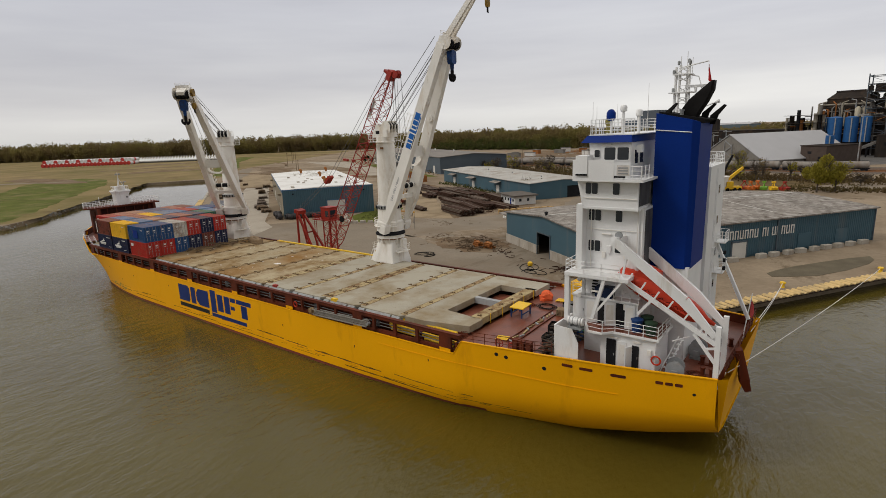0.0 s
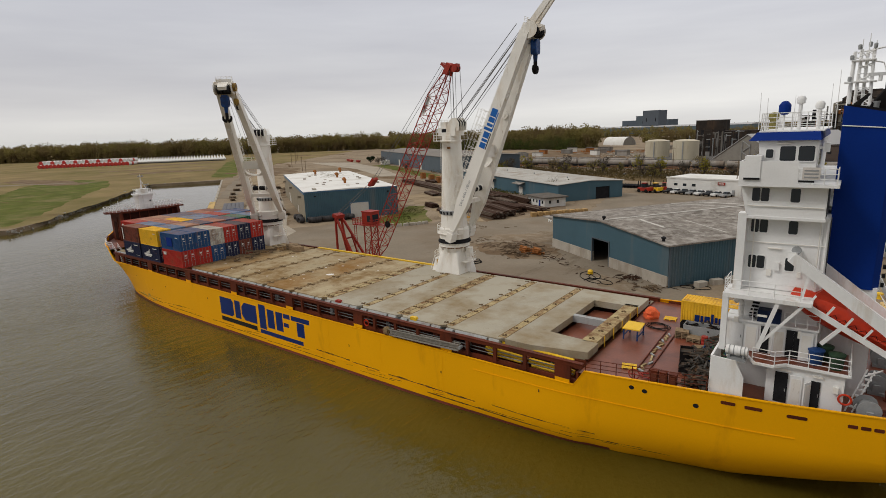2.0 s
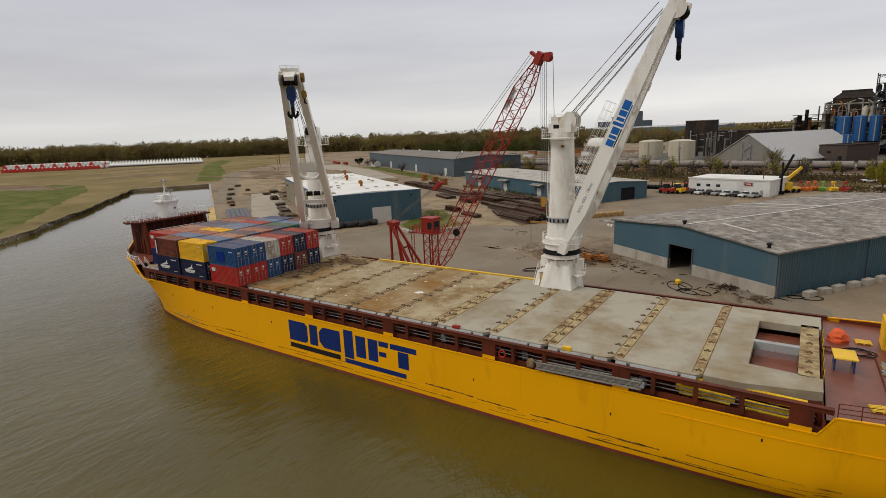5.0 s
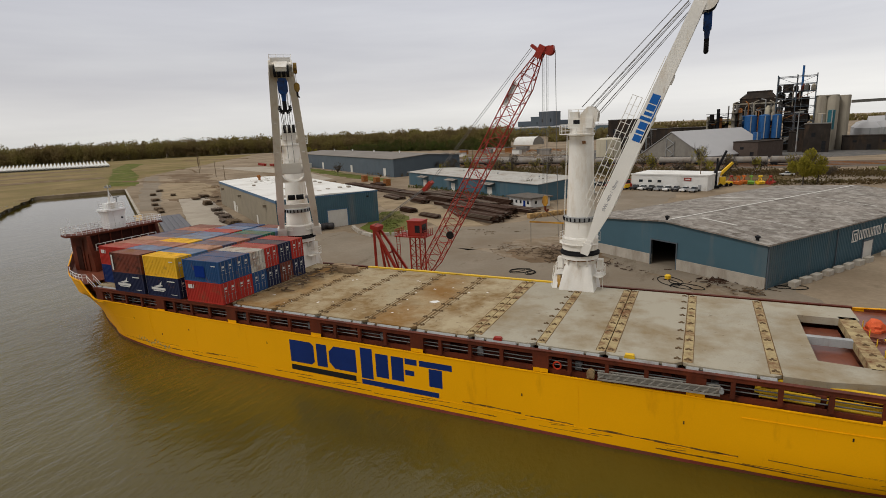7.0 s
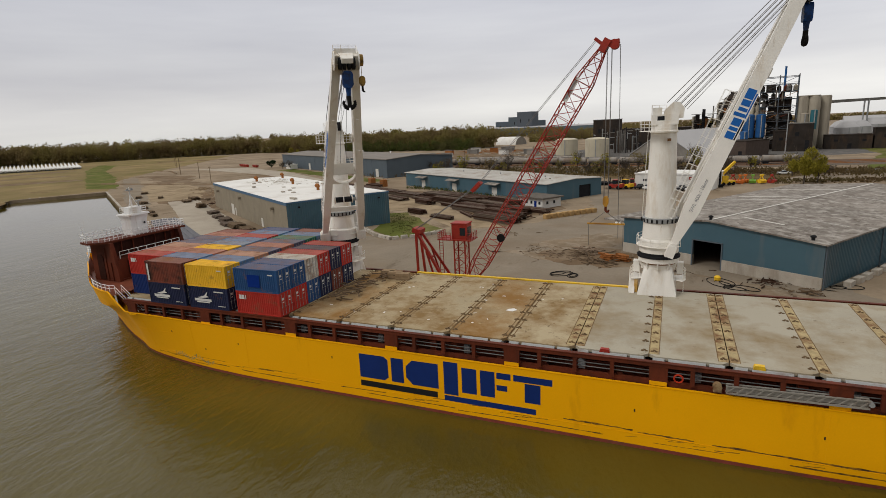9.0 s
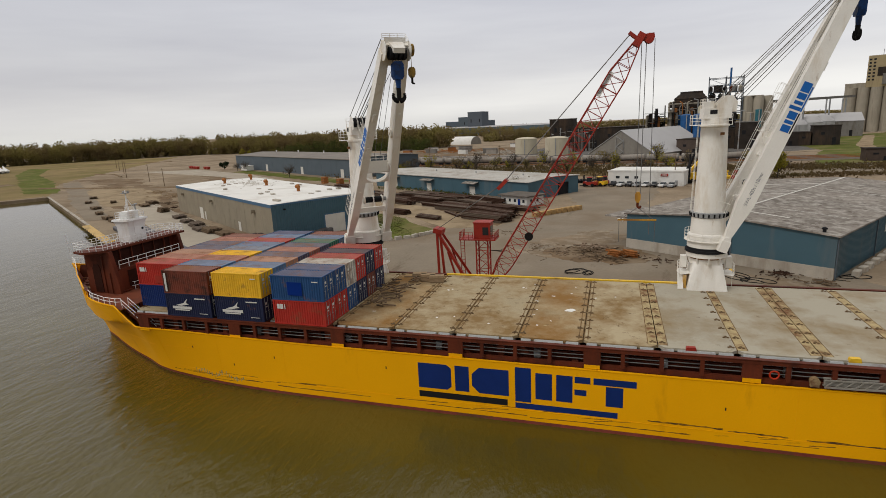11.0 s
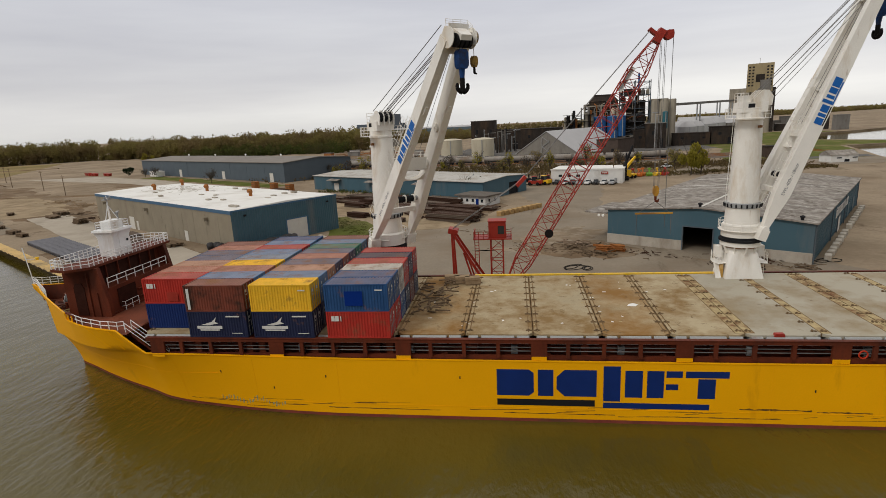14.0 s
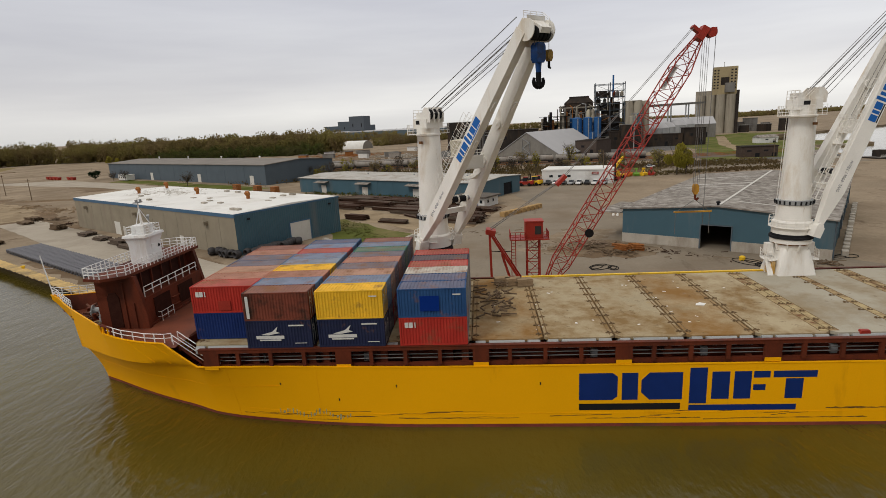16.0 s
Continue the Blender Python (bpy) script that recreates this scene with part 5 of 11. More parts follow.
for f in (0.1, 0.24, 0.38, 0.52, 0.68, 0.84):
    a = S0.lerp(S1, f)
    part("cross_tie", Mesh().beam(a, a + Vector((0.45, 0, 0.8)), 0.13), WHITE, dv)
part("cross_tie", Mesh().beam(S0.lerp(S1, 0.05), D0.lerp(D1, 0.2), 0.16), WHITE, dv)
part("cross_tie", Mesh().beam(S1.lerp(S0, 0.1), D1.lerp(Vector((-7.4, 42.8, 11.35)), 0.75), 0.16), WHITE, dv)
part("stay", Mesh().beam((-13.2, 42.6, 12.2), (-12.2, 42.7, 13.5), 0.22), WHITE, dv)
part("stay", Mesh().beam((-10.7, 58.9, 15.4), (-7.2, 58.3, 8.0), 0.3), WHITE, dv, "white stay beam at the starboard quarter")

boat = thing("lifeboat", Matrix.Translation((-11.5, 44.25, 13.4)) @ Matrix.Rotation(radians(24), 4, "Y"), "orange enclosed free-fall lifeboat nose-down in its frame", "lifeboat")
rr = []
for i in range(13):
    f = i / 12
    L = -4.2 + 8.3 * f
    w = 1.2 * max(0.05, math.sin(math.pi * min(1, f * 1.02 + 0.06))) ** 0.45
    if f > 0.8:
        w *= max(0.06, (1 - f) / 0.2) ** 0.6
    hh = 0.98 * (w / 1.2) ** 0.7 * min(1.0, 0.75 + 1.2 * f)
    rr.append([(L, w * math.cos(a), 0.1 + hh * math.sin(a) * (1.0 if math.sin(a) > 0 else 1.15)) for a in [2 * math.pi * k / 16 for k in range(16)]])
part("hull", Mesh().rings(rr), ORANGE, boat)
part("conning_tower", Mesh().rings([[(-3.0, -0.7, 0.7), (-0.9, -0.7, 0.8), (-0.9, 0.7, 0.8), (-3.0, 0.7, 0.7)], [(-2.6, -0.5, 1.7), (-1.3, -0.5, 1.75), (-1.3, 0.5, 1.75), (-2.6, 0.5, 1.7)]]), ORANGE, boat)
part("rubbing_strake", Mesh().tube((-3.6, -1.25, 0.1), (2.4, -1.28, 0.1), 0.07, 6), ORANGE, boat)
for x in (-1.4, -0.3, 0.8):
    part("hatch", Mesh().box(x - 0.2, x + 0.2, -0.55, -0.2, 0.88, 1.0), CRANEWHITE, boat, "pale hatch on the lifeboat")
gl = Mesh()
for k in range(9):
    x = -3.2 + k * 0.62
    gl.tube((x, -1.27, 0.35), (x + 0.31, -1.33, 0.05), 0.02, 4).tube((x + 0.31, -1.33, 0.05), (x + 0.62, -1.27, 0.35), 0.02, 4)
part("grab_line", gl, BLACK, boat, "dark looped grab line")

# stern deck gear
def winch(x, y, z, ang, label):
    w = thing("mooring_winch", pose(x, y, z, 0, 0, ang), label, "winch", "mooring winches")
    part("drum", Mesh().tube((-0.5, 0, 0.75), (0.5, 0, 0.75), 0.4, 16), GREYMET, w)
    for sx in (-0.55, 0.5):
        part("flange", Mesh().tube((sx, 0, 0.75), (sx + 0.06, 0, 0.75), 0.72, 18), GREYMET, w)
    part("bed", Mesh().box(-0.8, 0.8, -0.5, 0.5, 0, 0.2).box(-0.85, -0.7, -0.2, 0.2, 0.2, 0.8), GREYMET, w)


winch(-10.2, 43.2, 7.21, 100, "grey mooring winch drum on the aft deck")
winch(-9.6, 48.2, 7.21, 90, "grey mooring winch on the red aft deck")
winch(-9.2, 54.0, 7.21, 90, "grey mooring winch on the red aft deck")
for x, y in ((-8.1, 44.6), (-8.6, 46.9), (-8.0, 52.3)):
    b = thing("bollard", pose(x, y, 7.2), "red-brown twin mooring bollard", "bollard", "bollards")
    part("plate", Mesh().box(-0.6, 0.6, -0.25, 0.25, 0, 0.08), BROWN, b)
    for sx in (-0.33, 0.33):
        part("bitt", Mesh().lathe([(0.17, 0.08), (0.17, 0.6), (0.23, 0.62), (0.23, 0.72)], (sx, 0, 0), 12), BROWN, b)


def rope_coil(x, y, z, r, material, label, tilt=0):
    ms = Mesh()
    random.seed(int(abs(x) * 10))
    pts = []
    for k in range(70):
        a = k * 0.36
        q = r * (0.55 + 0.45 * math.sin(k * 0.21) ** 2)
        pts.append(Vector((q * 1.3 * math.cos(a), q * math.sin(a), 0.04 + 0.08 * abs(math.sin(k * 0.5)))))
    for p, q in zip(pts, pts[1:]):
        ms.tube(p, q, 0.035, 5, caps=False)
    solid("rope_coil", ms, material, label, "rope", "rope coils", m=pose(x, y, z))


rope_coil(-8.9, 44.4, 7.2, 0.55, BROWN, "coiled brown mooring rope on the aft deck")
rope_coil(-26.9, 53.4, 7.21, 1.0, BLACK, "dark rope lying in loops on the red deck")
rope_coil(-29.0, 53.0, 7.21, 0.7, BROWN, "brown rope heap beside the hatch frame")

anchor = thing("stern_ramp_arm", Matrix.Identity(4), "rusty brown folded arm hanging over the stern", "arm")
part("arm", Mesh().beam((-6.4, 47.6, 8.9), (-5.8, 47.8, 6.2), 0.9, 0.55, 1.1, 0.7), BROWN, anchor)
part("foot", Mesh().beam((-5.9, 47.8, 6.4), (-5.5, 47.9, 5.3), 1.2, 0.8, 0.7, 0.5), BROWN, anchor, "dark greasy foot")
part("hinge", Mesh().tube((-6.4, 47.0, 8.5), (-6.4, 48.4, 8.5), 0.2, 10), BROWN, anchor)
fs = thing("stern_flag", pose(-6.7, 51.2, 8.15), "furled striped flag on a leaning white staff", "flag")
part("staff", Mesh().tube((0, 0, 0), (0.5, 0, 4.6), 0.045, 6), WHITE, fs)
part("flag", Mesh().rings([[(0.42 + 0.02 * k + 0.3 * math.sin(v * 2.5) * w, 0.12 * math.sin(3 * v + k), 4.3 - 1.7 * v - 0.1 * k) for w, k in ((0, 0), (0.6, 1), (1, 2))] for v in (0, 0.3, 0.6, 0.8, 1)], closed=False, caps=False), mat("flag_faded", (0.35, 0.06, 0.06), 0.8, var=0.3), fs)
railing([(-6.6, 43.0, 8.2), (-6.6, 58.2, 8.2)], SHIP, BROWN, step=2.0)
railing([(-28.8, 39.35, 7.5), (-25.0, 39.55, 7.75), (-21.2, 39.9, 7.9), (-19.7, 40.2, 8.0)], SHIP, BROWN, step=1.4)

# ---- aft deck cargo ----
WOOD = mat("weathered_timber", (0.25, 0.18, 0.11), 0.85, var=0.25, scale=1.5, island=0.25, bump=0.3)
OLDWOOD = mat("grey_brown_timber", (0.17, 0.125, 0.088), 0.9, var=0.35, scale=1.5, island=0.3, bump=0.3)
DKWOOD = mat("dark_timber", (0.12, 0.085, 0.055), 0.9, var=0.3, scale=1.5, island=0.25, bump=0.3)
TARP = mat("orange_tarpaulin", (0.70, 0.13, 0.05), 0.7, var=0.15, scale=2.0, bump=0.4)
NETGREEN = mat("green_netting", (0.06, 0.16, 0.08), 0.9, var=0.35, scale=3.0, bump=0.6)
BLUEPL = mat("blue_plastic", (0.015, 0.05, 0.16), 0.5, var=0.15)
GREENPL = mat("dark_green_plastic", (0.03, 0.06, 0.035), 0.55, var=0.2)

tb = thing("work_table", pose(-28.1, 49.6, 7.2), "yellow-topped steel work table with blue legs", "table")
part("tabletop", Mesh().obox(pose(0, 0, 1.12, 0, 0, 4), 1.6, 2.3, 0.1), YEL2, tb, "yellow painted top")
for sx in (-0.65, 0.65):
    for sy in (-0.95, 0.95):
        part("leg", Mesh().box(sx - 0.06, sx + 0.06, sy - 0.06, sy + 0.06, 0, 1.08), BLUEPL, tb)
    part("stretcher", Mesh().box(sx - 0.04, sx + 0.04, -0.95, 0.95, 0.35, 0.45), BLUEPL, tb)
bd = Mesh()
random.seed(3)
rr = []
for i in range(6):
    z = 0.95 * i / 5
    s = 1.0 - 0.45 * (i / 5) ** 3
    rr.append([(0.85 * s * math.cos(a) * random.uniform(0.72, 1.12), 1.05 * s * math.sin(a) * random.uniform(0.72, 1.12), z + (random.uniform(-0.16, 0.1) if i else 0)) for a in [2 * math.pi * k / 12 for k in range(12)]])
solid("tarpaulin_cover", bd.rings(rr), TARP, "bundle under a crumpled orange tarpaulin", "bundle", m=pose(-28.3, 56.2, 7.2, 0, 0, 10), smooth=25)


def pallet(x, y, z, ang, n=1, material=None):
    t = thing("pallet", pose(x, y, z, 0, 0, ang), "weathered wooden pallet on the deck" if n == 1 else "stack of weathered wooden pallets", "pallet", "pallets")
    for k in range(n):
        b = k * 0.15
        for i in range(5):
            part("slat", Mesh().box(-0.6, 0.6, -0.5 + i * 0.22, -0.36 + i * 0.22, b + 0.11, b + 0.14), material or WOOD, t)
        for i in range(3):
            part("bearer", Mesh().box(-0.6 + i * 0.55, -0.5 + i * 0.55, -0.5, 0.52, b, b + 0.11), material or WOOD, t)
    return t


pallet(-24.2, 51.9, 7.2, 10, 5)
pallet(-23.0, 51.4, 7.2, 0, 3)
pallet(-21.9, 49.6, 7.2, 20, 2)
pallet(-26.2, 42.6, 7.2, 15, 1, YEL2)
pallet(-20.9, 44.9, 7.2, 70, 2, YEL2)
pallet(-26.4, 56.4, 7.2, 5, 1, YEL2)
# strip of deck lashings
lash = thing("lashing_strip", pose(-25.2, 47.6, 7.2, 0, 0, 1.5), "strip of steel lashing gear along the red deck", "lashing gear")
random.seed(8)
for k in range(16):
    y = -5.2 + k * 0.62
    part("lashing_bar", Mesh().obox(pose(random.uniform(-0.2, 0.2), y, 0.08, 0, 0, random.uniform(-40, 60)), 0.16, 0.6, 0.12), SEAM if k % 3 else GREYMET, lash)
part("edge_plate", Mesh().box(-0.5, -0.42, -5.4, 5.2, 0, 0.12).box(0.42, 0.5, -5.4, 5.2, 0, 0.12), BROWN, lash)


def open_bin(x, y, ang, sx, sy, h, material, fill, label):
    t = thing("cargo_bin", pose(x, y, 7.2, 0, 0, ang), label, "bin")
    for a, b, c, d in ((-sx, sx, -sy, -sy + 0.06), (-sx, sx, sy - 0.06, sy), (-sx, -sx + 0.06, -sy + 0.06, sy - 0.06), (sx - 0.06, sx, -sy + 0.06, sy - 0.06)):
        part("side", Mesh().box(a, b, c, d, 0, h), material, t)
    ms = Mesh()
    for k in range(26):
        p = Vector((random.uniform(-sx, sx) * 0.8, random.uniform(-sy, sy) * 0.8, h * random.uniform(0.6, 1.15)))
        a = random.uniform(0, 6.28)
        ms.beam(p, p + Vector((math.cos(a) * 0.7, math.sin(a) * 0.7, random.uniform(-0.1, 0.3))), 0.09, 0.12)
    tagged(part("scrap_fill", ms, fill, t), kind="stuff")


open_bin(-21.3, 52.9, 0, 2.9, 0.7, 1.2, GREYMET, BLACK, "long grey open bin full of dark chain")
open_bin(-20.6, 47.4, 5, 0.9, 1.4, 0.9, BLUEPL, NETGREEN, "blue open bin heaped with gear and green netting")
open_bin(-19.9, 50.0, 0, 0.8, 1.1, 1.0, NETGREEN, NETGREEN, "green mesh bin with green net")
GEARDARK = mat("dark_oily_gear", (0.045, 0.04, 0.034), 0.7, var=0.5, scale=3, island=0.7, stain=(0.12, 0.06, 0.03), stain_amt=0.45, stain_scale=1.5)
heap = Mesh()
random.seed(21)
for k in range(150):
    p = Vector((random.uniform(-1.3, 0.9), random.uniform(-2.3, 2.2), 0))
    p.z = random.uniform(0.05, 1.3 - 0.25 * abs(p.y))
    a, e = random.uniform(0, 6.28), random.uniform(-0.6, 0.8)
    heap.beam(p, p + Vector((math.cos(a), math.sin(a), e)) * random.uniform(0.3, 0.9), random.uniform(0.05, 0.16))
solid("gear_heap", heap, mat("tangled_gear", (0.06, 0.055, 0.05), 0.7, var=0.4, scale=3, island=0.5), "heap of tangled dark lashing chains and gear", "gear heap", kind="stuff", m=pose(-20.4, 44.2, 7.2))
for (x, y, a, n_, sx, sy, zt_, sd) in ((-20.8, 46.2, 0, 220, 1.2, 2.6, 1.7, 5), (-20.2, 42.6, 0, 130, 1.0, 1.3, 1.3, 6), (-21.6, 53.9, 0, 120, 2.2, 0.8, 1.2, 7), (-20.4, 50.2, 0, 130, 1.2, 1.4, 1.5, 8)):
    rn = random.Random(sd)
    hp_ = Mesh()
    for k in range(n_):
        p = Vector((rn.uniform(-sx, sx), rn.uniform(-sy, sy), 0))
        p.z = rn.uniform(0.05, zt_) * max(0.25, 1 - 0.7 * max(abs(p.x) / sx, abs(p.y) / sy) ** 2)
        b_, e_ = rn.uniform(0, 6.28), rn.uniform(-0.5, 0.5)
        hp_.beam(p, p + Vector((math.cos(b_), math.sin(b_), e_)) * rn.uniform(0.25, 1.0), rn.uniform(0.05, 0.3), rn.uniform(0.04, 0.2))
    solid("gear_heap", hp_, GEARDARK, "heap of dark lashing gear, cable and scrap on deck", "gear heap", kind="stuff", m=pose(x, y, 7.21, 0, 0, a))
for x, y, a, w, l, h in ((-22.6, 46.8, 12, 1.1, 1.5, 0.95), (-22.2, 44.4, 5, 0.8, 1.1, 0.7), (-23.9, 53.4, 0, 1.5, 1.0, 1.1)):
    bx_ = thing("gear_crate", pose(x, y, 7.21, 0, 0, a), "black open steel crate of gear on the deck", "crate", "gear crates")
    for x0, x1, y0, y1 in ((-w / 2, w / 2, -l / 2, -l / 2 + 0.05), (-w / 2, w / 2, l / 2 - 0.05, l / 2), (-w / 2, -w / 2 + 0.05, -l / 2 + 0.05, l / 2 - 0.05), (w / 2 - 0.05, w / 2, -l / 2 + 0.05, l / 2 - 0.05)):
        part("side", Mesh().box(x0, x1, y0, y1, 0, h), BLACK, bx_)
    part("contents", Mesh().box(-w / 2 + 0.06, w / 2 - 0.06, -l / 2 + 0.06, l / 2 - 0.06, 0.02, h * 0.75), GEARDARK, bx_)
rope_coil(-24.4, 41.6, 7.22, 0.55, CRANERED, "tangled red hose lying by the rail")
for i, (x, y, c) in enumerate(((-22.0, 50.9, CRANERED), (-21.3, 50.8, CRANERED), (-20.6, 50.7, CRANERED), (-19.9, 50.6, YEL2))):
    solid("oil_drum", Mesh().lathe([(0.29, 0), (0.3, 0.03), (0.29, 0.3), (0.305, 0.31), (0.29, 0.33), (0.29, 0.58), (0.305, 0.6), (0.29, 0.62), (0.3, 0.87), (0.26, 0.88)], (0, 0, 0), 16), c, "red oil drum with rust" if c is CRANERED else "yellow oil drum on the deck", "drum", "oil drums", m=pose(x, y, 7.2))
for x, y, c, lab in ((-13.4, 43.2, BLUEPL, "blue plastic waste drum on the gallery"), (-12.2, 43.0, GREENPL, "dark green waste bin on the gallery"), (-12.9, 44.3, GREENPL, "dark green waste bin on the gallery")):
    solid("waste_bin", Mesh().lathe([(0.4, 0), (0.47, 1.0), (0.52, 1.02), (0.52, 1.12), (0.2, 1.22)], (0, 0, 0), 14), c, lab, "bin", "waste bins", m=pose(x, y, 10.42))
raft = thing("liferaft_canister", pose(-18.1, 41.5, 10.5), "white life raft canister in a cradle", "life raft")
part("shell", Mesh().rings([[(x, r * math.cos(a), 0.5 + r * math.sin(a)) for a in [2 * math.pi * k / 14 for k in range(14)]] for x, r in ((-0.75, 0.2), (-0.7, 0.34), (-0.05, 0.35), (-0.04, 0.38), (0.04, 0.38), (0.05, 0.35), (0.7, 0.34), (0.75, 0.2))]), WHITE, raft)
for x in (-0.5, -0.2, 0.25, 0.5):
    part("hoop", Mesh().tube((x, 0, 0.5), (x + 0.05, 0, 0.5), 0.375, 14), GREYMET, raft)
part("cradle", Mesh().box(-0.5, -0.4, -0.3, 0.3, 0, 0.3).box(0.4, 0.5, -0.3, 0.3, 0, 0.3).box(-0.6, 0.6, -0.3, 0.3, -0.2, 0.0), GREYMET, raft)
# rust-red boxes and hose reel on the port quarter rail
for x, w in ((-23.6, 0.55), (-22.9, 0.55), (-22.2, 0.55)):
    b = thing("deck_locker", pose(x, 40.7, 7.2), "rusty red-brown deck locker at the rail", "locker", "deck lockers")
    part("body", Mesh().box(-w / 2, w / 2, -0.25, 0.25, 0, 1.15), BROWN, b)
    part("lid", Mesh().box(-w / 2 - 0.03, w / 2 + 0.03, -0.28, 0.28, 1.15, 1.22), BROWN, b)
    part("front_panel", Mesh().box(-w / 2 + 0.08, w / 2 - 0.08, -0.275, -0.25, 0.15, 0.95), DECKRED, b)
hw = thing("valve_wheel", pose(-25.0, 40.0, 7.2), "red hand wheel on a stand at the rail", "valve wheel")
part("stand", Mesh().tube((0, 0.1, 0), (0, 0.1, 0.8), 0.06, 8), BROWN, hw)
part("wheel", Mesh().rings([[((0.42 + 0.04 * math.cos(b)) * math.cos(a), 0.04 * math.sin(b), 0.75 + (0.42 + 0.04 * math.cos(b)) * math.sin(a)) for b in [math.pi * k / 3 for k in range(6)]] for a in [2 * math.pi * j / 18 for j in range(19)]], caps=False).tube((-0.4, 0, 0.75), (0.4, 0, 0.75), 0.03, 6).tube((0, 0, 0.35), (0, 0, 1.15), 0.03, 6), CRANERED, hw)
# gangway stowed in the port passage, yellow spreader arms aft
ALU = mat("dull_aluminium", (0.29, 0.27, 0.235), 0.5, var=0.15, scale=1.5, stain=RUST, stain_amt=0.2)
gw = thing("gangway", pose(-46.2, 39.18, 6.42, 0, -1.5), "grey aluminium gangway stowed along the bulwark", "gangway")
for sy in (-0.2, 0.2):
    part("side_truss", Mesh().beam((-4.6, sy, 0), (4.6, sy, 0), 0.1, 0.14).beam((-4.6, sy, 0.6), (4.6, sy, 0.6), 0.08, 0.1), ALU, gw)
for sy in (-0.2, 0.2):
    tr = Mesh()
    for k in range(14):
        tr.beam((-4.6 + k * 0.66, sy, 0), (-3.95 + k * 0.66, sy, 0.6), 0.06)
    part("lattice", tr, ALU, gw)
part("tread", Mesh().box(-4.6, 4.6, -0.02, 0.03, 0.05, 0.55), ALU, gw)
part("end_roller", Mesh().tube((4.7, -0.25, 0.3), (4.7, 0.25, 0.3), 0.18, 10), GREYMET, gw)
part("hoist_drum", Mesh().tube((-5.2, -0.2, 0.35), (-5.2, 0.3, 0.35), 0.34, 14).box(-5.5, -4.9, -0.1, 0.2, -0.1, 0.2), SEAM, gw, "tan hoist drum")
for x0, x1, y, z in ((-39.2, -35.0, 40.3, 6.9), (-34.6, -30.2, 40.4, 6.7), (-38.5, -30.5, 40.9, 7.5)):
    s = thing("spreader_arm", pose(0, 0, 0), "yellow hydraulic arm lying in the passage", "arm", "yellow arms")
    part("beam", Mesh().beam((x0, y, z), (x1, y, z - 0.15), 0.3, 0.4), YEL2, s)
    part("cylinder", Mesh().tube((x0 + 0.3, y - 0.1, z - 0.42), (x1 - 0.3, y - 0.1, z - 0.5), 0.14, 10), YEL2, s)
solid("yellow_wedge", Mesh().slab([(-0.5, 0), (0.5, 0), (0.35, 0.55), (-0.35, 0.55)], pose(0, 0, 0, 90), 0.4), YEL2, "small yellow steel chock at the hatch edge", "chock", m=pose(-48.45, 40.7, 7.75))
solid("red_wedge", Mesh().slab([(-0.5, 0), (0.5, 0), (0.35, 0.5), (-0.35, 0.5)], pose(0, 0, 0, 90), 0.4), CRANERED, "small red steel chock at the hatch edge", "chock", m=pose(-60.2, 40.7, 7.75))
for x in (-54.25,):
    solid("life_ring", Mesh().rings([[((0.33 + 0.07 * math.cos(b)) * math.cos(a), 0.07 * math.sin(b), 0.4 + (0.33 + 0.07 * math.cos(b)) * math.sin(a)) for b in [math.pi * k / 3 for k in range(6)]] for a in [2 * math.pi * j / 16 for j in range(17)]], caps=False), ORANGE, "orange life ring on the bulwark", "life ring", "life rings", m=pose(x, 39.06, 6.55))
# long yellow lashing beam along the starboard rail
solid("lashing_beam", Mesh().beam((-88, 0, 0), (-58, 0, 0), 0.45, 0.35).box(-84, -83.5, -0.3, 0.3, -0.6, 0.1).box(-70, -69.5, -0.3, 0.3, -0.6, 0.1).box(-60, -59.5, -0.3, 0.3, -0.6, 0.1), YEL2, "long yellow steel beam along the starboard rail", "beam", m=pose(0, 60.9, 7.75))
# loose planks, dunnage and litter on the covers
random.seed(31)
dn = Mesh()
for k in range(60):
    p = Vector((-91.5 + random.gauss(0, 1.1), 50 + random.uniform(-4.5, 7), 8.12 + random.random() * 0.85))
    a = random.uniform(0, 6.28)
    dn.beam(p, p + Vector((math.cos(a), math.sin(a), 0)) * random.uniform(0.5, 1.6), 0.16, 0.12)
solid("dunnage_heap", dn, DKWOOD, "heap of dark dunnage timber beside the containers", "dunnage", kind="stuff")
for k in range(3):
    solid("timber_crate", Mesh().box(-0.9, 0.9, -0.5, 0.5, 0, 0.9).box(-0.95, 0.95, -0.55, -0.5, 0.1, 0.25).box(-0.95, 0.95, -0.55, -0.5, 0.6, 0.75), WOOD, "squared timber bundle on the hatch cover", "timber", "timber bundles", m=pose(-90.6 + k * 1.3, 57.2 - k * 0.4, 8.07, 0, 0, 12))
for k in range(46):
    x, y = random.uniform(-93, -62), random.uniform(42, 58.5)
    w, l = random.uniform(0.08, 0.26), random.uniform(0.12, 0.4)
    solid("paper_scrap", Mesh().obox(pose(0, 0, 0.006, 0, 0, random.uniform(0, 180)), w, l, 0.008), ROOFWHITE if k % 3 else SEAM, "pale scrap lying on the hatch cover", "litter", "scraps on the hatch covers", m=pose(x, y, 8.061))
solid("paper_scrap", Mesh().slab([(-0.6, -0.35), (0.2, -0.5), (0.6, 0.1), (0.15, 0.5), (-0.35, 0.2)], Matrix.Identity(4), 0.01), ROOFWHITE, "large pale sheet lying on the hatch cover", "litter", "scraps on the hatch covers", m=pose(-70.8, 48.5, 8.075))

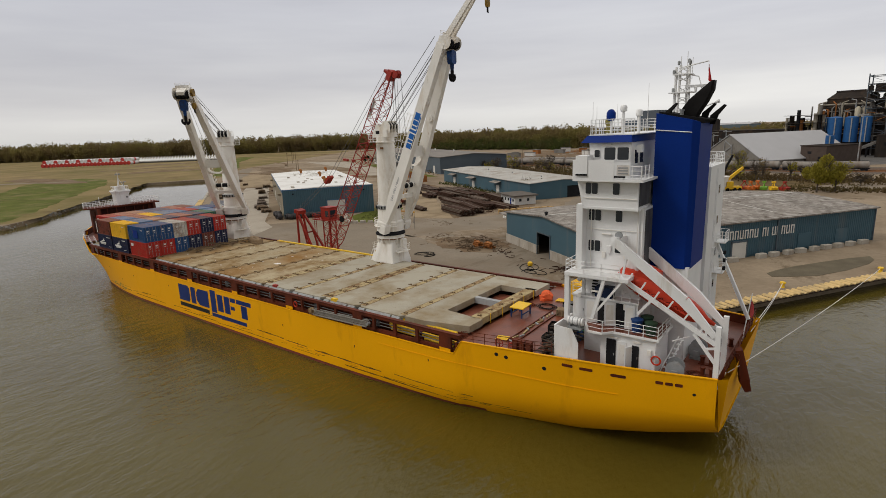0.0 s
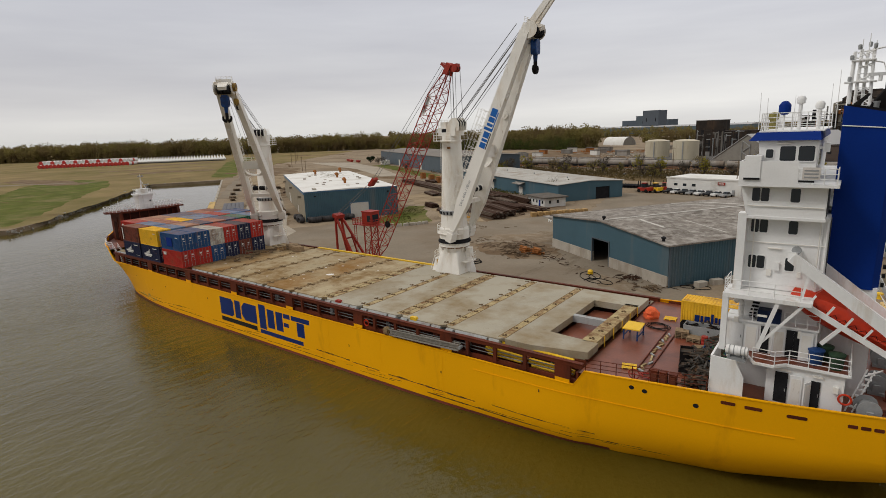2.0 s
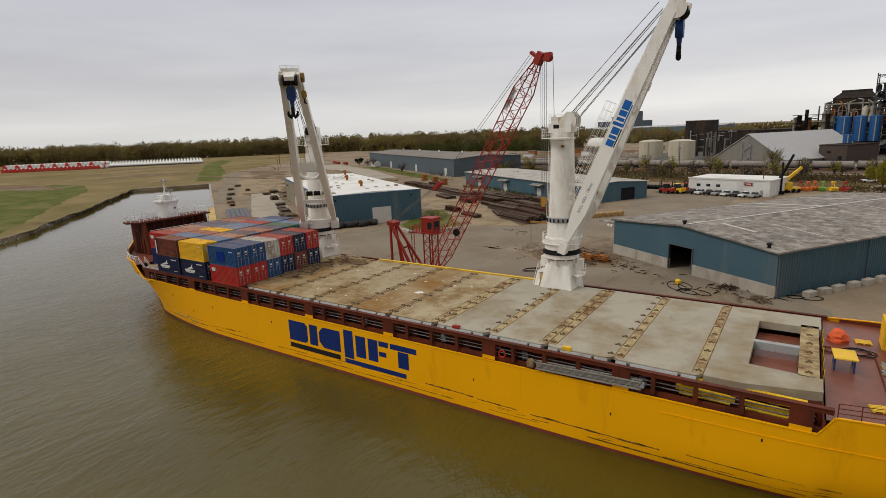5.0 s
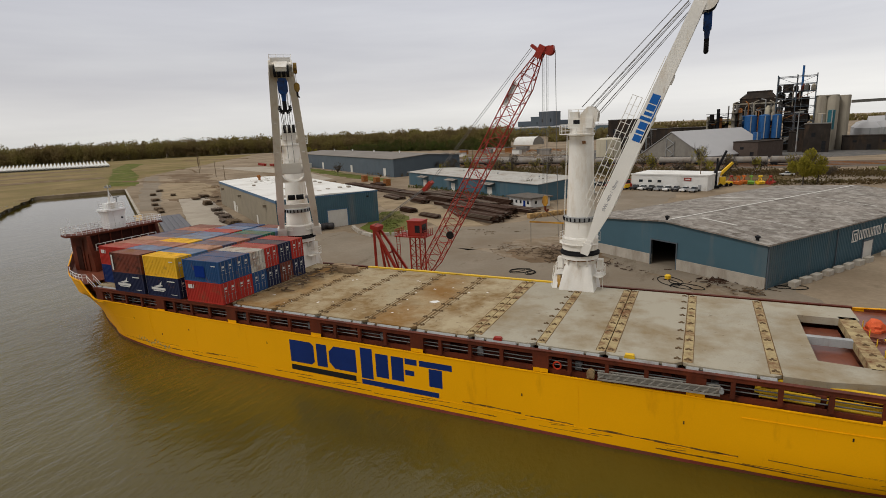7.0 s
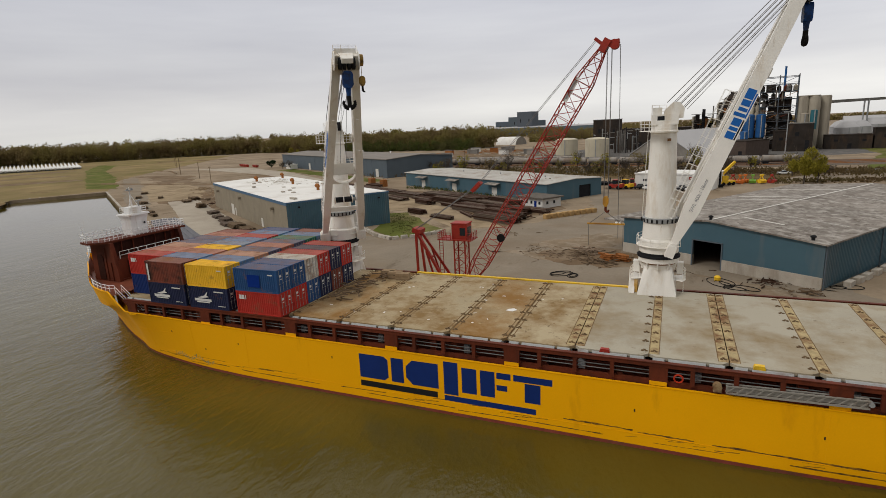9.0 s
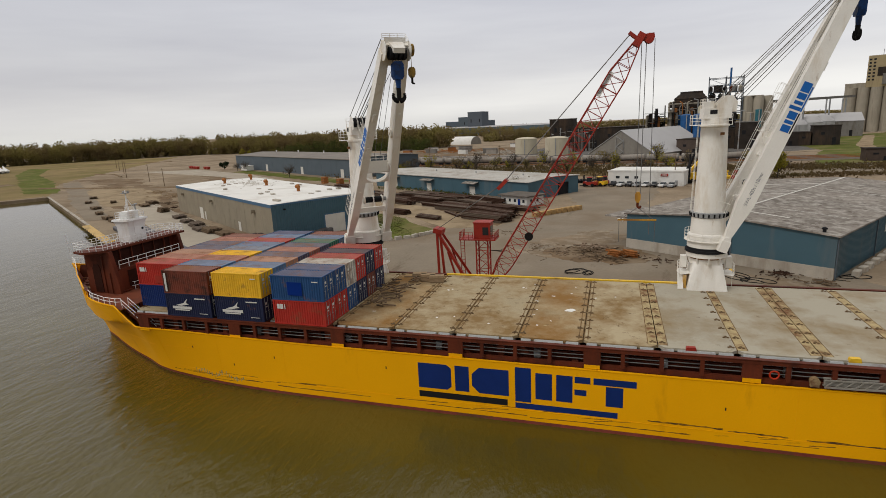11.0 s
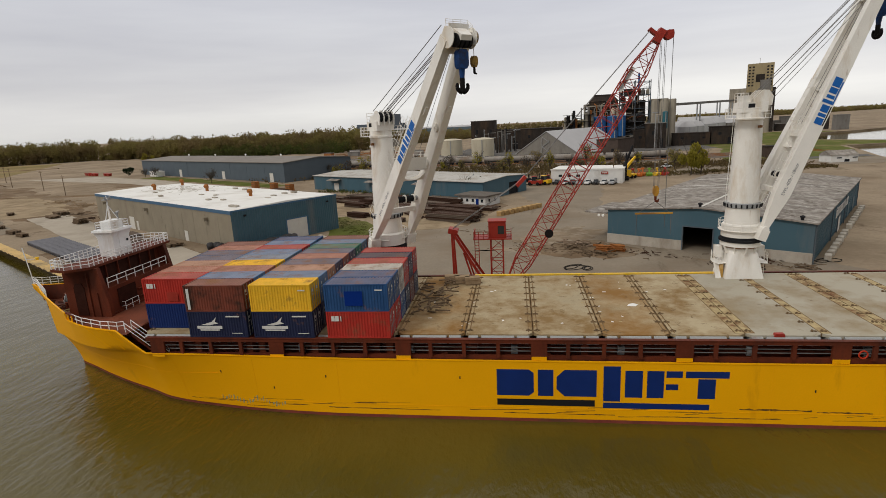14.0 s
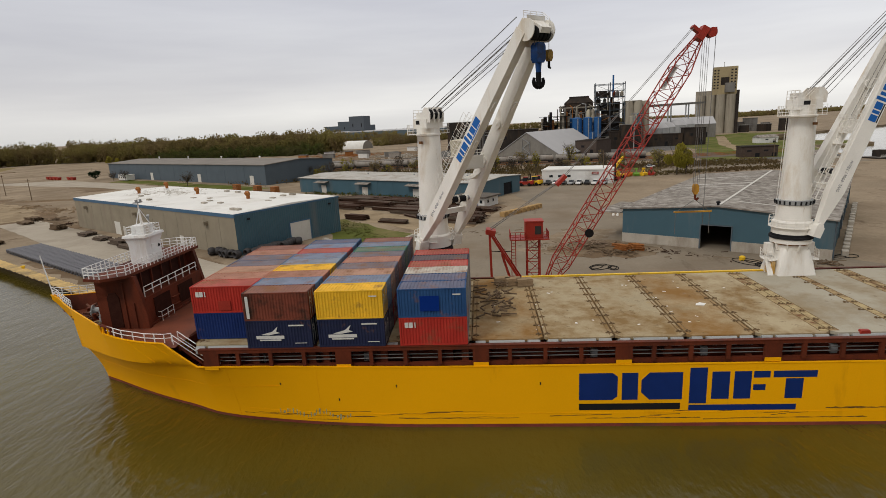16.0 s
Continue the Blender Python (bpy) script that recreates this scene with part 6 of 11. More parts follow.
# ---- forecastle ----
fc = thing("forecastle_house", Matrix.Identity(4), "red-brown forecastle breakwater house with white top rails", "deckhouse")
wallm = BROWN
part("lower_wall", Mesh().box(-132.5, -127.6, 44.6, 57.0, 8.2, 11.3), wallm, fc)
part("upper_wall", Mesh().box(-132.8, -129.2, 44.0, 57.6, 11.3, 13.75), wallm, fc)
for y in (44.0, 57.0):
    part("side_fin", Mesh().slab([(-132.8, 8.2), (-127.3, 8.2), (-127.3, 9.5), (-128.2, 13.75), (-132.8, 13.75)], pose(0, y + 0.6, 0, 90), 0.6), wallm, fc)
part("bridge_platform", Mesh().slab([(-132.9, 42.6), (-130.6, 42.0), (-128.6, 43.5), (-128.3, 58.8), (-131.2, 59.0), (-132.9, 58.2)], Matrix.Translation((0, 0, 13.75)), 0.28), wallm, fc)
# the recesses' shade is put into this near-black brown; the panels are flat
RECESS_SHADE = mat("shaded_brown_recess", (0.035, 0.012, 0.008), 0.7, var=0.3, scale=1.5)
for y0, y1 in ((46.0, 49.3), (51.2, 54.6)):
    rc = part("recess", Mesh().box(-127.59, -127.52, y0, y1, 8.8, 10.9), RECESS_SHADE, fc, "flat aft wall panel with a recess's shade in its dark colour")
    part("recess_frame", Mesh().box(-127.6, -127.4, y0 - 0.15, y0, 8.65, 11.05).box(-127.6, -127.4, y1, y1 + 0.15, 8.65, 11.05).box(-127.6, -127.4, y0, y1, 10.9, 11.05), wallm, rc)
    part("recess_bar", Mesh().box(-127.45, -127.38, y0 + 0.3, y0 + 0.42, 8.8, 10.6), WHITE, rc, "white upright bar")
part("recess", Mesh().box(-129.19, -129.12, 45.2, 56.2, 11.6, 13.55), RECESS_SHADE, fc, "wide flat panel with the shade under the platform in its colour")
for y in (46.5, 48.6, 50.7, 52.8, 54.9):
    part("recess_rib", Mesh().box(-129.15, -128.9, y - 0.07, y + 0.07, 11.4, 13.7), wallm, fc)
for z in (9.0, 9.9):
    part("wall_shelf", Mesh().box(-127.6, -127.3, 49.5, 51.0, z, z + 0.08), wallm, fc)
part("kick_rail", Mesh().box(-127.6, -127.42, 44.8, 56.8, 8.25, 8.45), wallm, fc)
part("recess", Mesh().slab([(-131.6, 8.4), (-130.2, 8.4), (-130.2, 11.6), (-130.5, 12.1), (-131.3, 12.1), (-131.6, 11.6)], pose(0, 44.0, 0, 90), 0.08), RECESS_SHADE, fc, "flat port wall panel with a doorway's shade in its dark colour")
for x in (-129.6, -128.6):
    part("wall_stiffener", Mesh().box(x - 0.06, x + 0.06, 43.86, 44.0, 8.3, 13.2 if x < -129 else 11.0), wallm, fc)
railing([(-128.0, 45.2, 11.3), (-128.0, 56.8, 11.3)], fc, WHITE, rails=2, step=1.6, r=0.045)
railing([(-128.5, 46.0, 8.2), (-127.2, 46.5, 8.2), (-127.2, 49.0, 8.2)], fc, WHITE, rails=2)
railing([(-130.7, 42.15, 14.03), (-132.8, 42.7, 14.03), (-132.8, 58.1, 14.03), (-131.2, 58.9, 14.03), (-128.45, 58.7, 14.03), (-128.7, 43.7, 14.03), (-130.7, 42.15, 14.03)], fc, WHITE, rails=3, step=0.75, r=0.04)
for ob in fc.children:
    for v in [q.co for q in ob.data.vertices] + [c.location for c in ob.children]:
        v.y = YC + (v.y - YC) * 0.89
        v.x = -127.6 + (v.x + 127.6) * 0.93
ph = thing("lookout_house", pose(-130.2, 50.6, 14.03), "small white lookout house with flared top and mast", "deckhouse")
sq = lambda a, b, z: [(-a, -b, z), (a, -b, z), (a, b, z), (-a, b, z)]
part("wall_shell", Mesh().rings([sq(1.0, 1.35, 0), sq(1.0, 1.35, 2.1), sq(1.2, 1.6, 2.9)]), WHITE, ph)
part("roof", Mesh().rings([sq(1.35, 1.75, 2.9), sq(1.3, 1.7, 3.15)]), WHITE, ph)
part("upper_box", Mesh().rings([sq(0.7, 0.9, 3.15), sq(0.7, 0.9, 4.1)]), WHITE, ph)
part("door", Mesh().box(1.0, 1.05, -0.45, 0.4, 0.15, 1.95), WHITE, ph)
part("porthole", Mesh().tube((1.04, 0.85, 1.6), (1.08, 0.85, 1.6), 0.17, 12), GLASS, ph, "small dark porthole")
railing([(-0.9, -1.4, 3.15), (1.1, -1.4, 3.15), (1.1, 1.4, 3.15), (-0.9, 1.4, 3.15), (-0.9, -1.4, 3.15)], ph, WHITE, height=0.9, step=0.8, r=0.03)
part("mast", Mesh().tube((0, 0, 4.1), (0, 0, 7.0), 0.12, 8, 0.06), WHITE, ph)
for dx, dy in ((0.6, 0.6), (0.6, -0.6), (-0.6, 0.0)):
    part("mast_stay", Mesh().tube((dx, dy, 4.1), (0, 0, 5.9), 0.05, 6), WHITE, ph)
part("masthead_lamp", Mesh().box(-0.25, 0.25, -0.5, 0.5, 6.5, 6.6).tube((0.1, 0.35, 6.55), (0.1, 0.35, 6.85), 0.14, 8).tube((0.1, -0.35, 6.55), (0.1, -0.35, 6.85), 0.14, 8), GREYMET, ph)
part("radar_scanner", Mesh().obox(pose(0.3, 0.9, 4.9, 0, 0, 30), 0.25, 1.5, 0.16).tube((0.3, 0.9, 4.1), (0.3, 0.9, 4.9), 0.09, 8), GREYMET, ph)
# stair, rails and gear of the forecastle
fst = thing("forecastle_stair", Matrix.Identity(4), "white-railed steel stair down from the forecastle", "stair")
for k in range(9):
    part("tread", Mesh().box(-121.6 + k * 0.36, -121.3 + k * 0.36, 40.3, 41.1, 8.0 - k * 0.3, 8.06 - k * 0.3), BROWN, fst)
for y in (40.25, 41.15):
    part("handrail", Mesh().tube((-122.2, y, 9.2), (-118.4, y, 6.2), 0.045, 6).tube((-122.2, y, 8.7), (-118.4, y, 5.7), 0.035, 6).tube((-122.2, y, 8.0), (-122.2, y, 9.2), 0.04, 6).tube((-118.4, y, 5.3), (-118.4, y, 6.2), 0.04, 6), WHITE, fst)
    part("stringer", Mesh().beam((-121.7, y, 8.0), (-118.5, y, 5.3), 0.06, 0.2), BROWN, fst)
railing([(-130.6, 42.75, 8.45), (-128.0, 41.35, 8.5), (-125.0, 40.35, 8.5), (-122.8, 39.95, 8.55), (-122.3, 40.3, 8.5)], SHIP, WHITE, rails=2, step=1.3, height=0.85, r=0.04)
railing([(-137.6, 47.3, 9.68), (-140.0, 49.1, 9.88), (-141.5, 50.25, 10.1), (-142.4, 50.6, 10.3), (-141.5, 51.0, 10.1), (-139.0, 53.0, 9.8)], SHIP, WHITE, rails=3, step=0.8, height=0.95, r=0.035)
part("jackstaff", Mesh().tube((-142.3, 50.6, 10.2), (-142.9, 50.6, 15.0), 0.06, 6).tube((-142.7, 50.6, 13.5), (-142.3, 51.3, 13.3), 0.03, 5), WHITE, SHIP, "white jackstaff at the bow")
for k in range(4):
    x = -131.1 + k * 0.45
    part("bulwark_roller", Mesh().tube((x, hull_y(-1, x, 8.45) + 0.2, 8.4), (x, hull_y(-1, x, 8.45) + 0.2, 9.25), 0.12, 8), YELLOW if k % 2 == 0 else BROWN, SHIP, "upright fairlead roller")
part("fairlead_top", Mesh().beam((-131.3, 43.1, 9.28), (-129.5, 42.15, 9.28), 0.3, 0.12), BROWN, SHIP)
for s in (-1, 1):
    st = [-134.0 + k * 0.9 for k in range(13)]
    part("deck_edge_lip", Mesh().rings([[(x, YC + s * (abs(hull_y(1, x, 8.5) - YC) - o), z) for o, z in ((0.25, 8.2), (0.25, 8.42), (0.15, 8.42), (0.15, 8.2))] for x in st if x > -131.2]), BROWN, SHIP)
winch(-135.6, 48.6, 8.21, 20, "grey anchor winch on the forecastle")
winch(-135.0, 52.5, 8.21, 0, "grey anchor winch on the forecastle")
winch(-133.6, 47.3, 8.21, 60, "grey mooring winch on the forecastle")
random.seed(5)
for k in range(8):
    x, y = random.uniform(-137.5, -133.5), 0
    y = 50.6 + random.uniform(-0.55, 0.1) * (hull_y(1, x, 9.5) - 50.6)
    b = thing("bollard", pose(x, y, 8.2, 0, 0, random.uniform(0, 180)), "red-brown twin mooring bollard", "bollard", "bollards")
    part("plate", Mesh().box(-0.6, 0.6, -0.25, 0.25, 0, 0.08), BROWN, b)
    for sx in (-0.33, 0.33):
        part("bitt", Mesh().lathe([(0.17, 0.08), (0.17, 0.6), (0.23, 0.62), (0.23, 0.72)], (sx, 0, 0), 12), BROWN, b)
random.seed(17)
cl = Mesh()
for k in range(70):
    x = random.uniform(-138.5, -132.8)
    w = (hull_y(1, x, 9.5) - 50.6) * 0.8
    p = Vector((x, 50.6 + random.uniform(-1, 1) * w, 8.22 + random.random() * 0.5))
    a = random.uniform(0, 6.28)
    cl.beam(p, p + Vector((math.cos(a), math.sin(a), random.uniform(-0.1, 0.3))) * random.uniform(0.3, 1.1), random.uniform(0.08, 0.3))
solid("deck_clutter", cl, mat("rusty_deck_gear", (0.11, 0.05, 0.035), 0.8, var=0.4, scale=2, island=0.5), "rusty chain stoppers, rollers and ropes on the forecastle", "gear", kind="stuff")
rope_coil(-134.4, 46.6, 8.2, 0.6, SEAM, "tan mooring rope coil on the forecastle")
rope_coil(-136.4, 49.6, 8.2, 0.6, SEAM, "tan mooring rope coil on the forecastle")
# ---- containers ----
CL, CW, CH = 6.06, 2.44, 2.62
PAL = dict(red=(0.42, 0.035, 0.025), navy=(0.02, 0.025, 0.06), yellow=(0.80, 0.46, 0.03), blue=(0.025, 0.075, 0.19), brown=(0.20, 0.055, 0.035), salmon=(0.42, 0.17, 0.11), slate=(0.10, 0.11, 0.17),
           steel=(0.20, 0.27, 0.36), green=(0.03, 0.16, 0.10), white=(0.55, 0.53, 0.47), sky=(0.13, 0.22, 0.36), tan=(0.45, 0.24, 0.15), darkblue=(0.012, 0.03, 0.13))
CMAT = {k: mat("container_" + k + "_paint", c, 0.55, var=0.14, scale=0.8, stain=(0.20, 0.09, 0.05) if k != "brown" else (0.05, 0.028, 0.02), stain_amt=0.5 if k in ("white", "brown") else 0.06 if k in ("yellow", "navy", "darkblue") else 0.18, stain_scale=0.7, bump=0.08, spec=0.14, second=((0.07, 0.04, 0.03), 0.80 if k == "yellow" else 0.70, 1.3, (1, 1, 0.35))) for k, c in PAL.items()}
RMAT = {k: mat("container_" + k + "_faded_roof", tuple(v * (0.9 if k == "yellow" else 0.68) + w * (0.1 if k == "yellow" else 0.32) for v, w in zip(c, (0.42, 0.33, 0.28))), 0.75, var=0.2, scale=0.7, stain=(0.26, 0.13, 0.07), stain_amt=0.34, stain_scale=0.5, bump=0.1, second=((0.10, 0.06, 0.04), 0.62, 1.2, (1, 1, 1))) for k, c in PAL.items()}
MARKW = mat("white_stencil", (0.62, 0.61, 0.58), 0.6, var=0.1, scale=2)
PROTO = {}


def corrugated(ms, p, u, n, length, height, pitch, depth):
    """A trapezoid-ribbed steel sheet from p along u, standing up, its ribs proud along n."""
    p, u, n = Vector(p), Vector(u), Vector(n)
    k = max(2, round(length / pitch))
    s = length / k
    prof = []
    for i in range(k):
        prof += [(i * s, 0), (i * s + s * 0.3, 0), (i * s + s * 0.5, depth), (i * s + s * 0.8, depth)]
    prof.append((length, 0))
    ms.rings([[p + u * a + n * d, p + u * a + n * d + Vector((0, 0, height))] for a, d in prof], closed=False, caps=False)


def container_proto(colour):
    t = thing("shipping_container", Matrix.Identity(4), colour + " corrugated steel twenty-foot shipping container", "container", "stacked containers")
    m = CMAT[colour]
    L2, W2 = CL / 2, CW / 2
    ms = Mesh()
    for s in (-1, 1):
        corrugated(ms, (-L2 + 0.12, s * (W2 - 0.06), 0.14), (1, 0, 0), (0, s, 0), CL - 0.24, CH - 0.24, 0.28, 0.045)
    corrugated(ms, (-L2 + 0.05, -W2 + 0.12, 0.14), (0, 1, 0), (-1, 0, 0), CW - 0.24, CH - 0.24, 0.28, 0.04)
    ms.box(-L2 + 0.08, L2 - 0.1, -W2 + 0.1, W2 - 0.1, 0.1, 0.18)
    part("side_sheeting", ms, m, t, smooth=0)
    rf = Mesh()
    st = (CL - 0.3) / 18
    prof = [(-L2 + 0.15 + i * st + st * f, CH - 0.05 + h) for i in range(18) for f, h in ((0, 0), (0.3, 0), (0.42, 0.04), (0.88, 0.04))]
    prof = [(-L2 + 0.08, CH - 0.05)] + prof + [(L2 - 0.08, CH - 0.05)]
    rf.rings([[(x, -W2 + 0.08, z) for x, z in prof], [(x, W2 - 0.08, z) for x, z in prof]], closed=False, caps=False)
    part("roof", rf, RMAT[colour], t, "sun-faded corrugated roof", smooth=0)
    fr = Mesh()
    for sx in (-1, 1):
        for sy in (-1, 1):
            fr.box(*sorted((sx * L2, sx * (L2 - 0.16))), *sorted((sy * W2, sy * (W2 - 0.14))), 0, CH)
        fr.box(*sorted((sx * L2, sx * (L2 - 0.12))), -W2 + 0.14, W2 - 0.14, 0, 0.14).box(*sorted((sx * L2, sx * (L2 - 0.12))), -W2 + 0.14, W2 - 0.14, CH - 0.12, CH)
    for sy in (-1, 1):
        fr.box(-L2 + 0.16, L2 - 0.16, *sorted((sy * W2, sy * (W2 - 0.1))), 0, 0.14).box(-L2 + 0.16, L2 - 0.16, *sorted((sy * W2, sy * (W2 - 0.1))), CH - 0.1, CH)
    part("frame", fr, m, t)
    for s in (-1, 1):
        d = part("door", Mesh().box(L2 - 0.1, L2 - 0.03, *sorted((s * 0.02, s * (W2 - 0.15))), 0.16, CH - 0.14), m, t)
        for yb, z0, z1 in ((0.72, 1.75, 2.0), (0.66, 1.45, 1.55)):
            part("door_plate", Mesh().box(L2 - 0.03, L2 - 0.015, *sorted((s * 0.4, s * yb)), z0, z1), MARKW, d, "white stencilled bar")
        for y in (0.28, 0.8):
            part("locking_bar", Mesh().tube((L2 + 0.01, s * y, 0.12), (L2 + 0.01, s * y, CH - 0.1), 0.025, 6).box(L2, L2 + 0.03, *sorted((s * (y - 0.12), s * (y + 0.12))), 1.0, 1.06), GREYMET, d, "galvanised locking bar")
    return t


def place_container(colour, x, y, z):
    if colour not in PROTO:
        PROTO[colour] = container_proto(colour)
        PROTO[colour].matrix_basis = pose(x, y, z)
        return PROTO[colour]
    return copy_thing(PROTO[colour], pose(x, y, z))


STACK0 = 8.12
BAYS = [
    (-97.35, 39.25, ["blue", "blue", "white", "red", "navy", "red"], ["red", "red", "blue", "navy", "brown", "navy"]),
    (-104.75, 39.3, ["yellow", "sky", "tan", "slate", "salmon", "slate", "green", "sky", "brown"], ["navy", "slate", "red", "blue", "brown", "navy", "red", "slate", "blue"]),
    (-111.45, 39.3, ["brown", "sky", "salmon", "yellow", "steel", "sky", "red", "sky", "blue"], ["navy", "red", "blue", "brown", "navy", "slate", "red", "blue", "brown"]),
    (-117.6, 41.75, ["red", "salmon", "tan", "slate", "slate", "salmon", "brown"], ["darkblue", "red", "blue", "brown", "navy", "slate", "red"]),
]
for bx, by, tops, lows in BAYS:
    for i, (a, b) in enumerate(zip(tops, lows)):
        y = by + CW / 2 + i * 2.5
        place_container(b, bx, y, STACK0)
        place_container(a, bx, y, STACK0 + CH + 0.02)


# the cargo line's own deck container, and painted marks on container sides
big = place_container("yellow", -22.15, 56.5, 7.2)
big["label"] = "yellow corrugated container with dark block marks on deck"


def side_mark(x, y, z, w, h, material, label, shape=None):
    o = shape or [(-w / 2, -h / 2), (w / 2, -h / 2), (w / 2, h / 2), (-w / 2, h / 2)]
    solid("container_mark", Mesh().slab(o, pose(0, 0, 0, 90), 0.012), material, label, "marking", "painted marks on containers", m=pose(x, y, z))


for k, (a, b) in enumerate(((-1.9, -1.45), (-1.35, -1.1), (-1.0, -0.5), (-0.4, -0.15), (-0.05, 0.2), (0.3, 0.75), (0.85, 1.45))):
    side_mark(-22.15 + (a + b) / 2 + 0.2, 55.262, 7.2 + 0.95 + (0.15 if k == 3 else 0), b - a, 0.75 + (0.3 if k == 3 else 0), BLUE_LOGO, "dark blue block mark on a yellow container")
wing = [(-0.9, -0.05), (0.2, 0.25), (0.75, 0.75), (0.55, 0.25), (0.9, 0.1), (0.3, 0.0), (-0.2, -0.1)]
for bx in (-104.75, -111.45):
    side_mark(bx - 0.75, 39.245, STACK0 + 1.35, 1, 1, MARKW, "white wing-shaped emblem on a navy container", wing)
    side_mark(bx - 0.8, 39.245, STACK0 + 1.05, 2.6, 0.3, MARKW, "white block mark on a navy container")
    side_mark(bx - 0.8, 39.245, STACK0 + 0.78, 2.0, 0.13, MARKW, "thin white block mark on a navy container")
    side_mark(bx + 1.7, 39.245, STACK0 + 2.15, 1.4, 0.13, MARKW, "thin white bar on a navy container")
    side_mark(bx + 2.0, 39.245, STACK0 + 0.45, 1.1, 0.06, MARKW, "thin white bar on a navy container")
for bx, by, z in ((-97.35, 39.195, STACK0 + 1.95), (-117.6, 41.695, STACK0 + CH + 1.9)):
    for k, w in enumerate((0.32, 0.36, 0.1)):
        side_mark(bx - 2.35 + k * 0.38, by, z, w, 0.5, MARKW, "white block mark on a red container")
side_mark(-111.45 - 2.6, 39.245, STACK0 + CH + 1.3, 0.28, 2.1, MARKW, "white vertical stripe on a brown container")
side_mark(-117.6 + 0.2, 41.695, STACK0 + CH + 0.75, 1.2, 0.95, CRANERED, "bright red repaired patch on a container")
side_mark(-97.35 - 0.2, 39.195, STACK0 + CH + 1.3, 1.7, 1.4, FUNNEL, "bright blue repainted patch on a container")
for bx, by in ((-97.35, 39.19), (-104.75, 39.24)):
    side_mark(bx + 2.2, by, STACK0 + CH + 2.1, 0.7, 0.12, MARKW, "thin white bar on a container")
# posts that carry the outer containers over the passage
for bx in (-97.35, -104.75, -111.45):
    for dx in (-2.7, 2.7):
        solid("container_post", Mesh().box(-0.3, 0.3, -0.5, 0.5, -2.15, 0.68).box(-0.35, 0.35, -0.6, 0.6, 0.68, 0.76), BROWN, "red-brown post under the outer containers", "post", "container posts", m=pose(bx + dx, 40.35, 7.35))

# ---- deck cranes ----
def text_mesh(words, size, m, name="lettering"):
    cu = bpy.data.curves.new(name, "FONT")
    cu.body, cu.size, cu.extrude, cu.align_x, cu.align_y = words, size, 0.006, "CENTER", "CENTER"
    ob = bpy.data.objects.new(name, cu)
    me = bpy.data.meshes.new_from_object(ob)
    bpy.data.objects.remove(ob)
    bpy.data.curves.remove(cu)
    me.transform(m)
    return me


RUSTYEL = mat("ochre_rust_stain", (0.46, 0.27, 0.07), 0.75, var=0.3, scale=1.0, stain=(0.7, 0.62, 0.48), stain_amt=0.4, stain_scale=0.8, streak=3)
AUXYEL = mat("greased_yellow", (0.30, 0.18, 0.035), 0.6, var=0.4, scale=2.0, stain=(0.04, 0.03, 0.02), stain_amt=0.5, stain_scale=1.5)
RUSTLAMP = mat("rusty_lamp", (0.22, 0.11, 0.05), 0.8, var=0.3, scale=3)
INK = mat("grey_stencil_ink", (0.25, 0.25, 0.26), 0.6, var=0.1)
LOGOSKY = mat("crane_logo_blue", (0.012, 0.12, 0.42), 0.45, var=0.06)


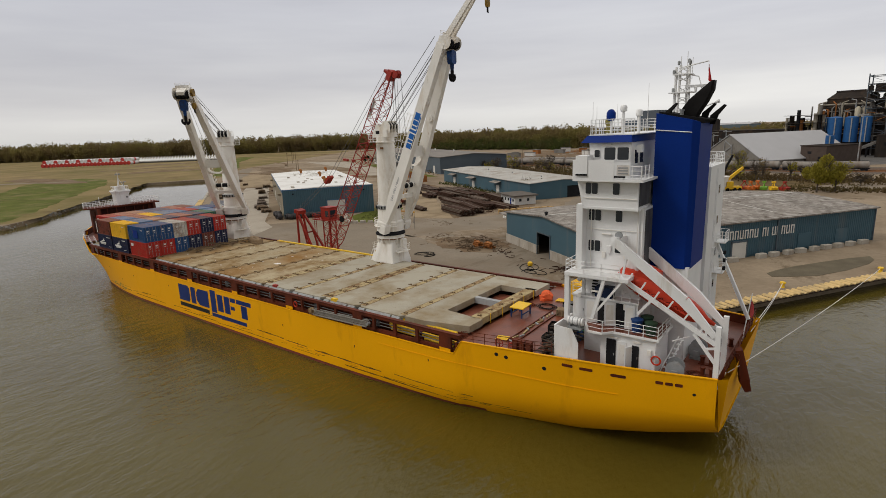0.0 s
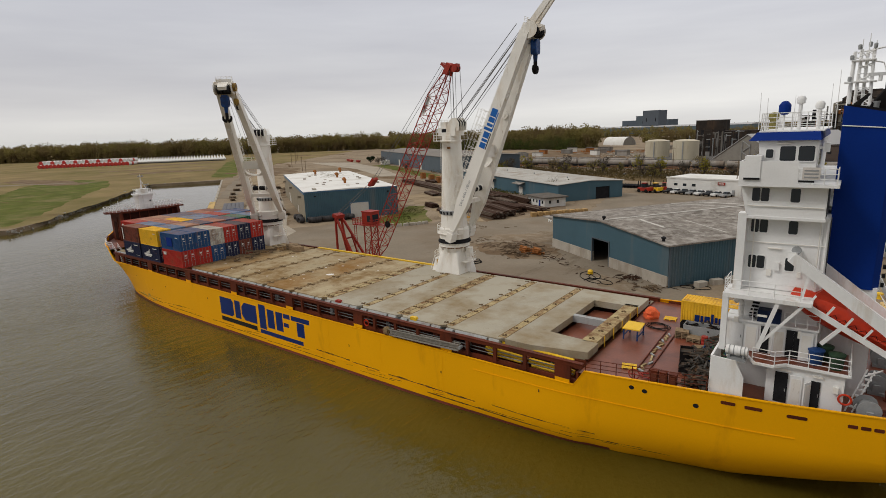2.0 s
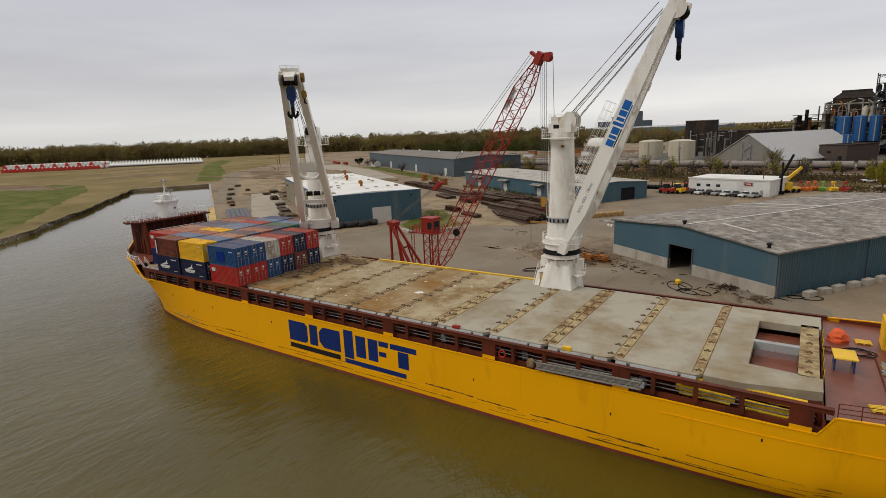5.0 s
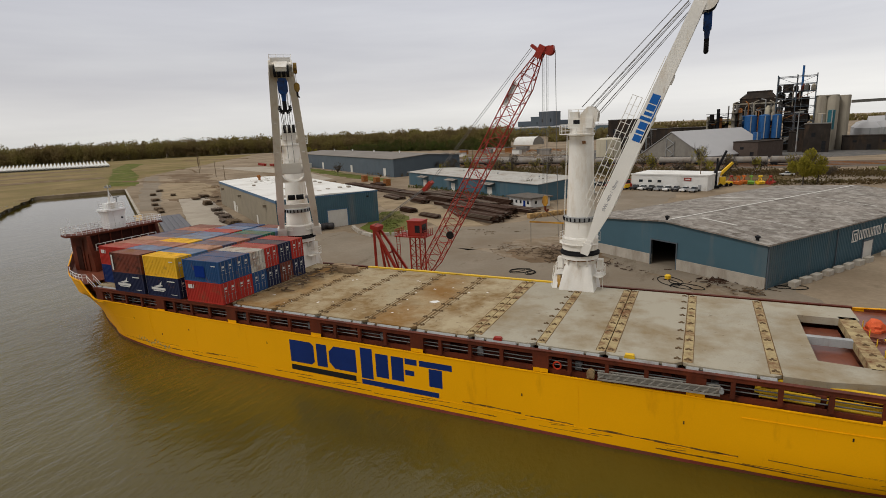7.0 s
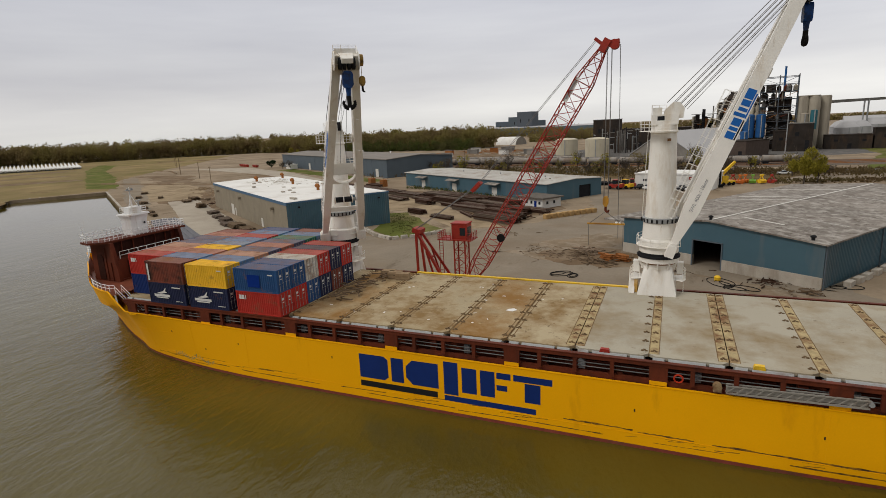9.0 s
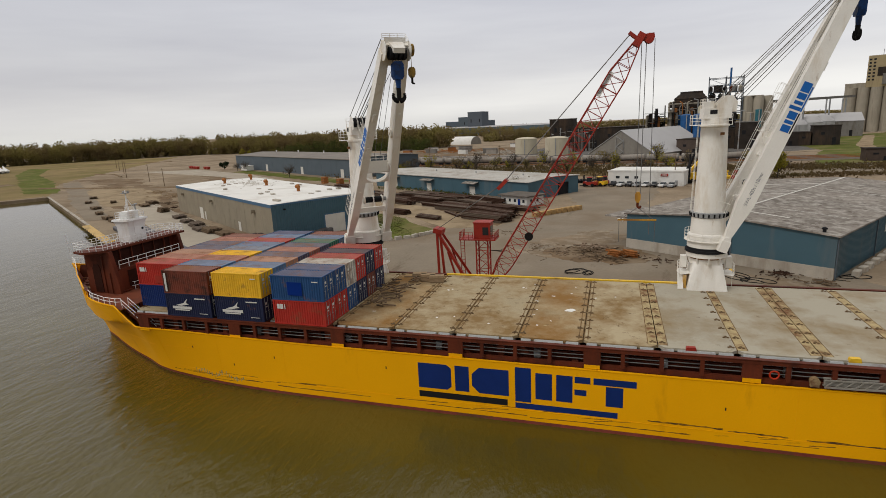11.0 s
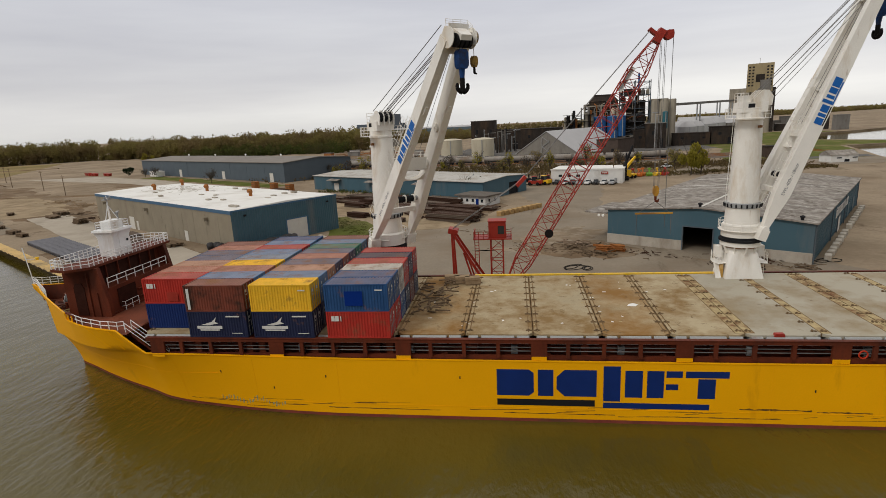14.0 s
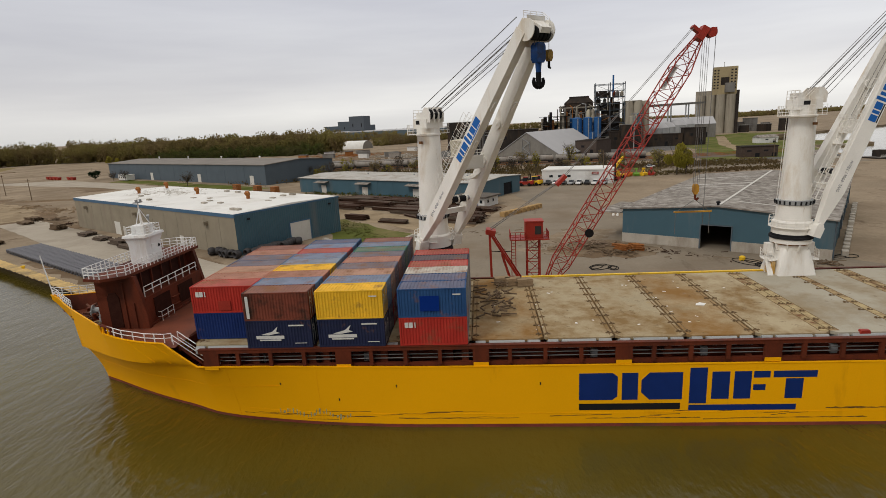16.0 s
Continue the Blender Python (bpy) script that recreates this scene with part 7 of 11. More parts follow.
def deck_crane(cx, cy, tip, jib, base_z):
    t = thing("deck_crane", pose(cx, cy, base_z), "white heavy-lift ship crane with twin-leg boom and blue hook block", "crane", "cranes of the ship")
    z = lambda v: v - base_z
    n = 24
    sq = lambda h, zz, o=0: [(o + max(-h, min(h, 1.45 * h * math.cos(2 * math.pi * i / n))), max(-h, min(h, 1.45 * h * math.sin(2 * math.pi * i / n))), zz) for i in range(n)]
    rd = lambda r, zz: [(r * math.cos(2 * math.pi * i / n), r * math.sin(2 * math.pi * i / n), zz) for i in range(n)]
    part("pedestal", Mesh().rings([sq(2.15, 0), sq(2.05, z(8.2)), sq(1.5, z(10.9)), rd(1.7, z(11.15)), rd(1.7, z(11.7))]), CRANEWHITE, t)
    part("pedestal_collar", Mesh().lathe([(1.85, z(11.7)), (2.15, z(11.75)), (2.15, z(12.25)), (1.9, z(12.3))], n=n), CRANEWHITE, t)
    part("slew_ring", Mesh().lathe([(2.3, z(12.3)), (2.3, z(12.55)), (2.1, z(12.6)), (2.1, z(12.85))]), DARK, t, "dark greased slewing ring")
    d = Vector((tip[0] - cx, tip[1] - cy, 0))
    d.normalize()
    s = Vector((-d.y, d.x, 0))
    up = Vector((0, 0, 1))
    yaw = Matrix.Rotation(math.atan2(d.y, d.x), 4, "Z")
    part("turntable", Mesh().lathe([(2.1, z(12.85)), (2.1, z(14.2)), (1.85, z(14.4)), (1.75, z(16.3))]), CRANEWHITE, t)
    part("mast", Mesh().lathe([(1.62, z(16.4)), (1.32, z(26.6)), (1.32, z(26.9))], n=28), CRANEWHITE, t)
    part("mast_flange", Mesh().lathe([(1.78, z(16.2)), (1.9, z(16.3)), (1.9, z(16.75)), (1.64, z(16.8))]), GREYMET, t, "greased grey mast flange")
    bolts = Mesh()
    for k in range(22):
        a = 2 * math.pi * k / 22
        bolts.tube((1.9 * math.cos(a), 1.9 * math.sin(a), z(16.3)), (1.98 * math.cos(a), 1.98 * math.sin(a), z(16.7)), 0.09, 5)
    tagged(part("bolt_row", bolts, DARK, t), kind="stuff")
    part("mast_band", Mesh().lathe([(1.34, z(26.0)), (1.46, z(26.05)), (1.46, z(26.25)), (1.34, z(26.3))], n=28), CRANEWHITE, t)
    hd = Mesh()
    hd.obox(Matrix.Translation((0, 0, z(27.4))) @ yaw, 2.7, 2.3, 1.1)
    part("mast_head", hd, CRANEWHITE, t)
    part("head_locker", Mesh().obox(Matrix.Translation(-d * 0.75 + Vector((0, 0, z(28.3)))) @ yaw, 0.9, 1.5, 0.75), CRANEWHITE, t)
    part("head_opening", Mesh().obox(Matrix.Translation(-d * 0.4 + s * -1.16 + Vector((0, 0, z(27.55)))) @ yaw, 0.7, 0.04, 0.45), DARK, t, "dark opening in the mast head")
    railing([-d * 1.3 - s * 1.1 + up * z(27.95), -d * 1.3 + s * 1.1 + up * z(27.95), d * 0.2 + s * 1.1 + up * z(27.95)], t, CRANEWHITE, height=1.0, step=0.7, r=0.025, name="head_guard")
    part("mast_lamp", Mesh().obox(Matrix.Translation(d * 0.5 - s * 1.5 + Vector((0, 0, z(25.3)))) @ yaw, 0.35, 0.3, 0.28), RUSTLAMP, t, "rusty flood lamp on the mast")
    sheave_at = d * 0.9 + Vector((0, 0, z(28.4)))
    for k in (-0.95, -0.32, 0.32, 0.95):
        ck = Mesh().slab([(-1.1, -0.9), (0.9, -0.9), (1.0, 0.1), (0.5, 0.75), (-0.1, 0.8), (-0.9, 0.0)], Matrix.Translation(sheave_at + s * (k - 0.04)) @ Matrix(((d.x, 0, s.x, 0), (d.y, 0, s.y, 0), (0, 1, 0, 0), (0, 0, 0, 1))), 0.09)
        part("cheek_plate", ck, CRANEWHITE, t)
    for k in (-0.62, 0, 0.62):
        part("sheave", Mesh().tube(sheave_at + d * 0.25 + s * (k - 0.2), sheave_at + d * 0.25 + s * (k + 0.2), 0.6, 16), DARK, t, "dark greased rope sheave")
    tipv = Vector((tip[0] - cx, tip[1] - cy, z(tip[2])))
    base = d * 1.3 + Vector((0, 0, z(14.0)))
    ax = (tipv - base).normalized()
    nrm = ax.cross(s).normalized()
    if nrm.dot(d) < 0:
        nrm = -nrm
    legs = {}
    for sg in (-1, 1):
        foot = base + s * sg * 2.5
        end = tipv + s * sg * 0.95
        mid = foot.lerp(end, 0.16)
        la = (end - foot).normalized()
        out = s * sg
        legs[sg] = (foot, end, mid)
        leg = part("boom_leg", Mesh().beam(foot, mid, 0.7, 0.55, 0.95, 1.68, up=d).beam(mid, end, 0.95, 1.68, 0.85, 1.22, up=d), CRANEWHITE, t, "white box-section boom leg with rust streaks")
        part("foot_pin", Mesh().tube(foot - s * 0.55, foot + s * 0.55, 0.38, 14), CRANEWHITE, leg)
        part("foot_lug", Mesh().beam(foot - Vector((0, 0, 1.2)) - d * 0.4, foot, 1.3, 0.9), CRANEWHITE, leg)
        # ladder up the leg's back
        lad = Mesh()
        a, b = mid.lerp(end, 0.02) - nrm * 1.0, mid.lerp(end, 0.75) - nrm * 0.85
        for o in (-0.22, 0.22):
            lad.tube(a + s * o, b + s * o, 0.025, 4)
        for k in range(40):
            p = a.lerp(b, k / 39)
            lad.tube(p - s * 0.22, p + s * 0.22, 0.018, 4)
        if sg == -1:
            part("ladder", lad, CRANEWHITE, leg)
        if sg == -1:
            # railed walkway hung below the leg
            a, b = foot.lerp(end, 0.1) - nrm * 1.35, foot.lerp(end, 0.62) - nrm * 1.25
            for o, h in ((-0.35, 0.0), (0.35, 0.0), (-0.35, 0.55), (0.35, 0.55), (-0.35, 1.05), (0.35, 1.05)):
                part("walkway_rail", Mesh().tube(a + s * o - nrm * h, b + s * o - nrm * h, 0.02, 5), CRANEWHITE, leg)
            for k in range(15):
                p = a.lerp(b, k / 14)
                part("walkway_post", Mesh().tube(p - s * 0.35, p - s * 0.35 - nrm * 1.05, 0.02, 5).tube(p + s * 0.35, p + s * 0.35 - nrm * 1.05, 0.02, 5).tube(p - s * 0.35, p + s * 0.35, 0.03, 5), CRANEWHITE, leg)
    for f, th in ((0.17, 0.55), (0.42, 0.7)):
        a, b = legs[-1][0].lerp(legs[-1][1], f), legs[1][0].lerp(legs[1][1], f)
        cb_ = part("cross_beam", Mesh().beam(a, b, th, th * 1.1, up=d), CRANEWHITE, t)
        for sg, p in ((1, a), (-1, b)):
            # curved haunch between the leg and the beam
            e = (b - a).normalized() * sg
            arc = [(0, 0)] + [(1.5 - 1.5 * math.sin(k * math.pi / 10), 1.5 - 1.5 * math.cos(k * math.pi / 10)) for k in range(6)]
            hn = Mesh().slab([(u_, v_) for u_, v_ in arc], Matrix.Translation(p + e * 0.35 - ax * 1.75 - nrm * 0.25) @ Matrix(((e.x, ax.x, nrm.x, 0), (e.y, ax.y, nrm.y, 0), (e.z, ax.z, nrm.z, 0), (0, 0, 0, 1))), 0.5)
            if f > 0.3:
                part("haunch", hn, CRANEWHITE, cb_)
    a, b = legs[-1][0].lerp(legs[-1][1], 0.235), legs[1][0].lerp(legs[1][1], 0.235)
    wd = part("winch_drum", Mesh().tube(a.lerp(b, 0.25), a.lerp(b, 0.75), 0.36, 16), DARK, t, "dark rope-wound winch drum between the legs")
    for f in (0.22, 0.48, 0.75):
        part("flange", Mesh().tube(a.lerp(b, f), a.lerp(b, f + 0.03), 0.5, 16), CRANEWHITE, wd)
    part("winch_motor", Mesh().tube(a.lerp(b, 0.8), a.lerp(b, 0.92), 0.26, 10), GREYMET, wd)
    for f in (0.44, 0.62):
        p = legs[1][0].lerp(legs[1][1], f) - s * 0.55
        part("guide_sheave", Mesh().tube(p - s * 0.12, p + s * 0.12, 0.5, 14).tube(p - s * 0.2, p + s * 0.2, 0.14, 8), CRANEWHITE, t)
    a, b = legs[-1][0].lerp(legs[-1][1], 0.45), legs[1][0].lerp(legs[1][1], 0.45)
    pf = part("boom_platform", Mesh().beam(a - up * 0.2, b - up * 0.2, 1.3, 0.08, up=d), CRANEWHITE, t)
    railing([a - d * 0.6, b - d * 0.6], pf, CRANEWHITE, height=1.0, step=0.9, r=0.03)
    # boom head
    hp = tipv
    part("boom_head", Mesh().beam(hp - ax * 1.2, hp + ax * 0.9, 2.7, 1.25, 2.5, 1.0, up=d).beam(hp + ax * 0.6 + nrm * 0.2, hp + ax * 0.9 + nrm * 1.5, 1.5, 0.9, 1.2, 0.5, up=d), CRANEWHITE, t)
    for sg in (-1, 1):
        gd = Mesh().slab([(math.cos(a) * 0.95, math.sin(a) * 0.95) for a in [2 * math.pi * k / 18 for k in range(18)]], Matrix.Translation(hp + ax * 0.35 + nrm * 0.55 + s * (sg * 1.28 - 0.04)) @ Matrix(((ax.x, nrm.x, s.x, 0), (ax.y, nrm.y, s.y, 0), (ax.z, nrm.z, s.z, 0), (0, 0, 0, 1))), 0.08)
        part("sheave_guard", gd, CRANEWHITE, t, "round white sheave guard")
        for f in (0.3, 0.55, 0.72):
            p = legs[sg][0].lerp(legs[sg][1], f) + nrm * 0.72
            part("leg_bracket", Mesh().beam(p - ax * 0.45, p + ax * 0.45, 0.5, 0.22, 0.3, 0.2, up=d), CRANEWHITE, t)
    part("head_walk", Mesh().beam(hp + ax * 0.95 - s * 1.1, hp + ax * 0.95 + s * 1.1, 0.9, 0.06, up=d), CRANEWHITE, t)
    for k in (-0.7, -0.25, 0.25, 0.7):
        part("head_sheave", Mesh().tube(hp + ax * 0.3 + nrm * 0.95 + s * (k - 0.16), hp + ax * 0.3 + nrm * 0.95 + s * (k + 0.16), 0.62, 16), DARK, t, "dark greased rope sheave")
    railing([hp + ax * 1.0 - s * 1.2 - nrm * 0.4, hp + ax * 1.0 + s * 1.2 - nrm * 0.4, hp + ax * 1.0 + s * 1.2 + nrm * 0.6], t, CRANEWHITE, height=0.55, step=0.8, r=0.02, name="head_railing")
    # luffing ropes run in clusters from the mast head sheaves to the boom head
    for k, f in enumerate((0.0, 0.26, 0.33, 0.52, 0.58, 0.80, 0.86, 1.0)):
        o = s * (-0.9, 0.62, 0.3, -0.62, -0.3, 0.9, 0.0, -0.62)[k]
        p, q = sheave_at + d * (-0.75 + 2.0 * f) + o + up * (0.75 - 0.75 * f), hp - nrm * (1.45 - 1.05 * f) + ax * (0.5 - 1.2 * f) + o * 1.05
        part("luffing_rope", Mesh().tube(p, q, 0.032 if k % 2 else 0.042, 5), STEEL, t, "steel luffing rope")
    for k in range(2):
        part("hoist_rope", Mesh().tube(a.lerp(b, 0.4 + 0.2 * k) - nrm * 0.6, hp - nrm * 0.4 + s * (k - 0.5) * 0.5, 0.025, 5), STEEL, t, "steel hoisting rope")
    # main hook block
    hb = hp + nrm * 0.75 + ax * 0.35
    hb0 = Vector((hb.x, hb.y, hb.z))
    for k in (-0.45, -0.15, 0.15, 0.45):
        part("fall_rope", Mesh().tube(hb0 + s * k, hb0 + s * k - up * 1.6, 0.03, 5), STEEL, t, "steel fall rope")
    bl = Mesh()
    bl.rings([[hb0 + s * (w * a) + d * (0.38 * c) - up * dz for a, c in ((-1, -1), (1, -1), (1, 1), (-1, 1))] for w, dz in ((0.35, 0.9), (0.55, 1.2), (0.55, 2.3), (0.35, 2.6))])
    blk = part("hook_block", bl, HOOKBLUE, t, "blue painted hook block")
    part("swivel", Mesh().tube(hb0 - up * 2.6, hb0 - up * 3.6, 0.3, 12, 0.2), HOOKBLUE, blk)
    hk = Mesh()
    for sg in (-1, 1):
        pts = [hb0 - up * 3.6 + s * (sg * 0.62 * math.sin(a)) - up * (0.55 - 0.5 * math.cos(a)) for a in [math.pi * (0.95 - 0.62 * k / 6) for k in range(7)]]
        for k, (p, q) in enumerate(zip(pts, pts[1:])):
            hk.tube(p, q, 0.24 - 0.02 * k, 8)
    hk.tube(hb0 - up * 3.4, hb0 - up * 4.6, 0.24, 8)
    part("ramshorn_hook", hk, BLACK, blk, "black forged double hook")
    # auxiliary hook
    au = hp + s * 1.55 + ax * 0.4 + nrm * 0.5
    if jib:
        je = hp + ax * 8.2 + nrm * 2.6
        part("fly_jib", Mesh().beam(hp + ax * 0.6 - s * 0.5, je - s * 0.3, 0.4, 0.8, 0.3, 0.5, up=d).beam(hp + ax * 0.6 + s * 0.5, je + s * 0.3, 0.4, 0.8, 0.3, 0.5, up=d).beam(je - s * 0.4, je + s * 0.4, 0.5), CRANEWHITE, t)
        au = je + nrm * 0.9
        part("jib_sheave", Mesh().tube(je + nrm * 0.4 - s * 0.2, je + nrm * 0.4 + s * 0.2, 0.45, 14), DARK, t)
    else:
        part("jib_sheave", Mesh().tube(au - s * 0.2, au + s * 0.2, 0.6, 14), AUXYEL, t, "greasy yellow auxiliary sheave")
    av = part("auxiliary_hook", Mesh().tube(au - up * 0.3, au - up * 1.7, 0.03, 5).rings([[au + s * (w * a) + d * (0.2 * c) - up * dz for a, c in ((-1, -1), (1, -1), (1, 1), (-1, 1))] for w, dz in ((0.15, 1.6), (0.32, 1.8), (0.32, 2.3), (0.15, 2.6))]), AUXYEL, t, "greasy yellow auxiliary hook block")
    part("hook", Mesh().tube(au - up * 2.6, au - up * 3.1, 0.12, 8).tube(au - up * 3.1, au - up * 3.2 + s * 0.25, 0.12, 8, 0.06), BLACK, av)
    # platforms with rails round the mast head and turntable
    for zz, r, a0, a1 in ((13.6, 2.45, 25, 335), (26.2, 2.5, 60, 300), (9.7, 3.0, -28, 28), (9.7, 3.0, 152, 208)):
        k = 14 if a1 - a0 > 120 else 5
        an = [radians(a0 + (a1 - a0) * i / k) + (math.atan2(d.y, d.x) if zz > 11 else 0.0) for i in range(k + 1)]
        pm = Mesh()
        pm.rings([[(rr * math.cos(a), rr * math.sin(a), z(zz) + h) for rr, h in ((1.7, 0), (r, 0), (r, 0.05), (1.7, 0.05))] for a in an], caps=a1 - a0 < 360)
        p = part("platform", pm, CRANEWHITE, t)
        railing([((r - 0.05) * math.cos(a), (r - 0.05) * math.sin(a), z(zz) + 0.07) for a in an], p, CRANEWHITE, height=1.05, step=0.9, r=0.022)
    part("mast_ladder", Mesh().tube((-d * 1.9 + s * 0.25 + up * z(16.8)), (-d * 1.6 + s * 0.25 + up * z(26.2)), 0.03, 5).tube((-d * 1.9 - s * 0.25 + up * z(16.8)), (-d * 1.6 - s * 0.25 + up * z(26.2)), 0.03, 5), CRANEWHITE, t)
    for i in range(10):
        a = 2 * math.pi * (i + 0.5) / 10
        part("pedestal_gusset", Mesh().beam((1.68 * math.cos(a), 1.68 * math.sin(a), z(10.9)), (1.95 * math.cos(a), 1.95 * math.sin(a), z(11.75)), 0.14, 0.3), CRANEWHITE, t)
    part("rust_collar", Mesh().lathe([(1.86, z(11.55)), (1.9, z(11.6)), (1.9, z(11.72)), (1.86, z(11.76))], n=n), RUSTLAMP, t, "rusty weep line below the collar")
    for sg in (-1, 1):
        cg = Vector((sg * 2.35, 0.2, z(8.1)))
        for dx in (-0.4, 0.4):
            part("cage_rail", Mesh().tube(cg + Vector((dx, -0.5, 0)), cg + Vector((dx, -0.5, 3.0)), 0.03, 5), CRANEWHITE, t)
        part("service_box", Mesh().box(cg.x - 0.32, cg.x + 0.32, cg.y - 0.45, cg.y + 0.45, cg.z + 2.2, cg.z + 3.5), CRANEWHITE, t, "white service cabinet on the pedestal")
    part("pedestal_stair", Mesh().beam((-2.7, -1.9, z(7.4)), (-2.7, -0.6, z(9.7)), 0.6, 0.1).tube((-3.0, -1.9, z(8.3)), (-3.0, -0.6, z(10.6)), 0.03, 5), CRANEWHITE, t, "stair up the pedestal")
    part("stained_plate", Mesh().box(-2.45, -2.08, -1.2, 0.4, 0, z(9.6)), RUSTYEL, t, "ochre rust-stained plate beside the pedestal")
    # painted block mark and load lettering on the outer leg
    foot, end, m0 = legs[-1]
    la = (end - m0).normalized()
    face = -s
    upv = face.cross(la).normalized()
    lay = lambda f, off: Matrix.Translation(m0.lerp(end, f) + face * (0.485 - 0.05 * f + off)) @ Matrix((( la.x, upv.x, face.x, 0), (la.y, upv.y, face.y, 0), (la.z, upv.z, face.z, 0), (0, 0, 0, 1)))
    leg_ob = [o for o in t.children if o.name.startswith("boom_leg")][0]
    spread = ((-2.7, -2.0), (-1.85, -1.5), (-1.35, -0.6), (-0.4, -0.05), (0.15, 0.5), (0.7, 1.3), (1.42, 2.4))
    for k, (a, b) in enumerate(spread):
        hgt = 0.42 if k != 3 else 0.62
        bar = Mesh().slab([(a, -hgt + (0.15 if k == 3 else 0)), (b, -hgt + (0.15 if k == 3 else 0)), (b, hgt), (a, hgt)], lay(0.475, 0.0), 0.02)
        part("painted_mark", bar, LOGOSKY, leg_ob, "blue painted block mark")
    part("painted_stripe", Mesh().slab([(-2.7, -0.62), (-0.6, -0.62), (-0.6, -0.49), (-2.7, -0.49)], lay(0.475, 0.0), 0.02), BLACK_LOGO, leg_ob)
    part("painted_stripe", Mesh().slab([(-0.4, -0.62), (2.1, -0.62), (2.1, -0.49), (-0.4, -0.49)], lay(0.475, 0.0), 0.02), LOGOSKY, leg_ob)
    me = text_mesh("SWL 400t / 18mtr", 0.5, lay(0.075, 0.005))
    me.materials.append(INK)
    part("lettering", me, None, leg_ob, "grey stencilled load lettering")
    return t


CRANE1 = deck_crane(-98.7, 58.9, (-87.8, 46.1, 34.9), 0, 7.2)
CRANE2 = deck_crane(-56.5, 59.4, (-45.0, 60.0, 38.6), 1, 7.2)
for cx, cy in ((-98.7, 58.9), (-56.5, 59.4)):
    solid("crane_foundation", Mesh().box(-2.1, 2.1, -2.1, 2.1, 0, 2.0), BROWN, "red-brown steel foundation under a deck crane", "foundation", "crane foundations", m=pose(cx, cy, 5.2))

# ---- red lattice crane on the quay ----
red = thing("crawler_crane", pose(-84, 71, GZ), "red lattice-boom crawler crane with raised cab on the quay", "crane")


def lattice(parent, name, p, q, w, material, step=1.9, taper=(0.3, 0.3), ends=(0.12, 0.12), r=0.085, up=(0, 1, 0)):
    """Four chords that narrow at both ends, laced on every face."""
    p, q = Vector(p), Vector(q)
    d = (q - p).normalized()
    s = d.cross(Vector(up)).normalized()
    u = s.cross(d)
    length = (q - p).length

    def half(a):
        f = a / length
        if f < ends[0]:
            return w / 2 * (taper[0] + (1 - taper[0]) * f / ends[0])
        if f > 1 - ends[1]:
            return w / 2 * (taper[1] + (1 - taper[1]) * (1 - f) / ends[1])
        return w / 2

    cor = ((-1, -1), (1, -1), (1, 1), (-1, 1))
    pt = lambda a, c: p + d * a + s * (c[0] * half(a)) + u * (c[1] * half(a))
    cuts = [0, ends[0] * length, (1 - ends[1]) * length, length]
    for c in cor:
        ms = Mesh()
        for a, b in zip(cuts, cuts[1:]):
            ms.tube(pt(a, c), pt(b, c), r, 6)
        part(name + "_chord", ms, material, parent)
    n = max(4, int(length / step))
    lace = Mesh()
    for k in range(n):
        a, b = length * k / n, length * (k + 1) / n
        for i in range(4):
            c, e = cor[i], cor[(i + 1) % 4]
            if k % 2:
                c, e = e, c
            lace.tube(pt(a, c), pt(b, e), r * 0.55, 5, caps=False)
            lace.tube(pt(a, c), pt(a, e), r * 0.5, 5, caps=False)
    tagged(part(name + "_lacing", lace, material, parent), kind="stuff")
    return pt, length


TIP = Vector((19.9, -1.2, 35.2))
FOOT = Vector((-0.2, -1.0, 1.6))
bpt, bl = lattice(red, "boom", FOOT, TIP, 2.3, CRANERED, 1.7)
bd = (TIP - FOOT).normalized()
part("boom_head", Mesh().beam(TIP - bd * 0.8, TIP + bd * 0.9, 1.5, 0.9).beam(TIP + bd * 0.2, TIP + bd * 0.2 + Vector((1.7, 0, 0.3)), 1.2, 0.8, 0.8, 0.5).beam(TIP + Vector((-1.2, 0, 1.0)), TIP, 1.0, 0.4), CRANERED, red)
for k in (-0.45, 0, 0.45):
    part("head_sheave", Mesh().tube(TIP + Vector((1.2, k - 0.12, 0.1)), TIP + Vector((1.2, k + 0.12, 0.1)), 0.6, 16), CRANERED, red)
part("boom_sheave", Mesh().tube(FOOT + bd * 10.2 + Vector((0.9, -1.35, -0.4)), FOOT + bd * 10.2 + Vector((0.9, -1.1, -0.4)), 0.6, 16), BLACK, red, "black guide sheave on the boom")
part("name_board", Mesh().obox(Matrix.Translation(FOOT + bd * 32.5 + Vector((-0.6, -1.0, 0.6))) @ Matrix.Rotation(-math.atan2(bd.z, bd.x), 4, "Y"), 3.4, 0.06, 0.6), ROOFWHITE, red, "white name board with a grey bar")
part("name_bar", Mesh().obox(Matrix.Translation(FOOT + bd * 32.5 + Vector((-0.6, -1.04, 0.6))) @ Matrix.Rotation(-math.atan2(bd.z, bd.x), 4, "Y"), 2.6, 0.05, 0.24), GREYMET, red)
A = Vector((-7.8, -1.6, 10.6))
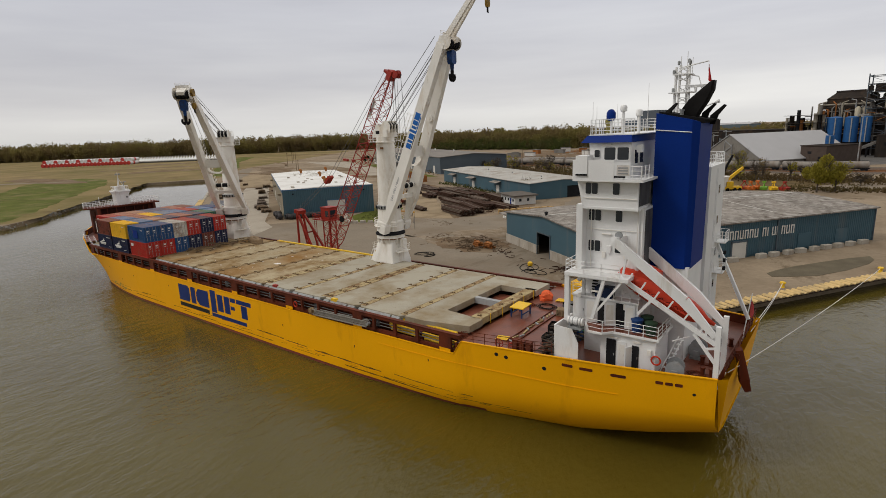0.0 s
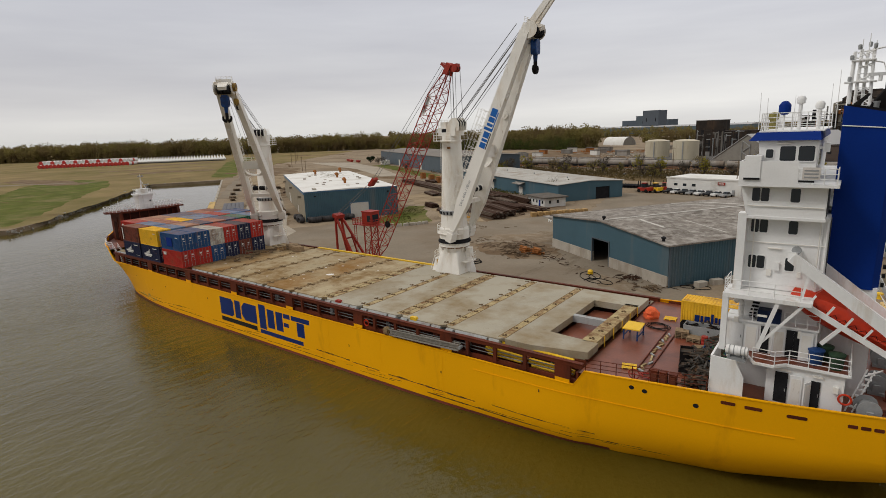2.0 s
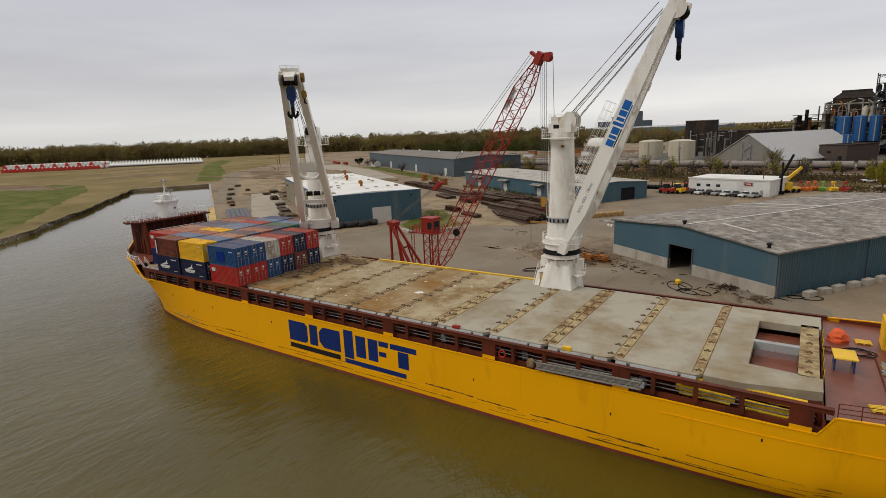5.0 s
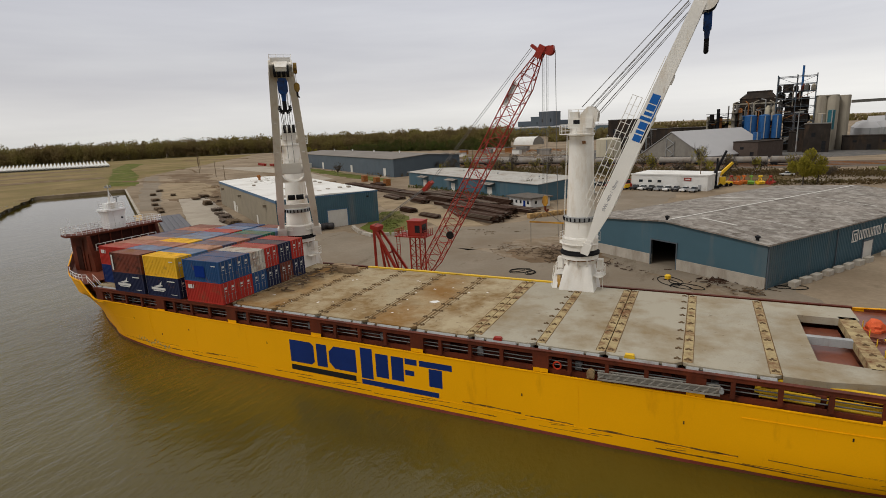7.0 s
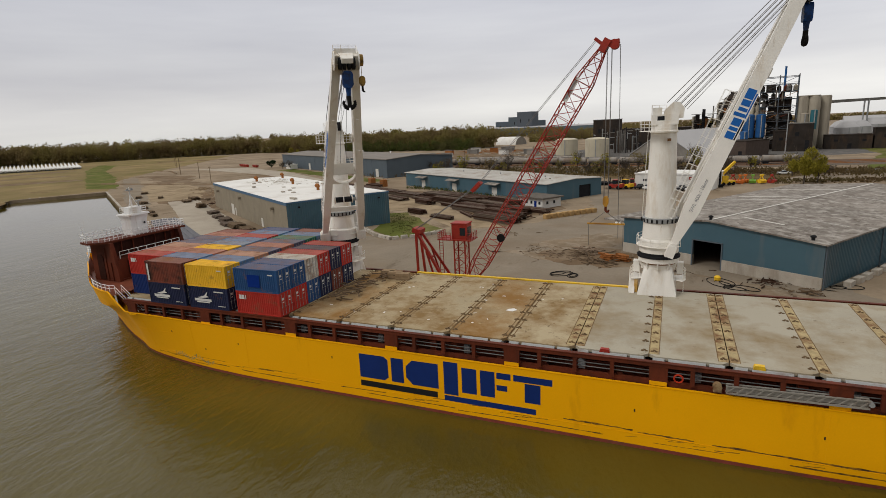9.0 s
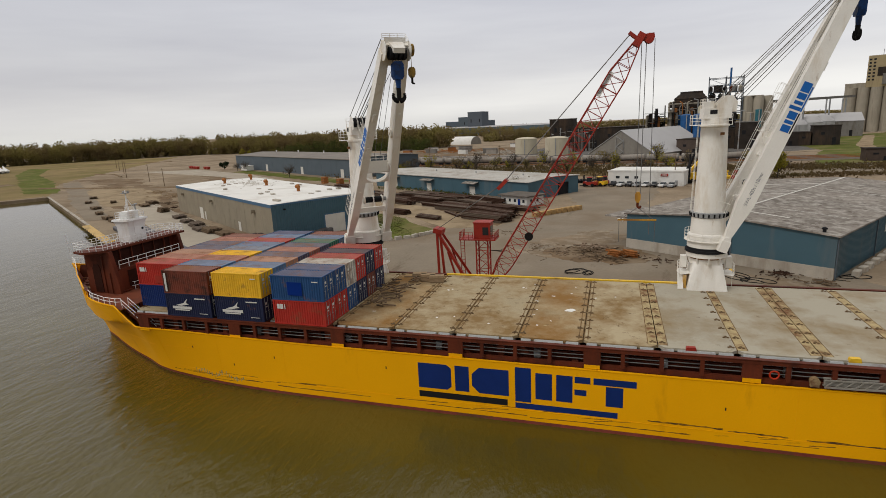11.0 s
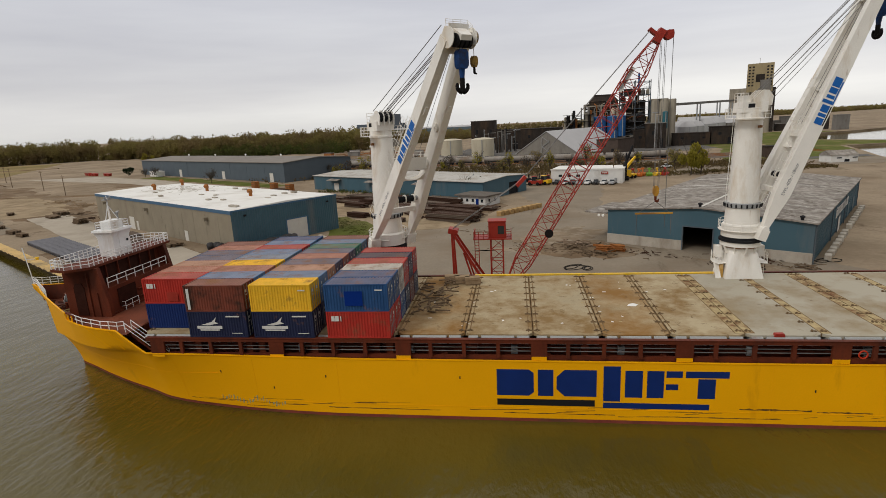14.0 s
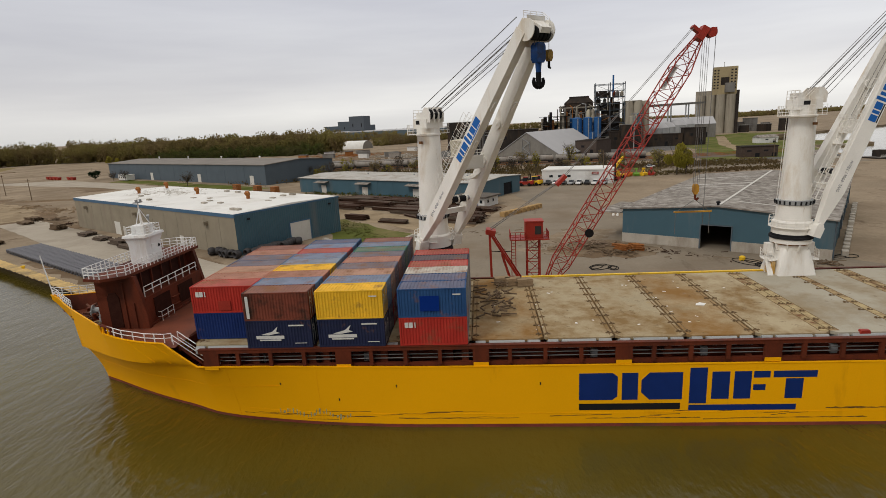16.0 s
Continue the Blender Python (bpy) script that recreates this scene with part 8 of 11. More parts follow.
for dy in (-1.1, 1.1):
    part("gantry_leg", Mesh().beam(A + Vector((0, dy * 0.6, 0)), (-7.6, -1.0 + dy * 1.4, 0.3), 0.32), CRANERED, red)
    part("gantry_strut", Mesh().beam(A + Vector((0, dy * 0.6, 0)), (-2.6, -1.0 + dy * 1.4, 1.8), 0.42, 0.36), CRANERED, red)
    part("gantry_strut", Mesh().beam((-6.2, -1.2 + dy, 7.4), (-4.2, -1.0 + dy * 1.2, 0.6), 0.24), CRANERED, red)
part("gantry_head", Mesh().beam(A + Vector((-0.5, 0, 0.1)), A + Vector((0.8, 0, -0.2)), 2.0, 0.7), CRANERED, red)
part("gantry_tie", Mesh().beam((-5.9, -2.0, 6.2), (-5.9, 0.1, 6.2), 0.25), CRANERED, red)
CB = Vector((-1.5, 0.9, 0))
for dx in (-0.9, 0.9):
    for dy in (-0.9, 0.9):
        part("cab_tower_leg", Mesh().box(CB.x + dx - 0.09, CB.x + dx + 0.09, CB.y + dy - 0.09, CB.y + dy + 0.09, 0.4, 9.0), CRANERED, red)
ct = Mesh()
for k in range(5):
    z = 0.6 + k * 1.65
    for a, b in (((-0.9, -0.9), (0.9, -0.9)), ((0.9, -0.9), (0.9, 0.9)), ((0.9, 0.9), (-0.9, 0.9)), ((-0.9, 0.9), (-0.9, -0.9))):
        ct.tube((CB.x + a[0], CB.y + a[1], z), (CB.x + b[0], CB.y + b[1], z + 1.6), 0.05, 5).tube((CB.x + a[0], CB.y + a[1], z), (CB.x + b[0], CB.y + b[1], z), 0.05, 5)
tagged(part("cab_tower_lacing", ct, CRANERED, red), kind="stuff")
part("cab", Mesh().box(CB.x - 1.15, CB.x + 1.35, CB.y - 1.1, CB.y + 1.1, 9.0, 11.4).box(CB.x - 1.25, CB.x + 1.45, CB.y - 1.2, CB.y + 1.2, 11.4, 11.55), CRANERED, red, "red operator's cab")
part("cab_window", Mesh().box(CB.x + 1.36, CB.x + 1.38, CB.y - 0.8, CB.y + 0.8, 9.5, 10.9).box(CB.x + 0.2, CB.x + 1.1, CB.y - 1.13, CB.y - 1.1, 9.6, 10.8), GLASS, red)
gal = part("cab_gallery", Mesh().box(CB.x - 3.4, CB.x + 2.2, CB.y - 1.6, CB.y + 1.5, 8.85, 9.0), CRANERED, red)
railing([(CB.x - 1.2, CB.y - 1.55, 9.0), (CB.x - 3.3, CB.y - 1.55, 9.0), (CB.x - 3.3, CB.y + 1.4, 9.0)], gal, CRANERED, step=0.7, r=0.04)
railing([(CB.x + 1.4, CB.y - 1.55, 9.0), (CB.x + 2.1, CB.y - 1.55, 9.0), (CB.x + 2.1, CB.y + 1.4, 9.0)], gal, CRANERED, step=0.7, r=0.04)
part("cage_ladder", Mesh().tube((CB.x - 3.2, CB.y - 1.3, 0.3), (CB.x - 3.2, CB.y - 1.3, 9.0), 0.06, 5).tube((CB.x - 2.6, CB.y - 1.3, 0.3), (CB.x - 2.6, CB.y - 1.3, 9.0), 0.06, 5), CRANERED, red)
rg = Mesh()
for k in range(20):
    rg.tube((CB.x - 3.2, CB.y - 1.3, 0.5 + k * 0.44), (CB.x - 2.6, CB.y - 1.3, 0.5 + k * 0.44), 0.03, 4)
part("ladder_rungs", rg, CRANERED, red)
for dy in (-2.3, 2.3):
    part("crawler_track", Mesh().rings([[(x, dy - 0.6, zz), (x, dy + 0.6, zz)] for x, zz in ((-5.2, 0.5), (-4.9, 0.15), (-4.2, 0.0), (4.2, 0.0), (4.9, 0.15), (5.2, 0.6), (4.9, 1.05), (4.2, 1.2), (-4.2, 1.2), (-4.9, 1.05), (-5.2, 0.5))], closed=False, caps=False).box(-4.9, 4.9, dy - 0.55, dy + 0.55, 0.1, 1.1), BLACK, red, "black crawler track")
part("machinery_house", Mesh().box(-7.4, -0.5, -2.0, 2.2, 1.25, 2.6), CRANERED, red)
BR = A.lerp(TIP, 0.36) + Vector((0, 0, -2.1))
part("bridle", Mesh().beam(BR - (TIP - BR).normalized() * 0.9, BR + (TIP - BR).normalized() * 0.9, 1.3, 0.5), CRANERED, red)
for dy in (-0.45, 0.45):
    part("pendant_rope", Mesh().tube(BR + Vector((0, dy, 0)), TIP + Vector((-0.9, dy, 1.0)), 0.035, 5), STEEL, red, "steel boom pendant")
    for k in range(2):
        part("bridle_rope", Mesh().tube(A + Vector((0, dy * (1 + k), 0.2)), BR + Vector((0, dy, 0.1 * k)), 0.03, 5), STEEL, red)
HK = Vector((20.4, -0.9, 15.2))
for dy in (-0.35, 0.35):
    for dx in (0.2, 0.75):
        part("hoist_rope", Mesh().tube(TIP + Vector((0.15 + dx, dy, 0)), HK + Vector((dx - 0.45, dy * 0.8, 0.6)), 0.03, 5), STEEL, red)
part("whip_rope", Mesh().tube(TIP + Vector((1.9, 0.2, 0.1)), (22.0, 0.2, 10.0), 0.04, 5), STEEL, red)
DULLYEL = mat("worn_orange_yellow", (0.46, 0.24, 0.03), 0.6, var=0.25, scale=2, stain=RUST, stain_amt=0.4)
hkb = part("hook_block", Mesh().rings([[HK + Vector((w * a, 0.28 * c, dz)) for a, c in ((-1, -1), (1, -1), (1, 1), (-1, 1))] for w, dz in ((0.2, 0.8), (0.36, 0.5), (0.36, -0.2), (0.15, -0.6))]), DULLYEL, red, "worn orange-yellow hook block")
part("hook", Mesh().tube(HK + Vector((0, 0, -0.6)), HK + Vector((0, 0, -1.2)), 0.17, 8).tube(HK + Vector((0, 0, -1.2)), HK + Vector((0.3, 0, -1.4)), 0.16, 8).tube(HK + Vector((0.3, 0, -1.4)), HK + Vector((0.42, 0, -1.05)), 0.13, 8), BROWN, hkb)
for dx in (-2.1, 2.1):
    part("sling", Mesh().tube(HK + Vector((0, 0, -1.3)), HK + Vector((dx, 0.6, -3.0)), 0.04, 5), STEEL, hkb)
part("spreader_beam", Mesh().beam(HK + Vector((-2.5, 0.7, -3.1)), HK + Vector((2.5, 0.5, -3.1)), 0.22, 0.22), DULLYEL, hkb)
for dx in (-2.3, 2.3):
    part("load_chain", Mesh().tube(HK + Vector((dx, 0.6, -3.2)), HK + Vector((dx, 0.6, -6.2)), 0.04, 5), STEEL, hkb)

# ---- buildings ----
TRIMBLUE = mat("blue_trim", (0.06, 0.13, 0.22), 0.5, var=0.08)
DOORWHITE = mat("roller_door_white", (0.62, 0.60, 0.55), 0.6, var=0.06, stain=(0.45, 0.40, 0.33), stain_amt=0.25, streak=3)
OFFWHITE = mat("painted_block_white", (0.68, 0.67, 0.64), 0.7, var=0.06, stain=(0.5, 0.47, 0.42), stain_amt=0.2)
RUSTVENT = mat("rusty_vent", (0.30, 0.12, 0.04), 0.8, var=0.3, scale=2)


def gable_piece(y0, y1, za, lx0, lx1, top):
    """A wall slice across the gable from y0 to y1, from height za up to the roof line."""
    ys = [y0] + [y for y in (top[1],) if y0 < y < y1] + [y1]
    prof = [(y0, za), (y1, za)] + [(y, top[0](y)) for y in reversed(ys)]
    return Mesh().rings([[(x, y, z) for y, z in prof] for x in (lx0, lx1)])


# large blue shed, its open gable towards the ship
SA, SLX, SLY, SE, SR = 55.9, 68.0, 35.6, 6.8, 1.35
shed = thing("shed", pose(-34.4, 86.4, GZ, 0, 0, SA), "large blue steel-sided shed with weathered grey roof and open door", "shed")
rl = (lambda y: SE + SR * (1 - abs(y - SLY / 2) / (SLY / 2)), SLY / 2)
for nm, a, b, za in (("gable_wall", 0.0, 15.4, 1.9), ("gable_wall", 15.4, 20.6, 4.6), ("gable_wall", 20.6, SLY, 1.9)):
    part(nm, gable_piece(a, b, za, 0, 0.25, rl), SIDING, shed, "blue steel-sided gable wall")
for a, b in ((0, 15.4), (20.6, SLY)):
    part("plinth", Mesh().box(-0.12, 0.35, a, b, 0, 1.9), PALECONC, shed, "stained pale concrete plinth")
part("door_frame", Mesh().box(-0.15, 0.3, 15.2, 15.4, 0, 4.7).box(-0.15, 0.3, 20.6, 20.8, 0, 4.7).box(-0.15, 0.3, 15.2, 20.8, 4.6, 4.8), SIDING2, shed)
part("back_wall", gable_piece(0, SLY, 0, SLX - 0.25, SLX, rl), SIDING, shed)
part("far_wall", Mesh().box(0.25, SLX - 0.25, SLY - 0.25, SLY, 0, SE), SIDING, shed)
ribs = Mesh()
corrugated(ribs, (0.1, 0.06, 0.35), (1, 0, 0), (0, -1, 0), SLX - 0.2, SE - 0.4, 0.55, 0.1)
part("ribbed_wall", ribs, SIDING, shed, "blue ribbed steel side wall", smooth=0)
part("side_base", Mesh().box(0.25, SLX, 0.08, 0.3, 0, SE - 0.05), SIDING, shed)
part("gutter", Mesh().box(-0.3, SLX + 0.3, -0.3, -0.02, SE - 0.05, SE + 0.14), SIDING2, shed)
for x in (0.2, 20.4, 41, SLX - 0.2):
    part("downpipe", Mesh().box(x - 0.1, x + 0.1, -0.22, -0.05, 0, SE), SIDING2, shed)
rf = Mesh()
for a, b in ((-0.5, SLY / 2), (SLY / 2, SLY + 0.5)):
    prof = [(a, SE - 0.02 if a < 0 else SE + SR + 0.02), (b, SE + SR + 0.02 if a < 0 else SE - 0.02)]
    rf.rings([[(x, prof[0][0], prof[0][1] + 0.05), (x, prof[1][0], prof[1][1] + 0.05), (x, prof[1][0], prof[1][1] + 0.3), (x, prof[0][0], prof[0][1] + 0.3)] for x in (-0.5, SLX + 0.5)])
part("roof", rf, ROOFGREY, shed, "weathered grey sheet roof with pale streaks", smooth=0)
slope = SR / (SLY / 2)
seam = mat("roof_pale_streak", (0.55, 0.53, 0.49), 0.8, var=0.2, scale=0.8)
for x, y0, y1, w in ((31.0, 17.9, 35.0, 0.55), (36.5, 17.6, 33.0, 0.9), (6.5, 9.0, 15.5, 0.6), (14, 2.5, 12, 0.25), (44, 4, 15, 0.3), (52, 19, 34, 0.8)):
    q = Mesh()
    zz = lambda y: SE + SR * (1 - abs(y - SLY / 2) / (SLY / 2)) + 0.36
    q.rings([[(x, y, zz(y)), (x + w, y, zz(y)), (x + w, y, zz(y) + 0.012), (x, y, zz(y) + 0.012)] for y in (y0, (y0 + y1) / 2, y1)])
    part("roof_patch", q, seam, shed, "pale streak across the roof")
part("ridge_streak", Mesh().box(0.5, SLX - 1, SLY / 2 - 0.25, SLY / 2 + 0.25, SE + SR + 0.33, SE + SR + 0.38), seam, shed)
for y in (2.0, 18.0):
    part("roof_vent", Mesh().lathe([(0.25, 0), (0.25, 0.4), (0.4, 0.45), (0.4, 0.65), (0.1, 0.8)], (0.6, y, rl[0](y) + 0.3), 10), DARK, shed)
part("awning", Mesh().box(0.5, 14, SLY + 0.5, SLY + 5.5, SE - 1.0, SE - 0.7), ROOFGREY, shed, "grey awning along the far side")
for y in (SLY + 1.2, SLY + 2.1):
    part("flood_lamp", Mesh().tube((0.35, y, SE - 1.3), (0.15, y, SE - 1.3), 0.28, 12), mat("lit_lamp", (0.9, 0.9, 0.85), 0.3, var=0.0, bump=0), shed, "white flood lamp under the awning")
# side doors, painted sign as plain blocks, stone blocks along the wall
part("side_door", Mesh().box(30.0, 33.4, -0.16, 0.1, 0, 3.1), DOORWHITE, shed, "white roller door")
part("side_frame", Mesh().box(29.7, 30.0, -0.2, 0.1, 0, 3.4).box(33.4, 33.7, -0.2, 0.1, 0, 3.4).box(29.7, 33.7, -0.2, 0.1, 3.1, 3.4), SIDING2, shed)
for x in (46.6, 56.8):
    part("blind_panel", Mesh().box(x, x + 3.4, -0.14, 0.1, 0.4, 3.4), SIDING, shed)
sg = part("sign_emblem", Mesh().box(25.4, 27.5, -0.17, -0.12, 3.6, 3.8).box(25.4, 25.65, -0.17, -0.12, 3.8, 5.5).box(27.25, 27.5, -0.17, -0.12, 3.8, 5.5).box(25.4, 27.5, -0.17, -0.12, 5.5, 5.7).box(26.0, 26.2, -0.17, -0.12, 3.8, 5.1).box(26.2, 26.9, -0.17, -0.12, 4.9, 5.1).box(26.7, 26.9, -0.17, -0.12, 3.8, 4.9), OFFWHITE, shed, "white square emblem")
for k in range(14):
    x = 28.0 + k * 1.2 + (0.8 if k > 6 else 0)
    bar_ = Mesh().box(x, x + 0.24, -0.17, -0.12, 3.75, 5.45)
    if k not in (8, 10):
        bar_.box(x + 0.24, x + 0.66, -0.17, -0.12, 5.2 if k % 3 else 3.75, 5.45 if k % 3 else 4.0)
        bar_.box(x + 0.66, x + 0.9, -0.17, -0.12, 3.75, 5.45)
    part("sign_block", bar_, OFFWHITE, shed, "white sign shape of plain bars")
random.seed(6)
for k in range(18):
    x = 5 + k * 3.4 + random.uniform(-0.3, 0.3)
    if 29.0 < x < 34.2:
        continue
    p = Matrix.Translation((-34.4, 86.4, GZ + 0.45)) @ Matrix.Rotation(radians(SA), 4, "Z") @ pose(x, -1.6, 0, 0, 0, random.uniform(-6, 6))
    solid("concrete_block", Mesh().rings([[(a * 0.95, b * 0.5, z) for a, b in ((-1, -1), (1, -1), (1, 1), (-1, 1))] for z in (-0.45, 0.38)] + [[(a * 0.88, b * 0.43, 0.45) for a, b in ((-1, -1), (1, -1), (1, 1), (-1, 1))]]), PALECONC, "pale concrete barrier block beside the shed", "block", "blocks along the shed", m=p)

# long warehouse with the white roof
WX, WY, WH = 87.0, 29.5, 9.1
ware = thing("warehouse", pose(-218.4, 151.3, GZ, 0, 0, -33), "long warehouse with beige panel side, blue end and white roof", "warehouse")
k = 14
for i in range(k):
    x0, x1 = WX * i / k, WX * (i + 1) / k
    part("wall_panel", Mesh().box(x0 + 0.04, x1 - 0.04, 0, 0.3, 0, WH - 0.75), BEIGE, ware, "beige ribbed concrete wall panel")
part("wall_backing", Mesh().box(0.05, WX - 0.05, 0.08, 0.32, 0, WH - 0.75), DARK, ware)
part("fascia", Mesh().box(-0.1, WX + 0.1, -0.12, 0.3, WH - 0.75, WH + 0.05), TRIMBLUE, ware, "blue fascia")
part("back_wall", Mesh().box(0, WX, WY - 0.3, WY, 0, WH), BEIGE, ware)
part("west_wall", Mesh().box(0, 0.3, 0.32, WY - 0.3, 0, WH), BEIGE, ware)
ew = Mesh()
corrugated(ew, (WX, 0.0, 0), (0, 1, 0), (1, 0, 0), 13.8, WH, 0.6, 0.07)
corrugated(ew, (WX, 20.0, 0), (0, 1, 0), (1, 0, 0), WY - 20.0, WH, 0.6, 0.07)
corrugated(ew, (WX, 13.8, 4.9), (0, 1, 0), (1, 0, 0), 6.2, WH - 4.9, 0.6, 0.07)
part("east_wall", ew, SIDING, ware, "blue steel-sided end wall", smooth=0)
part("east_core", Mesh().box(WX - 0.3, WX - 0.02, 0.32, WY - 0.3, 0, WH), SIDING, ware)
part("roller_door", Mesh().box(WX - 0.02, WX + 0.06, 14.0, 19.8, 0, 4.8), DOORWHITE, ware, "white roller door")
for z in range(9):
    part("door_rib", Mesh().box(WX + 0.06, WX + 0.09, 14.0, 19.8, 0.4 + z * 0.5, 0.45 + z * 0.5), DOORWHITE, ware)
part("door_surround", Mesh().box(WX, WX + 0.12, 13.7, 14.0, 0, 5.0).box(WX, WX + 0.12, 19.8, 20.1, 0, 5.0).box(WX, WX + 0.12, 13.7, 20.1, 4.8, 5.05), TRIMBLUE, ware)
part("east_trim", Mesh().box(WX + 0.0, WX + 0.16, -0.1, WY + 0.1, WH - 0.3, WH + 0.08), TRIMBLUE, ware)
part("roof", Mesh().rings([[(x, -0.1, WH + 0.06), (x, WY / 2, WH + 0.5), (x, WY + 0.1, WH + 0.06), (x, WY + 0.1, WH - 0.2), (x, -0.1, WH - 0.2)] for x in (-0.1, WX + 0.1)]), ROOFWHITE, ware, "white roof membrane", smooth=0)
for x, w, h, m_ in ((26.5, 3.4, 3.6, DOORWHITE), (31.5, 1.3, 2.6, DOORWHITE), (48, 3.2, 3.4, BEIGE), (57, 2.2, 2.8, BEIGE), (62.5, 1.8, 2.6, DOORWHITE)):
    part("side_door", Mesh().box(x, x + w, -0.06, 0.05, 0, h), m_, ware)
for x in (8, 40, 75):
    part("wall_vent", Mesh().box(x, x + 1.2, -0.9, 0.0, 6.3, 7.0).box(x + 0.1, x + 1.1, -1.0, -0.9, 6.0, 7.1), BEIGE, ware, "hooded wall vent")
for y in (3.0, 26.0):
    part("wall_lamp", Mesh().box(WX + 0.1, WX + 0.5, y, y + 0.5, 7.5, 7.9), DARK, ware)
for x, y in ((68.5, 15.9), (40.7, 17.7), (16.8, 12.1), (10.0, 24.0)):
    v = part("roof_vent", Mesh().lathe([(0.45, 0), (0.45, 1.0), (0.6, 1.05), (0.6, 1.5), (0.3, 1.7)], (x, y, WH + 0.3), 12), RUSTVENT, ware, "rusty orange roof vent")
    part("vent_hood", Mesh().obox(pose(x + 0.2, y - 0.3, WH + 1.9, 30, 0, 30), 1.0, 0.9, 0.7), RUSTVENT, v)
rg_ = random.Random(4)
gv = Mesh()
for k in range(170):
    x, y = rg_.gauss(22, 9), rg_.gauss(17, 4)
    if 2 < x < 60 and 3 < y < 27:
        zz_ = WH + 0.07 + 0.44 * (1 - abs(y - WY / 2) / (WY / 2))
        gv.obox(pose(x, y, zz_ + 0.02, 0, 0, rg_.uniform(0, 180)), rg_.uniform(0.2, 1.1), rg_.uniform(0.15, 0.5), 0.03)
tagged(part("gravel_marks", gv, PALECONC, ware, "scattered grey gravel marks on the roof"), kind="stuff")
random.seed(15)
for i in range(18):
    x, y = random.uniform(4, 83), random.uniform(3, 26)
    part("skylight", Mesh().box(x, x + 1.6, y, y + 0.9, WH + 0.2, WH + 0.62), PALECONC, ware, "low grey skylight kerb")

# low blue warehouse behind the steel yard
L2X, L2Y, L2H = 93.0, 27.0, 5.9
wh2 = thing("warehouse", pose(-171.5, 223, GZ, 0, 0, -33), "low blue warehouse with pale ribbed metal roof", "warehouse")
for i in range(12):
    part("wall_panel", Mesh().box(L2X * i / 12 + 0.03, L2X * (i + 1) / 12 - 0.03, 0, 0.3, 0, L2H), SIDING, wh2)
part("wall_backing", Mesh().box(0.1, L2X - 0.1, 0.06, 0.34, 0, L2H - 0.02), SIDING2, wh2)
part("back_wall", Mesh().box(0, L2X, L2Y - 0.3, L2Y, 0, L2H), SIDING, wh2)
for nm, x in (("west_wall", 0.0), ("east_wall", L2X - 0.3)):
    q = Mesh()
    if x == 0:
        q.box(x, x + 0.3, 0.34, L2Y - 0.3, 0, L2H)
    else:
        q.box(x, x + 0.3, 0.34, 15.5, 0, L2H).box(x, x + 0.3, 21.5, L2Y - 0.3, 0, L2H).box(x, x + 0.3, 15.5, 21.5, 4.3, L2H)
    q.rings([[(xx, 0.34, L2H), (xx, L2Y / 2, L2H + 0.8), (xx, L2Y - 0.3, L2H)] for xx in (x, x + 0.3)])
    part(nm, q, SIDING, wh2)
part("loading_bay", Mesh().box(L2X - 5, L2X - 0.35, 15.5, 21.5, 0, 4.3), DARK, wh2, "dark open loading bay")
rr = Mesh()
st, wave = [], (L2X + 0.8) / 62
for i in range(62):
    st += [(-0.4 + i * wave, 0.0), (-0.4 + (i + 0.55) * wave, 0.0), (-0.4 + (i + 0.65) * wave, 0.07), (-0.4 + (i + 0.9) * wave, 0.07)]
rr.rings([[(x, -0.6, L2H + 0.02), (x, L2Y / 2, L2H + 0.82), (x, L2Y + 0.6, L2H + 0.02), (x, L2Y + 0.6, L2H + 0.2 + h), (x, L2Y / 2, L2H + 1.0 + h), (x, -0.6, L2H + 0.2 + h)] for x, h in st + [(L2X + 0.4, 0.0)]])
part("roof", rr, mat("pale_metal_roof", (0.44, 0.425, 0.39), 0.6, var=0.12, scale=0.3, stain=(0.30, 0.25, 0.2), stain_amt=0.42, stain_scale=0.2), wh2, "pale grey ribbed metal roof", smooth=0)
for x in (12, 36, 62):
    part("canopy", Mesh().rings([[(x, 0, 4.9), (x, -2.4, 4.4), (x, -2.4, 4.6), (x, 0, 5.1)], [(x + 7, 0, 4.9), (x + 7, -2.4, 4.4), (x + 7, -2.4, 4.6), (x + 7, 0, 5.1)]]), ROOFGREY, wh2)
    part("door", Mesh().box(x + 2, x + 5, -0.06, 0.05, 0, 3.2), DOORWHITE, wh2)
for x in (30, 55, 80):
    part("roof_vent", Mesh().lathe([(0.25, 0), (0.25, 0.5), (0.4, 0.6), (0.1, 0.9)], (x, 12, L2H + 0.7), 8), GREYMET, wh2)
off = thing("yard_office", Matrix.Translation((-171.5, 223, GZ)) @ Matrix.Rotation(radians(-33), 4, "Z") @ pose(90.5, -10.5, 0), "small white office with dark flat roof", "office")
part("wall_shell", Mesh().box(0, 11, 0, 8, 0, 2.9), OFFWHITE, off)
part("roof", Mesh().box(-0.7, 11.9, -0.8, 8.6, 2.9, 3.35), mat("dark_gravel_roof", (0.13, 0.115, 0.10), 0.9, var=0.25), off, "dark flat roof")
for x in (1.2, 3.4, 5.6, 9.2):
    w = part("window", Mesh().box(x, x + 1.1, -0.06, 0.02, 1.1, 2.2), OFFWHITE, off)
    part("pane", Mesh().box(x + 0.1, x + 1.0, -0.08, -0.02, 1.18, 2.12), GLASS, w)
